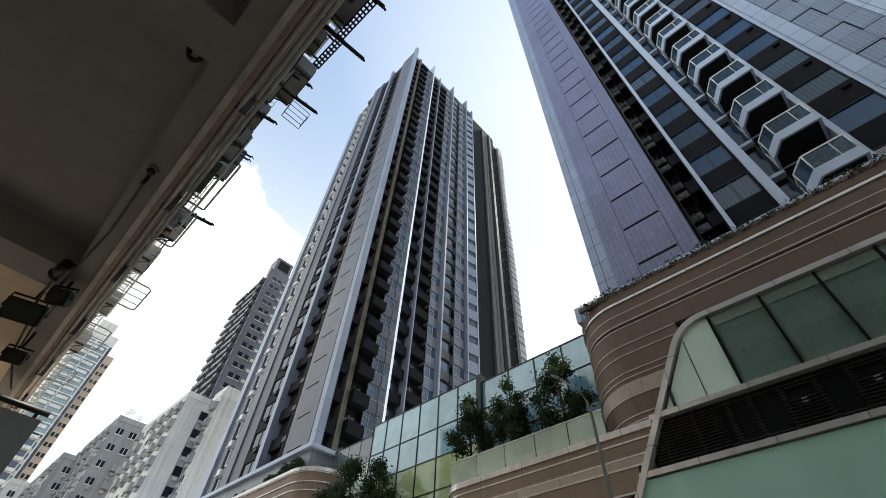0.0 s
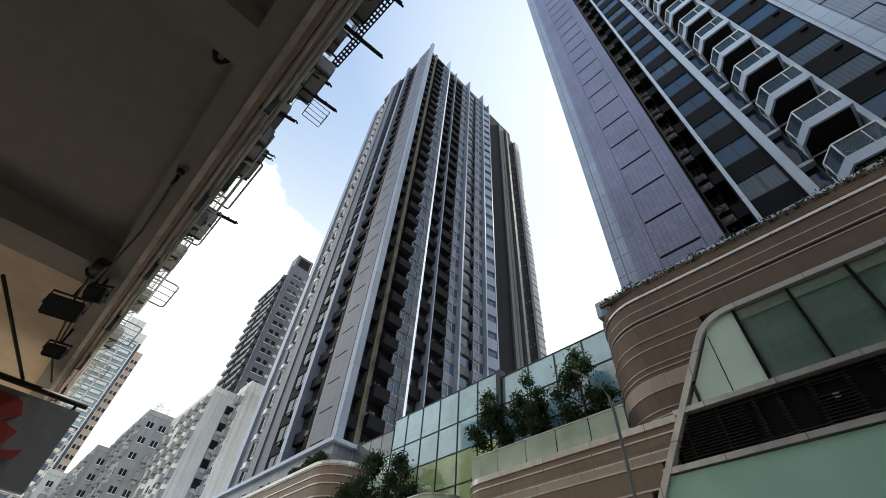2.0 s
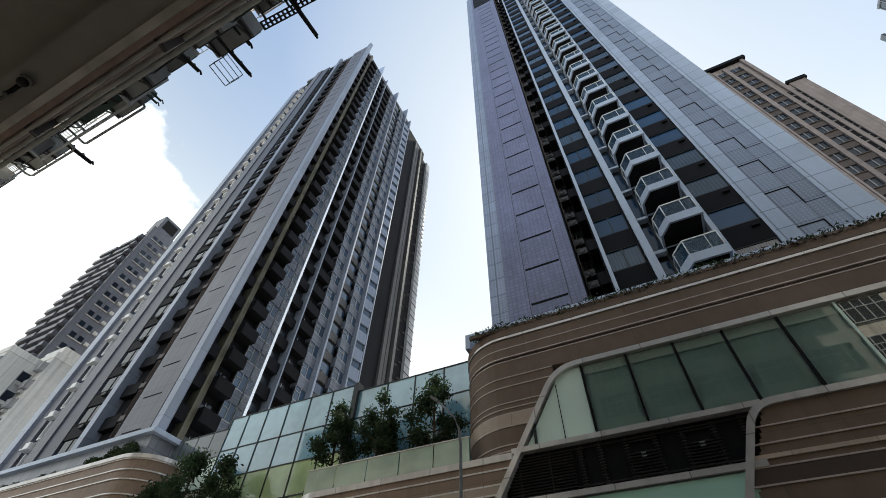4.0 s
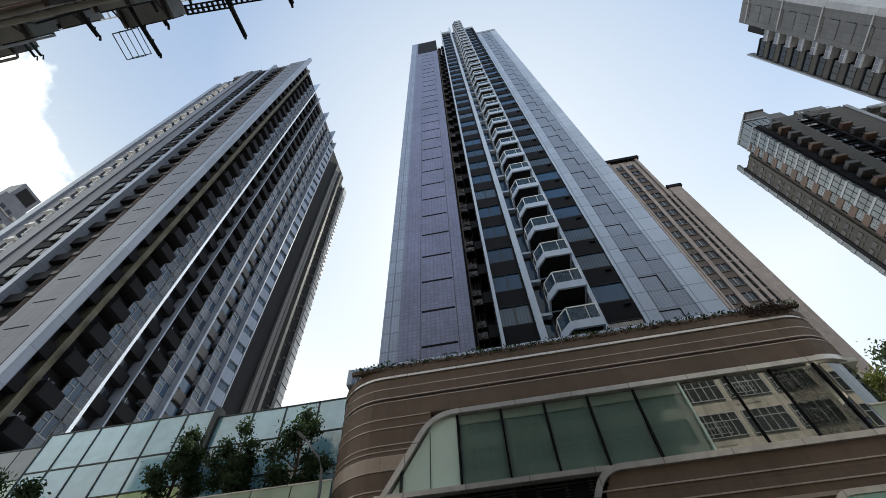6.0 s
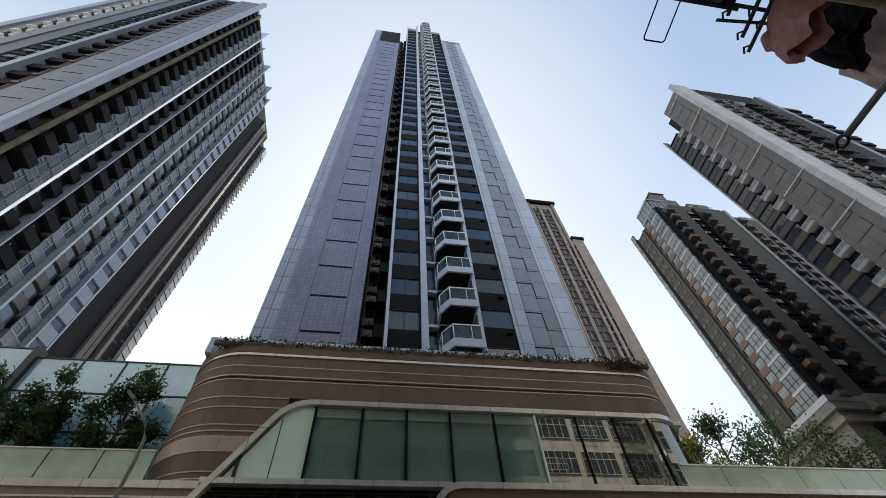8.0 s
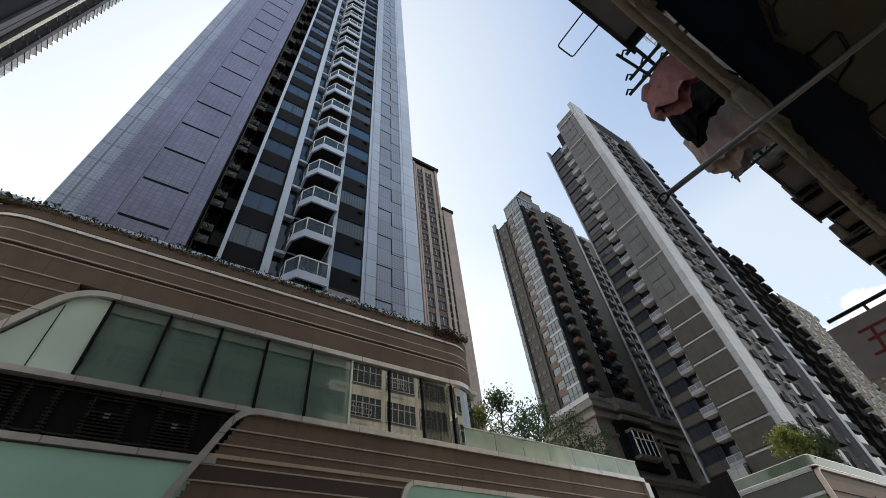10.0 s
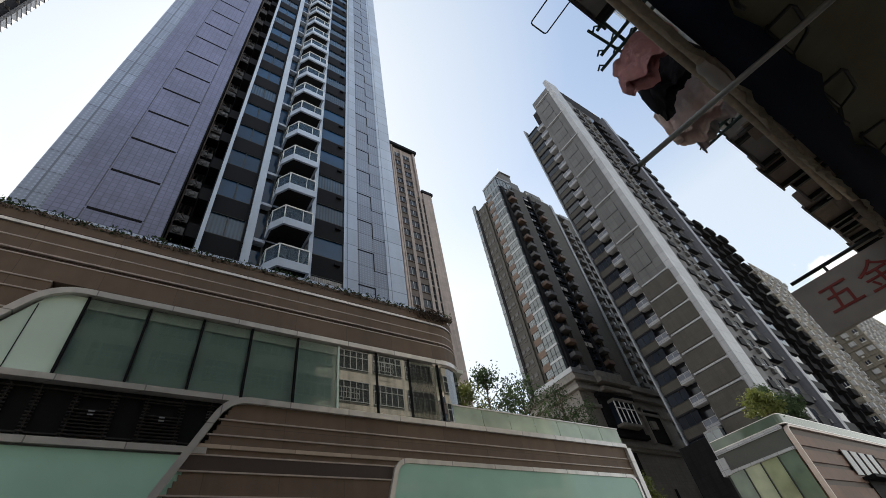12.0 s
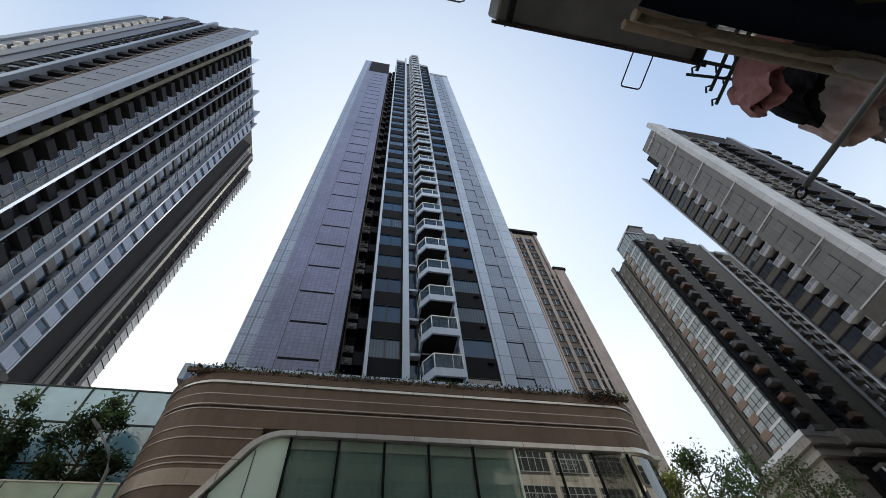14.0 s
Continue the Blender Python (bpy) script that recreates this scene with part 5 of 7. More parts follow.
for x in (95.0, 100.5, 106.5):
    bm = boxes((0, 3.0, -0.9, 0.4, -0.2, 0, 0), (0, 3.0, -0.9, -0.75, 0, 1.1, 0), (0, 0.15, -0.9, 0.4, 0, 1.1, 0), (2.85, 3.0, -0.9, 0.4, 0, 1.1, 0), (0.3, 2.7, 0.45, 0.49, 0.1, 2.5, 1), (3.3, 3.9, -0.6, 0.4, 0.3, 0.9, 2))
    stack(far_dark, "balcony", composite(bm, (CHAR_WALL, LOUVRE, COOLER), ("parapet", "dark_opening", "condenser_unit")), T((x, 20.8, 8)), 20, 3.1, "dark projecting balcony box")
    part("pier", boxes((x - 1.1, x - 0.3, 20.7, 21.4, 0.14, 70.6)), CHAR_WALL, far_dark)
part("roof_house", boxes((93, 106, 23, 32, 70, 74), (96, 101, 24, 30, 74, 77)), CHAR_WALL, far_dark)
for u0, u1 in ((-40, -37.5), (-36, -33), (-30, -26)):
    stack(far_dark, "window", mesh_of("window", boxes((u0, u1, -0.15, 0.1, 0, 1.5)), GREY_GLASS), T((0, 0, 8)) @ at_left(92.0), 19, 3.1)

# ---- rounded tower with bay windows over a stone base ----
bay_tower = thing("bay_window_tower", "dark olive tower with bay windows above a stone base", "tower")
part("core", boxes((70.9, 97, 50.6, 62.4, 40, 102)), TB_WALL, bay_tower)
W70 = at_left(70.5)
F50 = T((0, 50.0, 0))
E4, NB = 3.2, 19
bm = boxes((-62.8, -61.6, -0.2, 0.5, 0, 0.9, 0), (-62.8, -61.6, -0.1, 0.5, 0.9, E4, 1), (-62.8, -61.6, -0.25, 0.5, 0.85, 0.95, 2))
stack(bay_tower, "corner_bay", composite(bm, (GREY_TILE, PALE_GLASS, ALU), ("spandrel", "pane", "ledge")), T((0, 0, 41)) @ W70, NB + 1, E4, "pale glazed corner bay")
part("side_wall", boxes((70.4, 71, 56.4, 62.2, 40, 101)), TB_WALL, bay_tower)
part("dark_slot", boxes((70.2, 71, 60.9, 61.6, 40, 102)), DARK_WALL, bay_tower)
for u0, u1 in ((-60.6, -59.8), (-59.0, -58.2)):
    bm = boxes((u0 - 0.1, u1 + 0.1, -0.2, 0.1, 0.0, 0.9, 0), (u0, u1, -0.04, 0.1, 0.95, 2.4, 1), (u0 - 0.1, u1 + 0.1, -0.22, 0.1, 2.4, 2.55, 2))
    stack(bay_tower, "window", composite(bm, (GREY_PILASTER, GREY_GLASS, GREY_PILASTER), ("sill", "pane", "lintel")), T((0, 0, 41)) @ W70, NB, E4, "small dark window with a grey sill")
part("pilaster", boxes((70.0, 71, 57.0, 57.7, 40, 101)), TB_WALL, bay_tower)
bm = boxes((-56.3, -54.0, -0.25, 0.3, 0, 1.1, 0), (-56.1, -54.2, -0.1, 0.2, 1.1, 2.8, 1), (-55.2, -55.1, -0.16, 0.1, 1.1, 2.8, 2), (-56.1, -54.2, -0.16, 0.1, 1.9, 1.97, 2), (-56.3, -54.0, -0.25, 0.3, 2.8, E4, 3))
stack(bay_tower, "window", composite(bm, (TILE_BROWN, PALE_GLASS, ALU, TILE_BROWN), ("spandrel", "pane", "window_frame", "lintel")), T((0, 0, 41)) @ W70, NB, E4, "bright window between terracotta spandrels")
bm = boxes((-53.9, -50.4, -0.5, 0.3, 0, 0.5, 0), (-53.9, -50.4, -0.4, 0.3, 0.5, E4, 1))
for k in range(4):
    add_box(bm, -53.9 + k * 1.14, -53.83 + k * 1.14, -0.47, 0.0, 0.5, E4, 2)
add_box(bm, -53.9, -50.4, -0.46, 0.0, 1.5, 1.56, 2)
stack(bay_tower, "glazed_bay", composite(bm, (ALU, PALE_GLASS, DARK_METAL), ("spandrel", "pane", "mullion")), T((0, 0, 41)) @ W70, NB, E4, "full-height pale glazed bay")
part("front_recess", boxes((70.6, 75.2, 50.3, 50.7, 40, 102)), DARK_WALL, bay_tower)
for u0 in (72.2, 83.0):
    for mat, floors in ((GREY_PILASTER, [k for k in range(NB) if (k * 7 + int(u0)) % 5 > 1]), (TILE_BROWN, [k for k in range(NB) if (k * 7 + int(u0)) % 5 <= 1])):
        bm = boxes((u0, u0 + 2.1, -1.45, -1.3, 0, 0.75, 0), (u0 - 0.05, u0 + 2.15, -1.5, 0.3, -0.25, 0, 0), (u0, u0 + 0.12, -1.3, 0.3, 0, 0.75, 0), (u0 + 1.98, u0 + 2.1, -1.3, 0.3, 0, 0.75, 0), (u0 + 0.1, u0 + 2.0, 0.25, 0.3, 0.1, 2.4, 1))
        add_box(bm, u0, u0 + 2.1, -1.42, -1.36, 1.05, 1.1, 2)
        for k in range(5):
            add_box(bm, u0 + 0.5 * k, u0 + 0.5 * k + 0.05, -1.42, -1.37, 0.75, 1.05, 2)
        unit = composite(bm, (mat, GREY_GLASS, DARK_METAL), ("parapet", "balcony_door", "rail"))
        for k in floors:
            put("balcony", unit, bay_tower, T((0, 0, 41.3 + k * E4)) @ F50, "small projecting balcony box with a rail")
part("dark_bay", boxes((78.6, 82.2, 50.2, 50.7, 40, 102)), GREY_GLASS, bay_tower)
rng = random.Random(8)
bm = boxes((78.6, 82.2, 50.0, 50.25, 0, 0.25, 0), (80.3, 80.42, 50.05, 50.25, 0.25, 3.2, 0), (78.6, 82.2, 49.7, 50.2, 1.0, 1.06, 0))
stack(bay_tower, "transom", composite(bm, (DARK_PANEL,), ("transom",)), T((0, 0, 41)), NB, E4)
for k in range(NB):
    if rng.random() < 0.6:
        part("blind", boxes((78.8 + rng.random() * 1.8, 80.2 + rng.random() * 1.8, 50.12, 50.18, 42.4 + k * E4, 43.6 + k * E4)), CURTAIN, bay_tower, "pale blind behind dark glass")
part("pier", boxes((75.2, 78.6, 49.5, 50.7, 40, 103)), TB_WALL, bay_tower)
part("pier", boxes((82.2, 82.8, 49.7, 50.7, 40, 103)), DARK_WALL, bay_tower)
part("pier", boxes((85.6, 91.2, 49.5, 50.7, 40, 102)), TB_WALL, bay_tower)
part("pier", boxes((71.0, 72.0, 49.9, 50.7, 40, 102)), DARK_WALL, bay_tower)
part("edge_strip", boxes((91.2, 92.2, 49.3, 50.7, 40, 103)), GREY_TILE, bay_tower, "pale edge strip")
bm = boxes((92.4, 93.9, 50.1, 50.7, 0, 1.2, 0), (92.4, 93.9, 50.3, 50.5, 1.2, 3.0, 1), (94.2, 96.4, 49.4, 50.7, 0, 1.0, 0))
stack(bay_tower, "window", composite(bm, (GREY_PILASTER, PALE_GLASS), ("spandrel", "pane")), T((0, 0, 41)), NB, E4, "narrow pale window column")
part("parapet", boxes((76.0, 92, 50.2, 62, 102, 104.6)), TB_WALL, bay_tower)
bm = boxes((70.3, 76.0, 50.2, 56.5, 102, 102.5, 0), (70.3, 76.0, 50.2, 56.5, 106.2, 106.8, 0), (70.5, 75.9, 50.4, 56.3, 102.5, 106.2, 1))
for q in range(5):
    add_box(bm, 70.35 + q * 1.37, 70.5 + q * 1.37, 50.25, 50.4, 102.5, 106.2, 0)
    add_box(bm, 70.35, 70.5, 50.25 + q * 1.5, 50.4 + q * 1.5, 102.5, 106.2, 0)
put("crown", composite(bm, (GREY_TILE, PALE_GLASS), ("frame", "pane")), bay_tower, None, "glazed penthouse corner with pale frames")
part("roof_house", boxes((74.5, 82, 51.5, 58, 104.6, 110.2)), TAUPE_PANEL, bay_tower)
part("roof_house", boxes((76.2, 80.4, 52.2, 57, 110.2, 114.6), (75.9, 80.7, 51.9, 57.3, 114.6, 115.0)), TAUPE_PANEL, bay_tower)
part("roof_house", boxes((84.0, 90.5, 51.0, 57, 104.6, 108.2), (85.5, 87.0, 50.4, 51.0, 104.6, 106.8)), TAUPE_PANEL, bay_tower)
for q, h in ((76.6, 2.6), (79.8, 1.6), (88.0, 2.2)):
    part("aerial", add_tube(bmesh.new(), [(q, 52.6, 108), (q, 52.6, 115.0 + h if q < 81 else 108.2 + h)], 0.06, 5), ALU, bay_tower)
bm = bmesh.new()
for k in range(9):
    add_tube(bm, [(83.0 + k * 0.9, 50.4, 104.6), (83.0 + k * 0.9, 50.4, 105.9)], 0.06, 5)
add_tube(bm, [(82.8, 50.4, 105.9), (90.4, 50.4, 105.9)], 0.07, 5)
part("roof_rail", bm, ALU, bay_tower)
part("stone_base", boxes((70.0, 98, 49.5, 62.6, 0.14, 37.0)), STONE, bay_tower, "grey stone base")
for z0, z1, g in ((36.6, 37.4, 0.9), (37.4, 38.4, 0.4), (38.4, 39.2, 1.2), (39.2, 40.2, 0.5), (33.4, 34.0, 0.5)):
    part("cornice", boxes((70.0 - g, 98 + g, 49.5 - g, 62.6 + g * 0.5, z0, z1)), STONE, bay_tower, "projecting stone cornice")
part("balustrade", boxes((69.4, 76, 48.9, 49.1, 40.2, 41.2), (69.4, 69.6, 49.1, 60, 40.2, 41.2)), ALU, bay_tower)
part("cornice_bay", boxes((75.6, 84.4, 47.6, 49.0, 36.7, 37.5), (75.2, 84.8, 47.2, 49.0, 38.3, 39.3), (76.0, 84.0, 48.0, 49.0, 39.3, 41.2)), STONE, bay_tower, "cornice stepping out over the stone bay")
w = part("stone_bay", boxes((74.6, 84.8, 48.9, 49.6, 28.6, 36.4), (74.2, 85.2, 48.5, 49.6, 28.0, 28.8), (74.2, 85.2, 48.4, 49.6, 35.6, 36.4)), CHAR_WALL, bay_tower, "dark stone surround of a projecting bay window")
bm = boxes((76.6, 82.8, 47.3, 48.9, 29.6, 30.1, 0), (76.6, 82.8, 47.3, 48.9, 34.4, 34.9, 0), (76.8, 82.6, 47.6, 48.9, 30.1, 34.4, 1))
for q in range(5):
    add_box(bm, 76.7 + q * 1.46, 76.9 + q * 1.46, 47.5, 47.7, 30.1, 34.4, 2)
add_box(bm, 76.7, 82.7, 47.5, 47.65, 33.0, 33.2, 2)
put("bay_window", composite(bm, (STONE, GREY_GLASS, ALU_LIGHT), ("bay_sill", "pane", "window_frame")), w)
part("window_recess", boxes((87.5, 93.5, 49.3, 49.55, 28.0, 34.6)), LOUVRE, bay_tower, "dark recessed window of the stone base")
part("window_frame", boxes((87.2, 87.6, 48.9, 49.6, 27.6, 35.0), (93.4, 93.8, 48.9, 49.6, 27.6, 35.0), (87.2, 93.8, 48.9, 49.6, 34.6, 35.0), (88.6, 90.4, 48.8, 49.4, 30.6, 32.2)), STONE, bay_tower)
part("string_course", boxes((69.6, 98, 48.9, 49.5, 25.6, 26.2), (69.2, 98, 48.5, 49.5, 26.2, 26.6), (69.4, 69.9, 49.5, 62.6, 25.6, 26.6)), STONE, bay_tower, "moulded stone string course")
part("service_door", boxes((77.2, 79.6, 49.3, 49.52, 21.0, 25.4)), LOUVRE, bay_tower)
part("lower_wall", boxes((72.0, 98, 47.9, 49.5, 0.14, 20.0)), STONE, bay_tower)
for x, z in ((84.0, 17.5), (90.0, 9.0), (80.0, 6.0)):
    part("wall_vent", boxes((x, x + 0.7, 47.8, 47.9, z, z + 1.4)), LOUVRE, bay_tower)

# ---- tower between them, mostly hidden ----
mid = thing("hidden_tower", "grey tower glimpsed between two taller towers", "tower")
part("core", boxes((98.5, 132, 54, 70, 0.14, 101)), TB_WALL, mid)
part("core", boxes((107, 126, 56, 68, 101, 112)), TB_WALL, mid)
bm = boxes((98.7, 102.2, 53.0, 54, 0, 0.9, 0), (98.8, 102.1, 53.2, 54, 0.9, 3.2, 1), (100.3, 100.45, 53.1, 53.3, 0.9, 3.2, 2))
stack(mid, "glazed_bay", composite(bm, (GREY_TILE, PALE_GLASS, ALU), ("spandrel", "pane", "mullion")), T((0, 0, 30)), 22, 3.2, "pale glazed bay")
bm = boxes((103.6, 107.4, 52.6, 52.8, 0, 1.0, 0), (103.6, 107.4, 52.6, 54, -0.25, 0, 0), (103.8, 107.2, 53.85, 53.98, 0.1, 2.5, 1))
stack(mid, "balcony", composite(bm, (GREY_PILASTER, PALE_GLASS), ("parapet", "balcony_door")), T((0, 0, 30)), 22, 3.2, "small grey balcony with glass doors")
part("recess", boxes((108.4, 114.0, 53.8, 54.2, 20, 101)), DARK_WALL, mid)
for x in (102.6, 108.0, 114.0, 119.5):
    part("pilaster", boxes((x, x + 0.9, 52.9, 54.1, 20, 102)), GREY_PILASTER, mid)
bm = boxes((115.2, 119.0, 53.4, 54, 0, 1.2, 0), (115.3, 118.9, 53.7, 53.9, 1.2, 3.0, 1))
stack(mid, "window_bay", composite(bm, (TB_WALL, GREY_GLASS), ("spandrel", "pane")), T((0, 0, 30)), 22, 3.2, "grey window bay")
part("roof_house", boxes((109, 118, 57, 63, 112, 115.5)), GREY_TILE, mid)
part("parapet", boxes((98.4, 103, 53.4, 60, 101, 104)), PALE_GLASS, mid, "glass roof screen")

# ---- cream block behind the main tower ----
cream = thing("cream_block", "cream tiled block with paired window columns", "tower")
part("wall", boxes((24, 34.1, 42.4, 55, 0.14, 81.8)), CREAM, cream)
part("wall", boxes((34.0, 36.5, 42.2, 55, 0.14, 68.8)), CREAM, cream)
for x0, x1, h in ((28.4, 28.75, 82.3), (28.85, 29.1, 81), (30.45, 31.0, 81), (32.6, 33.1, 80), (33.6, 34.1, 82), (34.5, 36.5, 69)):
    part("pilaster", boxes((x0, x1, 42.0, 42.5, 0.14, h)), CREAM, cream)
for u0, u1 in ((29.1, 30.45), (31.0, 32.6)):
    bm = boxes((u0, u1, 42.15, 42.4, 0, 1.25, 0), (u0, u1, 42.28, 42.32, 1.25, 2.95, 1), ((u0 + u1) / 2 - 0.05, (u0 + u1) / 2 + 0.05, 42.2, 42.3, 1.25, 2.95, 2), (u0, u1, 42.0, 42.4, 1.15, 1.27, 0))
    stack(cream, "window", composite(bm, (CREAM_DARK, GREY_GLASS, ALU), ("spandrel", "pane", "window_frame")), T((0, 0, 18.4)), 21, 2.93, "paired casement window")
for r in ((33.1, 34.5, 42.05, 42.4, 0, 0.25), (33.1, 34.4, 42.1, 42.4, 1.3, 1.4)):
    stack(cream, "louvre_ledge", mesh_of("louvre_ledge", boxes(r), BEIGE), T((0, 0, 18.4)), 17, 2.93)
part("louvre_strip", boxes((33.1, 34.5, 42.15, 42.4, 10, 67)), DARK_WALL, cream)
part("roof_edge", boxes((28.0, 34.5, 41.7, 43, 81.8, 82.6)), DARK_PANEL, cream)
part("roof_edge", boxes((34.3, 36.8, 41.8, 43, 68.8, 69.5)), DARK_PANEL, cream)
part("roof_house", boxes((29, 31.5, 44, 48, 82.6, 85)), CREAM, cream)

# ---- left end of the street ----
slab_t = thing("slab_tower", "dark grey slab tower with rows of condensers", "tower")
part("core", boxes((-128, -109, 29.0, 42, 0.14, 97)), DARK_WALL, slab_t)
part("end_wall", boxes((-109.2, -108.4, 28.8, 36.5, 0.14, 99.5)), SLATE_PANEL, slab_t)
part("crown", boxes((-113, -108.4, 29.5, 35.0, 99.5, 105)), SLATE_PANEL, slab_t)
part("crown_opening", boxes((-108.42, -108.38, 30.4, 34.2, 100.5, 104.2)), DARK_PANEL, slab_t)
SD = T((-108.4, 0, 0)) @ XF
stack(slab_t, "window", mesh_of("window", boxes((32.3, 33.4, -0.06, 0.1, 1.0, 2.3)), GREY_GLASS), T((0, 0, 20)) @ SD, 25, 3.1)
stack(slab_t, "ledge", mesh_of("ledge", boxes((30.2, 33.6, -0.25, 0.0, 0.75, 0.9)), AC_CASE), T((0, 0, 20)) @ SD, 25, 3.1)
bm = boxes((30.4, 31.6, -0.06, 0.1, 1.0, 2.3, 0), (34.0, 34.9, -0.5, 0.1, 0.9, 1.6, 1))
stack(slab_t, "window", composite(bm, (GREY_GLASS, AC_CASE), ("pane", "condenser_unit")), T((0, 0, 20)) @ SD, 25, 3.1, "window row with a condenser ledge")
for r in ((-127, -120, 28.2, 29.0, 0, 1.2), (-118.5, -112, 28.2, 29.0, 0, 1.2), (-111.6, -109.8, 28.0, 29.0, 0.3, 1.4)):
    stack(slab_t, "balcony", mesh_of("balcony", boxes(r), SLATE_PANEL), T((0, 0, 20)), 25, 3.1)

glassy = thing("glass_tower", "pale tower with cyan glass bays and balconies", "tower")
part("core", boxes((-200, -176, -1.0, 9.0, 0.14, 94)), WHITE_WALL, glassy)
part("rear_wing", boxes((-200, -182, 9.0, 11.7, 0.14, 90)), WARM_WALL, glassy, "warm beige wing")
SG = T((-176, 0, 0)) @ XF
part("glass_bay", boxes((-176.3, -175.6, 0.2, 7.6, 58, 90)), CYAN_GLASS, glassy, "cyan glazed upper bays")
bm = boxes((-0.6, 3.2, -1.2, 0.0, 0, 0.9, 0), (3.9, 7.0, -0.9, 0.0, 0, 0.9, 0), (-0.4, 3.0, -0.1, 0.02, 0.9, 2.8, 1), (4.1, 6.8, -0.1, 0.02, 0.9, 2.8, 1), (3.3, 3.7, -0.4, 0, 0, 3.1, 0), (7.2, 8.8, -0.2, 0.0, 0.8, 2.4, 1))
stack(glassy, "balcony", composite(bm, (WHITE_WALL, BLUE_GLASS), ("parapet", "pane")), T((0, 0, 10)) @ SG, 26, 3.1, "white balcony with pale glass")
stack(glassy, "white_sill", mesh_of("white_sill", boxes((-0.2, 8.0, -0.75, -0.35, 0, 0.35)), WHITE_WALL), T((0, 0, 58)) @ SG, 11, 3.1)
for u in (-0.2, 3.4, 7.7):
    part("white_pier", boxes((-175.9, -175.3, u, u + 0.35, 12, 92)), WHITE_WALL, glassy)
part("side_recess", boxes((-177, -175.9, 8.0, 8.9, 12, 90)), TR_WALL, glassy)
for y in (9.5, 10.7):
    stack(glassy, "window", mesh_of("window", boxes((y, y + 0.8, -0.05, 0.1, 1.0, 2.2)), GREY_GLASS), T((0, 0, 10)) @ T((-182, 0, 0)) @ XF, 25, 3.1)
part("roof_house", boxes((-190, -177, 1, 6.5, 94, 99)), WHITE_WALL, glassy)


def walk_up(name, label, x0, x1, y0, y1, top, mat, floors, cols, side_cols, rng, dz=3.0, west_cols=()):
    """An old block: render walls, a window grid on the street face and the end wall, window air conditioners and roof clutter."""
    th = thing(name, label, "apartment block")
    part("wall", boxes((x0, x1, y0, y1, 0.14, top)), mat, th)
    part("parapet", boxes((x0 - 0.1, x1 + 0.1, y0 - 0.1, y0 + 0.15, top, top + 1.0), (x1 - 0.15, x1 + 0.1, y0 + 0.15, y1, top, top + 1.0)), mat, th)
    bm = boxes((0, 1.15, -0.08, 0.05, 0, 1.15, 0), (0.53, 0.61, -0.12, 0.0, 0, 1.15, 1), (-0.1, 1.25, -0.2, 0.0, -0.12, 0, 1))
    win = composite(bm, (GREY_GLASS, ALU_LIGHT), ("pane", "window_frame"))
    cage = composite(boxes((0, 1.6, -0.7, -0.6, 0, 1.2, 0), (0, 0.1, -0.7, 0, 0, 1.2, 0), (1.5, 1.6, -0.7, 0, 0, 1.2, 0), (0, 1.6, -0.7, 0, -0.08, 0, 0), (0.1, 1.5, -0.12, -0.02, 0.1, 1.4, 1)), (GREY_WALL, GREY_GLASS), ("window_cage", "pane"))
    ac = mesh_of("air_conditioner", boxes((0, 0.65, -0.5, 0.05, 0, 0.45)), AC_CASE)
    for k in range(floors):
        z = top - 2.4 - k * dz
        for c in range(cols):
            x = x0 + 1.0 + c * (x1 - x0 - 2.5) / max(1, cols - 1)
            put("window", cage if rng.random() < 0.85 else win, th, T((x, y0, z)))
            if rng.random() < 0.85:
                put("air_conditioner", ac, th, T((x + 0.4, y0, z - 0.7)))
        for y in side_cols:
            put("window", cage if rng.random() < 0.3 else win, th, T((x1, y, z)) @ XF)
            if rng.random() < 0.5:
                put("air_conditioner", ac, th, T((x1, y + 0.4, z - 0.8)) @ XF)
        for y in west_cols:
            put("window", cage if rng.random() < 0.4 else win, th, T((x0, y, z)) @ RZ(-90))
            if rng.random() < 0.6:
                put("air_conditioner", ac, th, T((x0, y - 0.3, z - 0.8)) @ RZ(-90))
        if west_cols:
            part("ledge", boxes((x0 - 0.35, x0, y0, y1, z - 1.2, z - 1.0)), mat, th)
    return th


rng = random.Random(11)
a = walk_up("white_block", "white rendered old block with caged windows", -100, -80, 17.8, 22.5, 39.4, WHITE_WALL, 9, 6, (), rng)
part("light_well", boxes((-80.5, -79.9, 20.9, 22.3, 0.14, 38)), GREY_WALL, a)
a = walk_up("white_block", "white rendered old block with a plain end wall", -98, -78.5, 22.6, 27.5, 41.0, WHITE_WALL, 9, 3, (), rng)
part("stair_house", boxes((-84, -79, 23, 26, 41, 43.5)), WHITE_WALL, a)
c = mesh_of("air_conditioner", boxes((0, 0.65, -0.5, 0.05, 0, 0.45)), AC_CASE)
for k in range(10):
    b = part("window", boxes((-79.96, -79.86, 21.0, 22.2, 36.5 - k * 3, 37.9 - k * 3)), GREY_GLASS, a)
    put("air_conditioner", c, a, T((-79.9, 21.2, 35.8 - k * 3)) @ XF)
a = walk_up("grey_block", "weathered grey old block with roof aerials", -124, -103, 13.4, 19.0, 41.0, GREY_WALL, 10, 6, (14.2, 16.6), rng)
bm = bmesh.new()
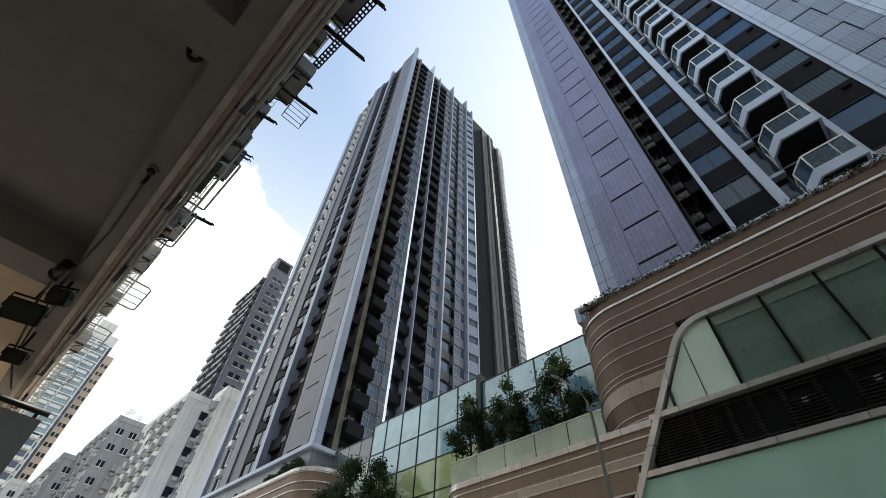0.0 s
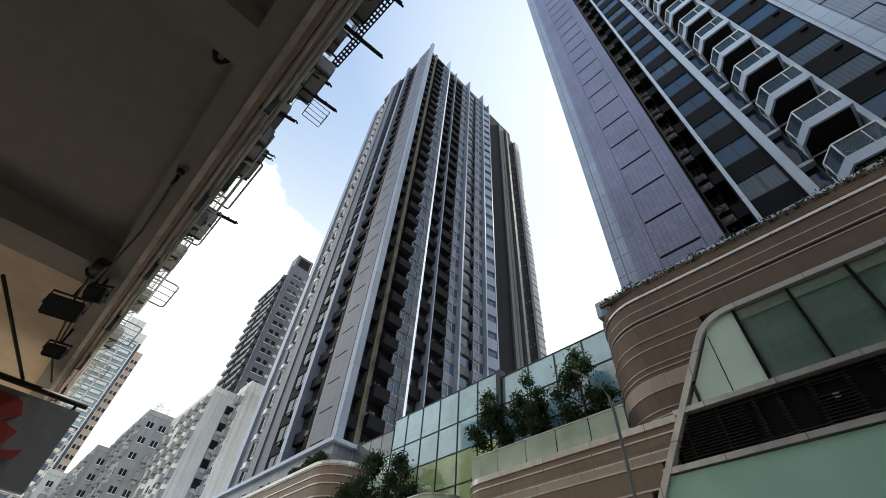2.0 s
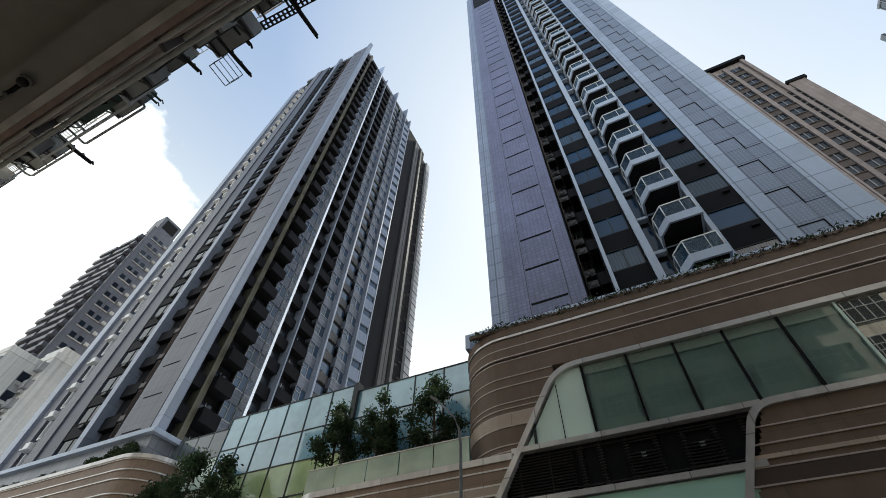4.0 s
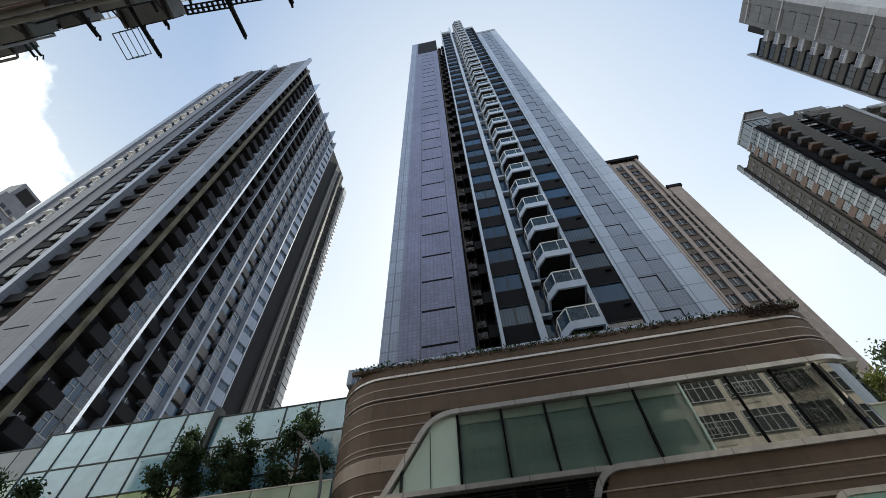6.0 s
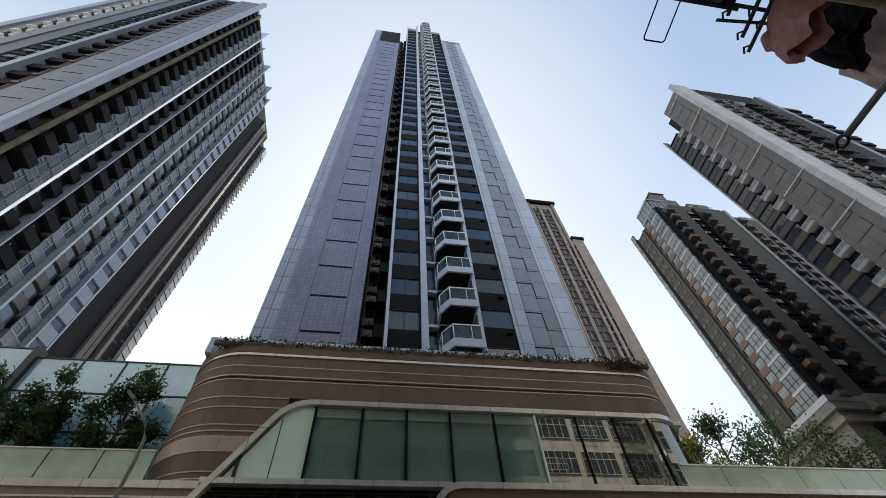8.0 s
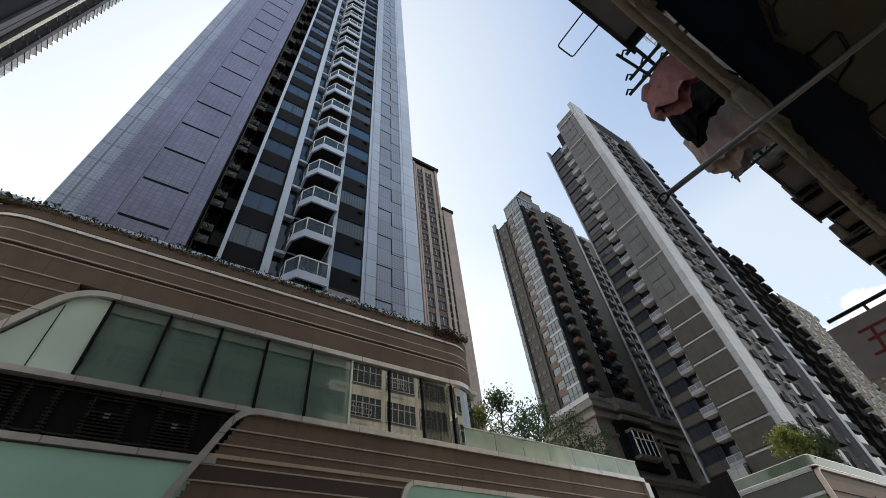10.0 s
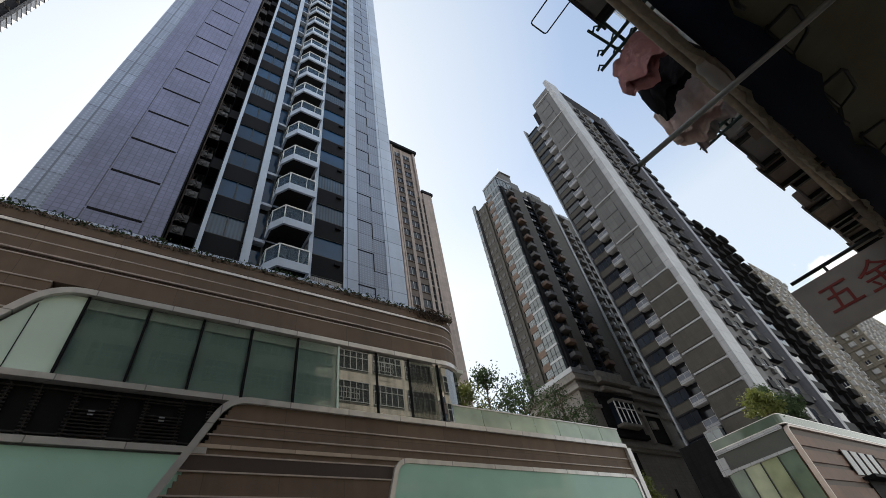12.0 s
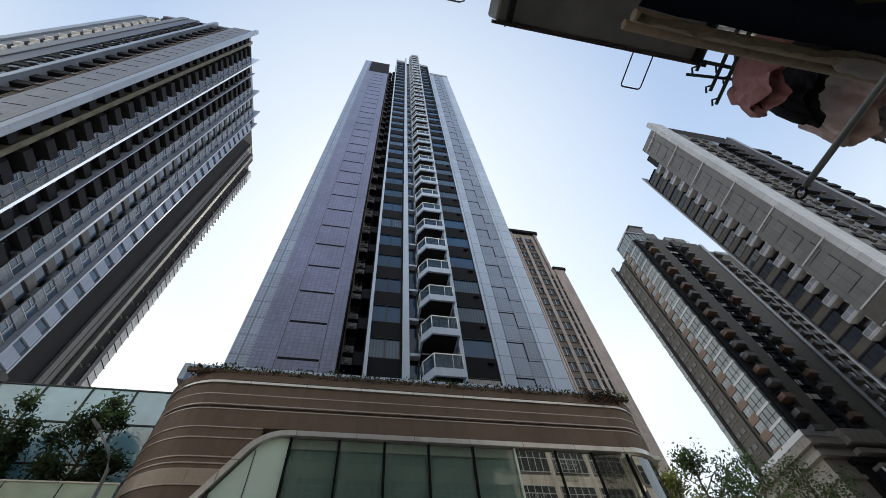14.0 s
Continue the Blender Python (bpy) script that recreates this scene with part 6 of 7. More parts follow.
for k in range(8):
    x, y = -104 - rng.random() * 4, 14 + rng.random() * 4
    h = 2 + rng.random() * 2.5
    add_tube(bm, [(x, y, 41), (x, y, 41 + h)], 0.06, 5)
    for q in range(4):
        add_tube(bm, [(x - 0.9, y - 0.6, 41 + h - q * 0.35), (x + 0.9, y + 0.6, 41 + h - q * 0.35)], 0.04, 4)
part("aerials", bm, ALU_LIGHT, a, "cluster of roof aerials")
walk_up("grey_block", "weathered grey old block beyond the others", -150, -117, 10.0, 16.0, 36.5, GREY_WALL, 9, 7, (11.5, 13.6), rng)
walk_up("white_block", "low white block at the street's end", -175, -140, 6.0, 12.0, 36.0, WHITE_WALL, 9, 6, (7.2, 9.4), rng)

# ---- right end of the street ----
RUSSET = surf("russet_metal_cladding", (0.12, 0.06, 0.036), 0.6, var=0.25, grain=2.5, tile=(2.4, 9.0, 0.012), joint=0.7, streak=0.2, bump=0.06)
MUTED = glazing("muted_green_side_glass", (0.10, 0.135, 0.10), ior=1.5, rnd=0.3)
MUTED_PALE = glazing("pale_muted_side_glass", (0.24, 0.27, 0.17), ior=1.5, rnd=0.2)
box2 = thing("corner_podium", "brown banded podium corner with a glass terrace", "building")
BX = 53.0
ob2 = lambda g=0.0: outline(BX, 92.0, FRONT, 24.0, 0.5, 0.0, g)
LEVELS2 = (0.14, 6.4, 7.5, 8.7, 9.2, 10.3, 10.7, 11.8, 12.2, 13.2, 13.9)
for k, (z0, z1) in enumerate(zip(LEVELS2, LEVELS2[1:])):
    part("cladding_band", boxes((BX + 0.35 + (0.25 if k % 2 else 0.0), 92.0, FRONT + (0.12 if k % 2 else 0.0), 19.0, z0, z1)), RUSSET if k % 2 == 0 else DARK_BROWN, box2)
corner = rounded([(BX + 0.1, 0.14), (BX + 0.1, 14.05), (92.0, 14.05)], 0.9, 8)
part("surround", add_ribbon(bmesh.new(), corner, 0.2, FRONT - 0.14, FRONT + 0.3), TRIM_THIN, box2, "champagne surround with a rounded corner")
part("balustrade_pane", add_prism(bmesh.new(), ob2(0.1), 14.22, 14.3), TRIM, box2, "pale terrace edge")
left_run = [(BX - 0.02, 24.0)] + ob2(0.02)[:11] + [(92.0, FRONT - 0.02)]
inner_run = [(BX + 0.04, 24.0)] + ob2(-0.04)[:11] + [(92.0, FRONT + 0.04)]
bm = bmesh.new()
for p, q, r, t in zip(left_run, left_run[1:], inner_run, inner_run[1:]):
    add_prism(bm, [p, q, t, r], 14.3, 15.2)
part("balustrade_pane", bm, MUTED, box2, "grey-green glass terrace balustrade")
bm = bmesh.new()
for p, q, r, t in zip(left_run, left_run[1:], inner_run, inner_run[1:]):
    add_prism(bm, [p, q, t, r], 15.2, 15.27)
part("handrail", bm, TRIM, box2)
part("fascia", boxes((BX + 0.02, BX + 0.5, 16.9, 24.0, 12.2, 13.9)), DARK_ROOM, box2, "dark grey side fascia")
part("fascia_trim", boxes((BX - 0.08, BX + 0.5, 16.9, 24.0, 11.95, 12.2), (BX - 0.1, BX + 0.4, 16.9, 24.0, 13.85, 14.2), (BX - 0.1, BX + 0.5, 23.4, 24.4, 11.9, 13.5)), STRIP_TILE, box2, "pale trim of the side fascia")
for k in range(4):
    y = 17.0 + k * 1.75
    part("pane", boxes((BX + 0.1, BX + 0.14, y, y + 1.65, 5.0, 11.95)), MUTED_PALE if k in (1, 2) else MUTED, box2, "green side window pane")
    part("mullion", boxes((BX, BX + 0.2, y + 1.65, y + 1.75, 5.0, 11.95)), DARK_METAL, box2)
part("body", boxes((BX + 0.6, 91.0, 19.0, 24.0, 0.14, 14.2)), DARK_ROOM, box2)
part("shop_window", boxes((63.0, 73.0, FRONT - 0.1, FRONT - 0.06, 9.9, 12.4)), GREY_GLASS, box2, "shop window reflecting the street")
# first box is a black sheet for the dark under the canopy, second the canopy
part("shop_canopy", boxes((65.0, 92.0, FRONT - 0.1, FRONT + 0.2, 6.0, 9.6), (64.0, 92.0, FRONT - 1.2, FRONT + 0.2, 9.4, 9.7)), LOUVRE, box2, "black canopy with a black panel for the shade beneath")
for k in range(5):
    part("mullion", boxes((63.0 + k * 2.45, 63.12 + k * 2.45, FRONT - 0.18, FRONT - 0.1, 9.9, 12.4)), DARK_BROWN, box2)
for x, h, r, s in ((55.4, 4.9, 1.7, 51), (58.6, 5.0, 2.0, 52), (62.5, 4.6, 2.0, 53)):
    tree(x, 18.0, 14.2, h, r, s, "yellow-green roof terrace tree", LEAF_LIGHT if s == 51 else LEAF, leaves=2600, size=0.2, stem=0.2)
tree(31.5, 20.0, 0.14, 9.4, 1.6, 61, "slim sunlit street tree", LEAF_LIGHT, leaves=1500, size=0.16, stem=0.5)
end = walk_up("cream_block", "pale old residential block at the street's far end", 175, 240, 20.0, 45.0, 74.0, FAR_WALL, 20, 14, (), rng, west_cols=(22, 25, 28, 31, 34, 37))
pale = walk_up("cream_block", "pale rendered block rising behind the dark tower", 150, 172, 27.0, 40.0, 80.0, FAR_WALL, 20, 5, (), rng, west_cols=(28.6, 30.4, 32.2, 34, 35.8, 37.6, 39.2))


# ---- old building on the camera's side: soffit over the footway, stained facade above ----
SZ = 5.0
old = thing("old_building", "stained cream old building over a covered footway", "building")
part("edge_beam", boxes((-40, 2.45, -0.66, -0.4, SZ, SZ + 0.75)), SOFFIT, old, "painted edge beam")
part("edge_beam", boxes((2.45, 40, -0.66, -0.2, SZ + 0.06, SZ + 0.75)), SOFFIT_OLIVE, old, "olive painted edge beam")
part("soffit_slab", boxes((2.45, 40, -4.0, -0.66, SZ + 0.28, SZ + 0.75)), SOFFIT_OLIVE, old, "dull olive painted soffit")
# the far bays take the copy that has sunlit bounce painted in
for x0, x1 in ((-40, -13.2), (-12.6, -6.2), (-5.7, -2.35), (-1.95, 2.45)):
    part("soffit_slab", boxes((x0, x1, -4.0, -0.66, SZ + 0.28, SZ + 0.75)), SOFFIT_BOUNCE if x1 < -6.1 else SOFFIT, old, "soffit with sunlit bounce in its tan colour" if x1 < -6.1 else "dull painted soffit")
for x, wide in ((-13.2, 0.6), (-6.2, 0.5), (-2.35, 0.4)):
    part("cross_beam", boxes((x, x + wide, -4.0, -0.66, SZ - (0.1 if x < -3 else 0.0), SZ + 0.75)), SOFFIT, old, "painted cross beam")
part("shop_wall", boxes((-40, 40, -4.4, -4.0, 0.0, SZ + 0.75)), OLD_WALL, old)
part("upper_wall", boxes((-40, 40, -4.4, -0.5, SZ + 0.75, 29)), OLD_WALL, old, "stained cream upper wall")
# stepped fascia with pipes along the edge
part("fascia", boxes((-40, 2.45, -0.4, -0.345, SZ - 0.02, SZ + 0.5)), FASCIA, old, "rust-stained fascia board")
part("cornice", boxes((-40, 2.45, -0.345, -0.29, SZ + 0.14, SZ + 0.5)), FASCIA, old, "rust-stained projecting cornice")
part("cornice", boxes((-40, 2.45, -0.29, -0.265, SZ + 0.42, SZ + 0.6)), OLD_WALL, old, "cream cornice lip")
part("fascia_lip", boxes((-40, 2.45, -0.44, -0.385, SZ - 0.06, SZ - 0.02)), OLD_WALL, old)
part("ledge", boxes((-40, 2.45, -0.5, -0.3, SZ + 0.75, SZ + 0.95)), OLD_WALL, old)
part("ledge", boxes((2.45, 40, -0.5, -0.12, SZ + 0.75, SZ + 0.95)), OLD_WALL, old)
for y, z, r in ((-0.315, SZ + 0.09, 0.02), (-0.26, SZ + 0.36, 0.022), (-0.22, SZ + 0.7, 0.025)):
    part("conduit", add_tube(bmesh.new(), [(-40, y, z), (-12, y, z + 0.02), (-5, y, z), (2.4, y, z + 0.01)], r, 7), OLD_WALL, old)
me = mesh_of("pipe_clip", boxes((0, 0.04, -0.36, -0.24, SZ + 0.08, SZ + 0.7)), PIPE)
for k in range(14):
    put("pipe_clip", me, old, T((-17.0 + k * 1.6, 0, 0)))
# windows, air conditioners and drying racks of the upper floors
WINC = surf("dusty_window", (0.03, 0.032, 0.034), 0.25, var=0.5)
bm = boxes((0, 3.1, -0.06, 0.06, 0, 1.95, 0))
for k in range(6):
    add_box(bm, k * 0.61, k * 0.61 + 0.05, 0.04, 0.12, 0, 1.95, 1)
for z in (0, 1.25, 1.9):
    add_box(bm, 0, 3.1, 0.04, 0.12, z, z + 0.05, 1)
win = composite(bm, (WINC, ALU_LIGHT), ("pane", "window_frame"))
bm = bmesh.new()
for k in range(9):
    add_box(bm, k * 0.24, k * 0.24 + 0.025, 0.4, 0.425, 0, 1.0)
for z in (0, 0.5, 0.98):
    add_box(bm, 0, 1.95, 0.4, 0.43, z, z + 0.03)
    add_box(bm, 0, 0.03, 0, 0.4, z, z + 0.03)
    add_box(bm, 1.92, 1.95, 0, 0.4, z, z + 0.03)
cage = mesh_of("window_grille", bm, ALU_LIGHT)
rng = random.Random(3)
for fl in range(7):
    for k in range(22):
        x = -39 + k * 3.55
        put("window", win, old, T((x, -0.5, 7.2 + fl * 3.1)), "white-framed old window")
        if rng.random() < 0.65:
            put("window_grille", cage, old, T((x, -0.46, 7.3 + fl * 3.1)), "white window grille")
part("string_course", boxes((-40, 40, -0.5, -0.36, 9.3, 9.45), (-40, 40, -0.5, -0.36, 12.4, 12.55), (-40, 40, -0.5, -0.36, 15.5, 15.65), (-40, 40, -0.5, -0.36, 18.6, 18.75)), OLD_WALL, old)


def ac_unit(x, z, w=0.62, out=0.5, y=-0.5):
    th = thing("air_conditioner", "grey window air conditioner on a steel bracket", "air conditioner", "wall air conditioners", T((x, y, z)))
    out = max(0.25, out - (0.2 if x < 1 else 0.0))
    part("case", boxes((0, w, 0.0, out, 0, 0.42)), AC_CASE, th)
    bm = bmesh.new()
    for k in range(7):
        add_box(bm, 0.04, w - 0.04, out, out + 0.015, 0.05 + k * 0.05, 0.07 + k * 0.05)
    part("grille", bm, BLACK, th)
    for u in (0.05, w - 0.08):
        bm = boxes((u, u + 0.03, 0, out, -0.04, 0))
        add_tube(bm, [(u + 0.015, 0, -0.4), (u + 0.015, out - 0.05, -0.03)], 0.014, 5)
        part("bracket", bm, PIPE, th)
    return th


def rack(x, z, w, out, bars, y=-0.5, r=0.014, mat=GALV):
    """A drying rack: a rounded outer loop with bars across, level, fixed to the wall."""
    th = thing("drying_rack", "galvanised wall drying rack with thin bars", "drying rack", "wall drying racks", T((x, y, z)))
    c = 0.09 if bars else 0.04
    add = [(0, 0, 0), (0, out - c, 0), (c * 0.3, out - c * 0.3, 0), (c, out, 0), (w - c, out, 0), (w - c * 0.3, out - c * 0.3, 0), (w, out - c, 0), (w, 0, 0)]
    part("loop", add_tube(bmesh.new(), add, r, 6), mat, th)
    for k in range(bars):
        part("bar", add_tube(bmesh.new(), [(w * (k + 1) / (bars + 1), 0, 0), (w * (k + 1) / (bars + 1), out, 0)], r * 0.6, 5), mat, th)
    return th


def arm(x, z, out, y=-0.5, tilt=0.15, mat=BLACK):
    th = thing("pole_bracket", "dark iron clothes-pole bracket on the wall", "bracket", "pole brackets", T((x, y, z)))
    part("arm", add_tube(bmesh.new(), [(0, 0, 0), (0.02, out * 0.5, tilt * 0.4), (0.05, out, tilt)], [0.045, 0.04, 0.035] if mat is BLACK else [0.026, 0.024, 0.02], 6), mat, th)
    for k in range(3):
        f = 0.55 + k * 0.2
        part("hook", add_tube(bmesh.new(), [(0.03, out * f, tilt * f), (0.03, out * f + 0.03, tilt * f + 0.07), (0.03, out * f + 0.08, tilt * f + 0.02)], 0.02 if mat is BLACK else 0.012, 5), mat, th)
    return th


for x, z, w, out in ((-4.6, 9.0, 0.78, 0.78), (-7.0, 9.0, 0.7, 0.77), (-9.45, 9.0, 0.75, 0.77), (-11.1, 9.0, 0.7, 0.7), (-2.9, 9.3, 0.75, 0.7), (-5.7, 9.2, 0.5, 0.6), (-13.6, 9.0, 0.7, 0.66), (-16.2, 9.0, 0.7, 0.7), (-1.2, 9.4, 0.7, 0.7)):
    ac_unit(x, z, w, out)
for x, z, w, out, bars in ((-8.0, 9.0, 1.64, 0.63, 0), (-9.65, 9.0, 1.4, 0.62, 4), (-12.75, 9.0, 1.26, 0.9, 3), (-15.6, 9.0, 1.38, 0.85, 3), (-18.6, 9.0, 1.3, 0.85, 3)):
    rack(x, z, w, out, bars, r=0.02)
for x, z, out in ((-3.0, 9.0, 1.02), (-4.38, 9.0, 1.02), (-4.05, 9.0, 0.66), (-5.12, 9.0, 0.6), (-2.15, 9.0, 0.74), (-8.35, 9.0, 0.96), (-0.9, 9.6, 0.8), (-0.6, 9.6, 0.74), (0.05, 9.6, 0.86), (0.4, 9.6, 0.78)):
    arm(x, z, out, tilt=0.05)
for x, z in ((-6.1, 9.0), (-6.28, 9.1)):
    arm(x, z, 0.68, tilt=0.03, mat=GREEN_PAINT)
# wire basket hung from an arm
th = thing("wire_basket", "pale green wire basket hung outside a window", "basket", m=T((-4.72, 0.1, 8.85)))
for z in (0.0, 0.16):
    part("ring", add_tube(bmesh.new(), [(0, 0, z), (0.3, 0, z), (0.3, 0.36, z), (0, 0.36, z), (0, 0, z)], 0.008, 5), GREEN_PAINT, th)
for k in range(4):
    part("wire", add_tube(bmesh.new(), [(0.1 * k, 0, 0.16), (0.1 * k, 0, 0), (0.1 * k, 0.36, 0), (0.1 * k, 0.36, 0.16)], 0.006, 5), GREEN_PAINT, th)
part("hook", add_tube(bmesh.new(), [(0.15, 0, 0.16), (0.15, -0.3, 0.3), (0.15, -0.6, 0.3)], 0.01, 5), GREEN_PAINT, th)
# more of the same clutter, floor by floor
rng = random.Random(23)
for k in range(12):
    x, z = -8.6 + k * 0.86 + rng.uniform(-0.3, 0.3), rng.choice((7.4, 8.1, 10.4, 11.2))
    kind = k % 4
    if kind == 0:
        ac_unit(x, z, rng.uniform(0.4, 0.62), rng.uniform(0.5, 0.66))
    elif kind == 1:
        part("conduit", add_tube(bmesh.new(), [(x, -0.46, z - 1.2), (x + 0.1, -0.36, z), (x + rng.uniform(-0.6, 0.6), -0.3, z + 0.3)], 0.018, 5), PIPE, old)
    elif kind == 2:
        rack(x, z, rng.uniform(0.5, 0.8), rng.uniform(0.36, 0.46), rng.choice((3, 4, 5)), r=0.011)
    else:
        th = thing("wall_shelf", "weathered steel shelf bracketed to the upper wall", "shelf", "wall shelves", T((x, -0.5, z)))
        part("board", boxes((0, 0.9, 0, rng.uniform(0.36, 0.5), 0, 0.03)), rng.choice((AC_CASE, WEATHERED_BOARD, GREEN_PAINT)), th)
        for u in (0.1, 0.75):
            part("bracket", add_tube(bmesh.new(), [(u, 0, -0.35), (u, 0.36, -0.02)], 0.016, 5), PIPE, th)
rng = random.Random(41)
for k in range(9):
    x = -7.4 + k * 0.88 + rng.uniform(-0.25, 0.25)
    ac_unit(x, rng.uniform(7.0, 8.6), rng.uniform(0.3, 0.6), rng.uniform(0.42, 0.6))
    ob = part("cable", add_tube(bmesh.new(), [(x, -0.44, 6.0), (x + 0.15, -0.3, 6.8), (x + 0.05, -0.2, 7.4), (x + 0.5, -0.25, 8.2), (x + 0.4, -0.4, 9.0)], 0.012, 5), BLACK, old)
for x in (-12.4, -9.6, -6.1, -3.0):
    part("downpipe", add_tube(bmesh.new(), [(x, -0.42, 5.95), (x, -0.42, 9.0), (x + 0.05, -0.42, 28.0)], 0.05, 8), OLD_WALL, old)
# slotted steel rails fixed flat along the wall's clutter
for x0, n in ((-3.62, 8), (-2.95, 11)):
    bm = bmesh.new()
    for k in range(n):
        add_box(bm, k * 0.08, k * 0.08 + 0.03, 0.0, 0.13, 0, 0.03)
    for y in (0.0, 0.055, 0.11):
        add_box(bm, 0.0, n * 0.08, y, y + 0.022, -0.002, 0.032)
    ob = part("slotted_rail", bm, BLACK, None, m=T((x0, -0.04, 9.0)) @ RZ(3))
    tagged(ob, "black slotted steel rail fixed along the wall", "rail")
    for u in (0.1, n * 0.08 - 0.1):
        part("bracket", boxes((u, u + 0.03, -0.5, 0.0, 0.0, 0.03)), BLACK, ob)

# fittings under the soffit
th = thing("ceiling_camera", "small dome camera under the soffit edge", "camera", m=T((-3.69, -0.57, SZ)))
bm = bmesh.new()
bmesh.ops.create_uvsphere(bm, u_segments=14, v_segments=8, radius=0.04)
part("dome", bm, BLACK, th, "", T((0, 0, -0.04)))
part("mount", add_tube(bmesh.new(), [(0, 0, 0.0), (0, 0, -0.03)], 0.05, 12), SOFFIT, th)
part("bracket", add_tube(bmesh.new(), [(-0.05, 0, -0.02), (-0.16, 0, -0.02), (-0.16, 0, -0.1)], 0.018, 6), BLACK, th)
part("cable", add_tube(bmesh.new(), [(-0.16, 0, -0.03), (-0.6, 0.0, -0.02), (-1.1, 0, -0.03), (-2.3, -0.1, -0.12), (-4.2, -0.1, -0.15)], 0.012, 5), BLACK, th)
th = thing("cable_coil", "black coil of cable hung in the soffit recess", "cable", m=T((-2.42, -0.8, SZ + 0.2)))
for k in range(3):
    r = 0.12 - 0.022 * k
    part("loop", add_tube(bmesh.new(), [(r * math.cos(a), 0.6 * r * math.sin(a), -0.03 * k + 0.05 * math.sin(a + k)) for a in [i * 0.42 for i in range(16)]], 0.014, 5), BLACK, th)


def floodlight(x, y, z, w, h, yaw, tilt):
    th = thing("floodlight", "black floodlight on a bracket under the soffit", "floodlight", "soffit floodlights", T((x, y, z)) @ RZ(yaw))
    bm = boxes((-w / 2, w / 2, -0.05, 0.05, -h / 2, h / 2))
    bmesh.ops.bevel(bm, geom=bm.edges[:], offset=0.015, segments=2, affect="EDGES")
    tl = Matrix.Rotation(radians(tilt), 4, "X")
    part("body", bm, BLACK, th, "", tl)
    bm = bmesh.new()
    for k in range(7):
        add_box(bm, -w / 2 + 0.03 + k * w / 8, -w / 2 + 0.045 + k * w / 8, 0.05, 0.11, -h / 2 + 0.03, h / 2 - 0.03)
    part("cooling_fins", bm, BLACK, th, "", tl)
    part("lens", boxes((-w / 2 + 0.025, w / 2 - 0.025, -0.058, -0.05, -h / 2 + 0.025, h / 2 - 0.025)), surf("floodlight_lens", (0.05, 0.055, 0.05), 0.15), th, "", tl)
    part("yoke", add_tube(bmesh.new(), [(-w / 2 - 0.02, 0, 0), (-w / 2 - 0.02, 0, h * 0.75), (w / 2 + 0.02, 0, h * 0.75), (w / 2 + 0.02, 0, 0)], 0.014, 6), BLACK, th)
    part("stem", add_tube(bmesh.new(), [(0, 0, h * 0.75), (0, 0, SZ + 0.28 - z)], 0.018, 6), BLACK, th)
    return th


floodlight(-6.5, -0.8, 4.66, 0.40, 0.26, 75, 30)
floodlight(-7.6, -0.63, 4.62, 0.24, 0.18, 75, 25)
floodlight(-6.05, -0.6, 4.75, 0.22, 0.2, 60, 25)
th = thing("wall_camera", "black bullet cameras clamped to the edge beam", "camera", m=T((-5.68, -0.66, 4.92)))
part("body", add_tube(bmesh.new(), [(-0.12, -0.1, -0.08), (0.14, -0.06, -0.05)], 0.06, 10), BLACK, th)
part("lens_hood", add_tube(bmesh.new(), [(-0.14, -0.12, -0.09), (-0.12, -0.1, -0.08)], 0.075, 10), BLACK, th)
part("arm", add_tube(bmesh.new(), [(0, -0.08, -0.02), (0, 0.0, 0.06)], 0.025, 6), BLACK, th)
part("cable", add_tube(bmesh.new(), [(-0.1, -0.1, -0.02), (-0.7, -0.1, -0.15), (-1.2, -0.05, -0.2), (-2.0, -0.02, -0.22), (-3.2, 0.2, -0.2)], 0.014, 5), BLACK, th)
# projecting sign at the left end, hung from an iron arm
th = thing("hanging_sign", "dark grey hanging sign with faded red shapes", "sign", m=T((-9.2, 0, 0.13)))
part("arm", add_tube(bmesh.new(), [(0, -1.6, 4.55), (0, 0.18, 4.55)], 0.05, 8), BLACK, th)
part("stay", add_tube(bmesh.new(), [(0.0, -0.80, 4.6), (2.17, -1.6, 4.87)], 0.025, 6), BLACK, th)
part("board", boxes((-0.05, 0.05, -1.9, 0.14, 3.2, 4.42)), SIGN_GREY, th)
part("hanger", boxes((-0.02, 0.02, 0.0, 0.05, 4.42, 4.56), (-0.02, 0.02, -1.2, -1.15, 4.42, 4.56)), BLACK, th)
bm = bmesh.new()
for run in (
    [(-1.1, 4.0), (-0.66, 3.98), (-0.5, 4.12), (-0.6, 4.3), (-0.9, 4.36), (-1.1, 4.26)],
    [(-1.3, 3.6), (-0.62, 3.62), (-0.46, 3.72), (-0.4, 3.9), (-0.6, 3.96), (-1.3, 3.94)],
    [(-1.2, 3.3), (-0.72, 3.4), (-0.24, 3.56), (-0.2, 3.7), (-0.52, 3.6), (-1.2, 3.56)],
):
    add_prism(bm, run, 0, 0.012)
bm.transform(T((0.05, 0, 0)) @ Matrix(((0, 0, 1, 0), (1, 0, 0, 0), (0, 1, 0, 0), (0, 0, 0, 1))))
part("painted_shape", bm, RED, th, "faded red painted patches")

# ---- right part: canvas strip, wall boxes, poles and washing ----
th = thing("canvas_awning", "rolled navy canvas hung under the edge beam", "awning", m=T((0, 0, 0)))
bm = bmesh.new()
cols = 60
gridv = []
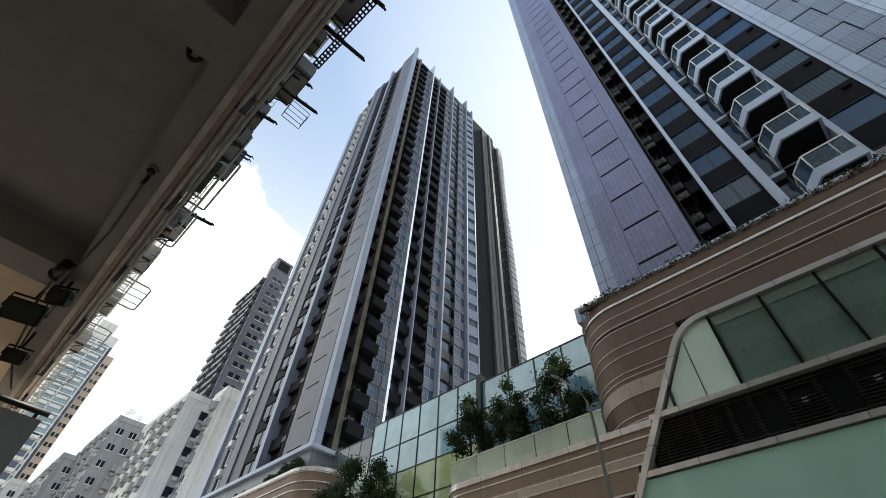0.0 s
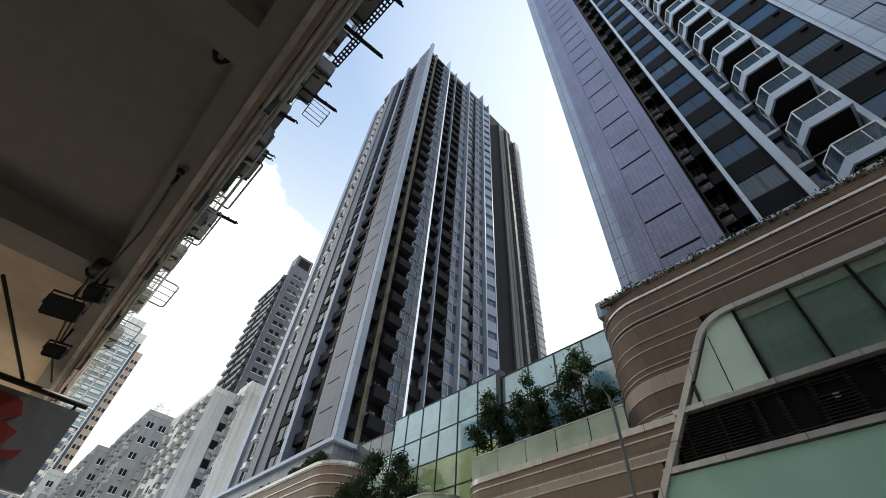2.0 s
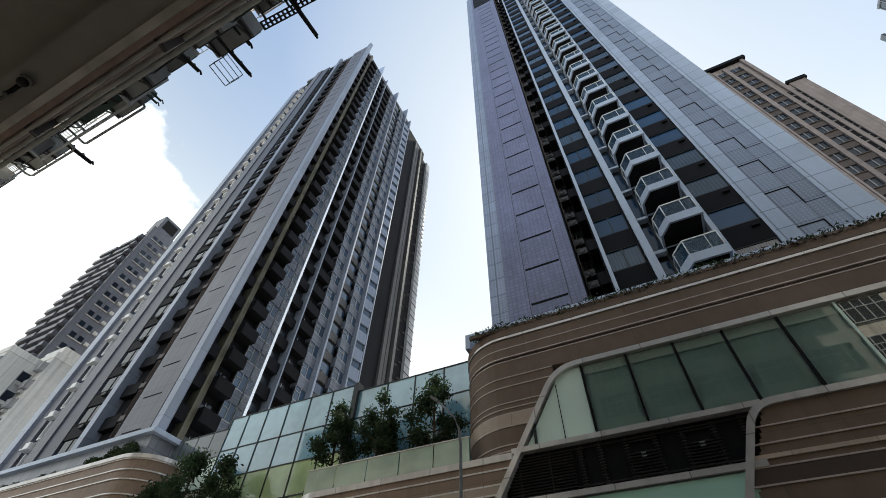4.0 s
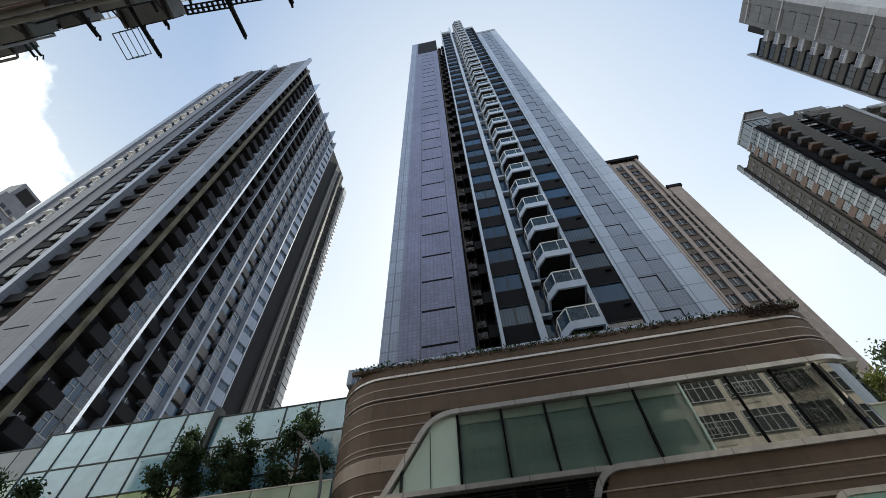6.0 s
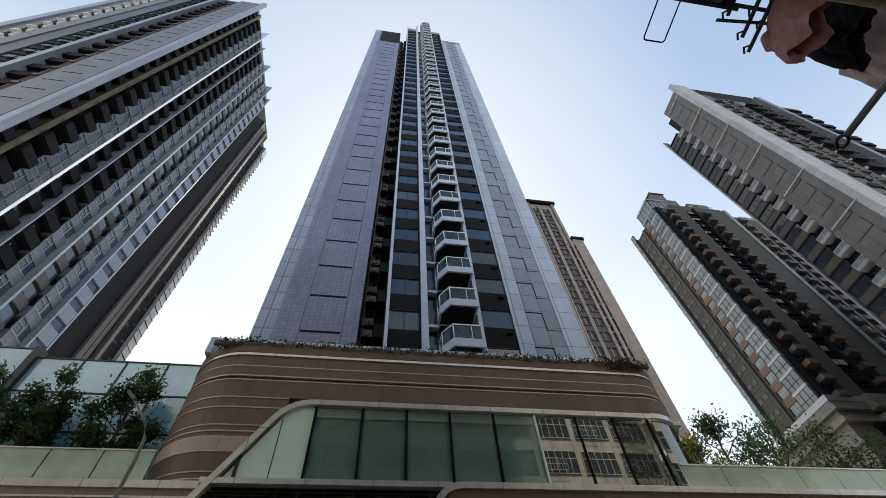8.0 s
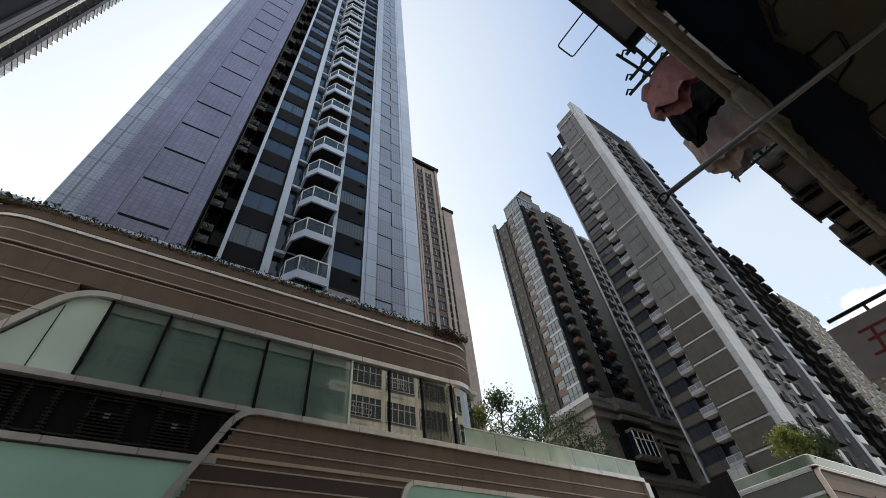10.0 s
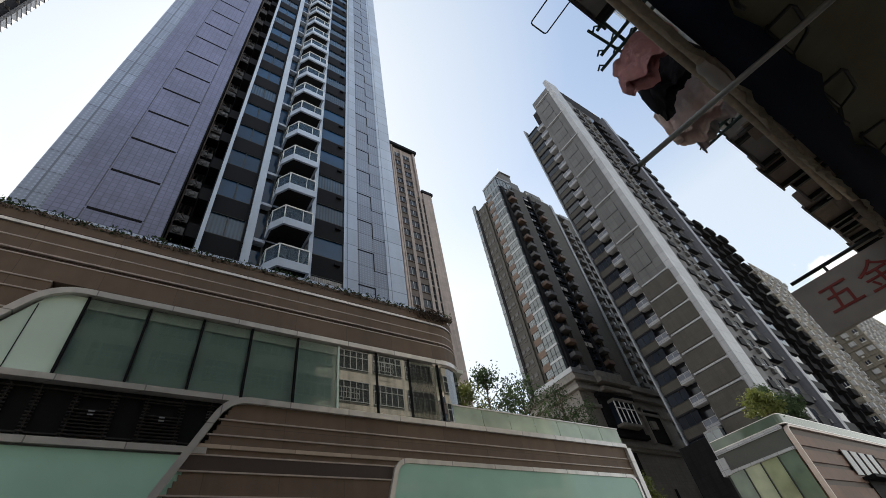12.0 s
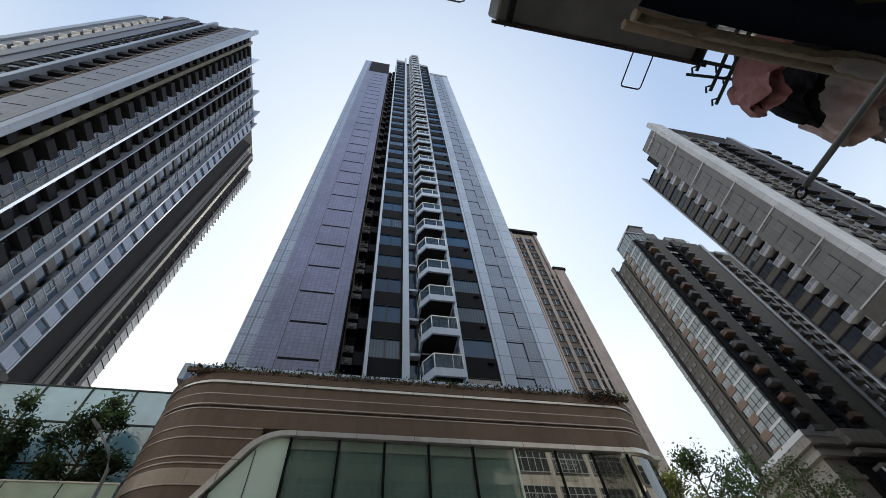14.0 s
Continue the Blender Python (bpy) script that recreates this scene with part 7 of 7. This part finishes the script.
for i in range(cols + 1):
    x = 1.6 + i * 0.3
    w = 0.03 * math.sin(i * 0.9) + 0.02 * math.sin(i * 2.3)
    gridv.append([bm.verts.new((x, 0.0 + 0.3 * w - (0.092 + 0.5 * w * (j > 2)) * j, SZ - 0.02 - 0.1 * math.sin(j * 0.78) + 0.015 * math.sin(i * 1.7 + j))) for j in range(5)])
for a, b in zip(gridv, gridv[1:]):
    for j in range(4):
        bm.faces.new((a[j], b[j], b[j + 1], a[j + 1])).smooth = True
bmesh.ops.solidify(bm, geom=bm.faces[:], thickness=0.02)
part("canvas", bm, NAVY, th)
part("edge_tube", add_tube(bmesh.new(), [(1.6 + 0.6 * k, 0.055 + 0.012 * math.sin(k * 1.3), SZ + 0.0 + 0.01 * math.sin(k * 2.1)) for k in range(9)], 0.04, 8), TAN_TUBE, th, "tan edge tube with worn wrapping")
part("edge_tube", add_tube(bmesh.new(), [(1.6 + 0.6 * k, 0.12 + 0.01 * math.sin(k), SZ + 0.1) for k in range(9)], 0.035, 8), TAN_TUBE, th)
part("edge_tube", add_tube(bmesh.new(), [(6.4 + 0.6 * k, 0.05 + 0.02 * math.sin(k * 1.9), SZ + 0.04) for k in range(23)], 0.05, 8), WEATHERED_BOARD, th)
rag = random.Random(19)                       # torn pale hem along the canvas
bm = bmesh.new()
edge = [(1.6 + 0.09 * k, 0.02 + rag.uniform(-0.02, 0.03) + 0.03 * math.sin(k * 0.21)) for k in range(130)]
lower = [bm.verts.new((x, y, SZ - 0.105 + rag.uniform(-0.012, 0.012))) for x, y in edge]
upper = [bm.verts.new((x, y + 0.03 + rag.uniform(0.0, 0.02), SZ - 0.075)) for x, y in edge]
for k in range(129):
    bm.faces.new((lower[k], lower[k + 1], upper[k + 1], upper[k])).smooth = True
bmesh.ops.solidify(bm, geom=bm.faces[:], thickness=0.012)
part("torn_hem", bm, TAN_TUBE, th, "torn pale hem of the canvas")
bm = bmesh.new()
add_tube(bm, [(3.2, 0.05, SZ - 0.01), (3.26, 0.05, SZ - 0.02), (3.35, 0.045, SZ - 0.025), (3.45, 0.05, SZ - 0.02), (3.55, 0.05, SZ - 0.03), (3.62, 0.05, SZ)], [0.045, 0.08, 0.075, 0.085, 0.075, 0.045], 12)
ob = part("cloth_wrap", bm, SIGN_WHITE, None)
tagged(ob, "grubby white cloth bundle tied to the edge tube", "cloth")
th = thing("pole", "long grey steel pole with an eye at its tip", "pole")
tipv = Vector((3.3, 0.92, 4.72))
part("shaft", add_tube(bmesh.new(), [(3.42, -1.9, 4.66), (3.36, -0.4, 4.68), tipv], 0.024, 8), GALV, th)
part("eye", add_tube(bmesh.new(), [tipv + Vector((0.0, 0.05 + 0.045 * math.cos(a), 0.045 * math.sin(a))) for a in [i * 0.52 for i in range(13)]], 0.012, 6), BLACK, th)
part("socket", boxes((3.38, 3.46, -1.95, -1.85, 4.6, 5.3)), BLACK, th)
for x in (2.5, 3.49, 4.48, 5.5, 6.55, 7.6):
    th = thing("folding_frame", "black steel frame folded up under the soffit", "frame", "soffit frames", T((x, -0.37, SZ + 0.0)))
    part("loop", add_tube(bmesh.new(), [(0, 0, 0.02), (-0.03, -0.2, 0.0), (0.02, -0.215, 0.0), (0.28, -0.2, 0.0), (0.32, -0.17, 0.0), (0.42, -0.03, 0.02), (0, 0, 0.02)], 0.016, 6), BLACK, th)
    part("strut", add_tube(bmesh.new(), [(0.4, -0.03, 0.02), (0.55, 0.03, -0.02), (0.62, 0.02, -0.04)], 0.02, 6), BLACK, th)
    part("stem", add_tube(bmesh.new(), [(0.1, -0.1, 0.28), (0.0, -0.02, 0.02)], 0.014, 6), BLACK, th)
# stained boxes and ledges on the wall
rng = random.Random(77)
x = 5.9
BOXES = [(1.0, 6.6, 2.3, 0.82, 0.5)]
while x < 14.5:
    w = rng.uniform(0.45, 1.15)
    BOXES.append((x, rng.uniform(6.35, 6.5), w, rng.uniform(0.86, 1.04), rng.uniform(0.3, 0.6)))
    x += w + rng.uniform(0.0, 0.05)
for x, z, w, out, h in BOXES:
    th = thing("wall_box", "weathered metal box hung on the upper wall", "wall box", "wall boxes", T((x, -0.5, z)))
    bm = boxes((0, w, 0, out, 0, h))
    bmesh.ops.bevel(bm, geom=bm.edges[:], offset=0.02, segments=1, affect="EDGES")
    part("case", bm, rng.choice((WEATHERED_BOARD, AC_CASE, WEATHERED_BOARD, SIGN_WHITE)), th)
    part("rim", boxes((-0.03, w + 0.03, out, out + 0.03, -0.03, 0.04)), PIPE, th)
    for u in (0.1, w - 0.15):
        part("bracket", boxes((u, u + 0.05, 0, out, -0.08, 0)), BLACK, th)
for x, z, out in ((3.56, 6.5, 1.18), (3.42, 6.5, 1.06), (3.2, 6.55, 0.9), (5.8, 6.5, 1.22), (5.66, 6.5, 1.12), (1.6, 9.0, 0.95)):
    arm(x, z, out, tilt=0.02, mat=GREEN_PAINT)
for x in (3.3, 5.62):
    ob = part("cross_bar", add_tube(bmesh.new(), [(x - 0.15, 0.45, 6.56), (x + 0.45, 0.4, 6.54)], 0.016, 6), GREEN_PAINT, None)
    tagged(ob, "dark green bar lashed across pole brackets", "bar")
rack(3.71, 9.0, 0.34, 1.48, 0, r=0.012, mat=BLACK)
rack(0.2, 9.2, 0.8, 0.8, 4, r=0.012)
rack(-1.6, 9.6, 1.1, 0.8, 3, r=0.012)
for x, z, w in ((0.6, 9.6, 0.62), (-0.8, 9.2, 0.62), (11.9, 8.2, 0.65), (9.4, 8.4, 0.62), (14.6, 8.0, 0.62)):
    ac_unit(x, z, w)


rng = random.Random(91)
for k in range(12):
    x, z = 5.7 + k * 0.72 + rng.uniform(-0.2, 0.2), rng.uniform(6.0, 6.5)
    th = thing("loose_board", "splintered brown board wedged above the canvas", "board", "loose boards", T((x, -0.5, z)) @ RZ(rng.uniform(-9, 9)))
    part("plank", boxes((0, rng.uniform(0.3, 0.9), 0, rng.uniform(0.5, 0.72), 0, 0.03)), WEATHERED_BOARD, th)
    part("batten", boxes((0.05, 0.09, 0, rng.uniform(0.6, 0.85), -0.04, 0)), PIPE, th)


def garment(name, label, mat, x, y, z, w, d, h, seed, sleeves=True):
    """A piece of washing hung on a bar: a sagging, folded sheet with a body, seen from below."""
    rng = np.random.default_rng(seed)
    bm = bmesh.new()
    nu, nv = 110, 46
    ph = rng.uniform(0, 6.28, 6)
    rows = []
    for j in range(nv + 1):
        v = j / nv
        row = []
        for i in range(nu):
            a = 2 * math.pi * i / nu
            wide = (0.30 + 0.70 * min(1, v * 2.6) ** 0.7) * (1 + 0.16 * v)
            crease = abs(math.sin(4.5 * a + ph[0] + 0.8 * v)) ** 0.6 - 0.55
            fold = 1 + v * (0.16 * crease + 0.05 * math.sin(11 * a + ph[1] + 2 * v) + 0.04 * math.sin(19 * a + ph[2] - 3 * v))
            fold += 0.03 * math.sin(14 * v + 3 * a + ph[3])
            hem = 1 + 0.12 * math.sin(2 * a + ph[4]) + 0.02 * math.sin(5 * a + ph[5])
            px = w / 2 * wide * math.cos(a) * (1 + 0.12 * (fold - 1))
            pleat = v * (0.04 * math.sin(px * 13 / w + ph[0] + v) + 0.012 * math.sin(px * 33 / w + ph[1] - 2 * v))
            crumple = v ** 0.5 * (0.05 * noise.noise(Vector((px * 7, v * 3.5, seed))) + 0.028 * (0.5 - abs(noise.noise(Vector((px * 15, v * 8 + math.sin(a), seed + 3.1))))) + 0.01 * noise.noise(Vector((px * 40, v * 22, seed))))
            row.append(bm.verts.new((px, d / 2 * (0.3 + 0.7 * v) * math.sin(a) * fold + pleat + crumple, -h * v * hem + 0.4 * crumple)))
        rows.append(row)
    for p, q in zip(rows, rows[1:]):
        for i in range(nu):
            bm.faces.new((p[i], q[i], q[(i + 1) % nu], p[(i + 1) % nu])).smooth = True
    bm.faces.new(rows[0])
    th = thing(name, label, "laundry", "", T((x, y, z)) @ RZ(80))
    part("body", bm, mat, th)
    if sleeves:
        for s in (-1, 1):
            bm = add_tube(bmesh.new(), [(s * w * 0.34, 0, -0.06), (s * w * 0.47, 0.02, -h * 0.3), (s * w * 0.50, 0.05, -h * 0.55), (s * w * 0.53, 0.03, -h * 0.8), (s * w * 0.52, 0.05, -h * 0.97)], [0.07, 0.066, 0.052, 0.058, 0.04], 20)
            for vv in bm.verts:
                vv.co.y *= 0.7
                vv.co += Vector((0.02, 0.02, 0)) * noise.noise(vv.co * 14)
            part("sleeve", bm, mat, th)
    part("hanger", add_tube(bmesh.new(), [(0, 0.0, 0.08), (0, 0.0, 0.0), (w * 0.2, 0, -0.05), (-w * 0.2, 0, -0.05), (0, 0.0, 0.0)], 0.008, 5), GALV, th)
    return th


garment("sweater", "pink knitted sweater hung out to dry", PINK, 3.62, 0.3, 6.5, 0.60, 0.15, 0.62, 2)
garment("blouse", "pale pink blouse hung out to dry", BLUSH, 4.4, 0.34, 6.45, 0.66, 0.18, 0.85, 4)
garment("pillowcase", "white cotton pillowcase hung out to dry", SHEET, 4.72, 0.36, 6.45, 0.46, 0.14, 0.8, 12, False)
garment("jacket", "charcoal jacket hung out to dry", CHARCOAL, 4.0, 0.28, 6.5, 0.58, 0.13, 0.75, 7)
th = thing("clothes_pole", "bamboo clothes pole resting on wall brackets", "pole")
part("shaft", add_tube(bmesh.new(), [(3.2, 0.3, 6.55), (6.6, 0.3, 6.55)], 0.02, 7), GREEN_PAINT, th)
# projecting shop sign
th = thing("shop_sign", "weathered white projecting shop sign with red characters", "sign", m=T((8.5, 0, 0)))
part("board", boxes((-0.05, 0.05, -0.6, 1.5, 4.5, 5.32)), SIGN_WHITE, th)
part("bar", add_tube(bmesh.new(), [(0, -0.6, 5.45), (0, 1.42, 5.45)], 0.03, 7), BLACK, th)
part("hanger", boxes((-0.015, 0.015, 0.9, 0.94, 5.32, 5.45), (-0.015, 0.015, -0.3, -0.26, 5.32, 5.45)), BLACK, th)
for ch, y in (("\u4e94", 1.02), ("\u91d1", 0.48)):
    cu = bpy.data.curves.new("character", "FONT")
    cu.body, cu.size, cu.extrude, cu.align_x, cu.align_y = ch, 0.5, 0.006, "CENTER", "CENTER"
    cu.materials.append(RED)
    ob = new("character", cu)
    ob.parent = th
    ob.matrix_local = Matrix(((0, 0, -1, -0.056), (-1, 0, 0, y), (0, 1, 0, 4.9), (0, 0, 0, 1)))
    ob["label"] = "red painted character"
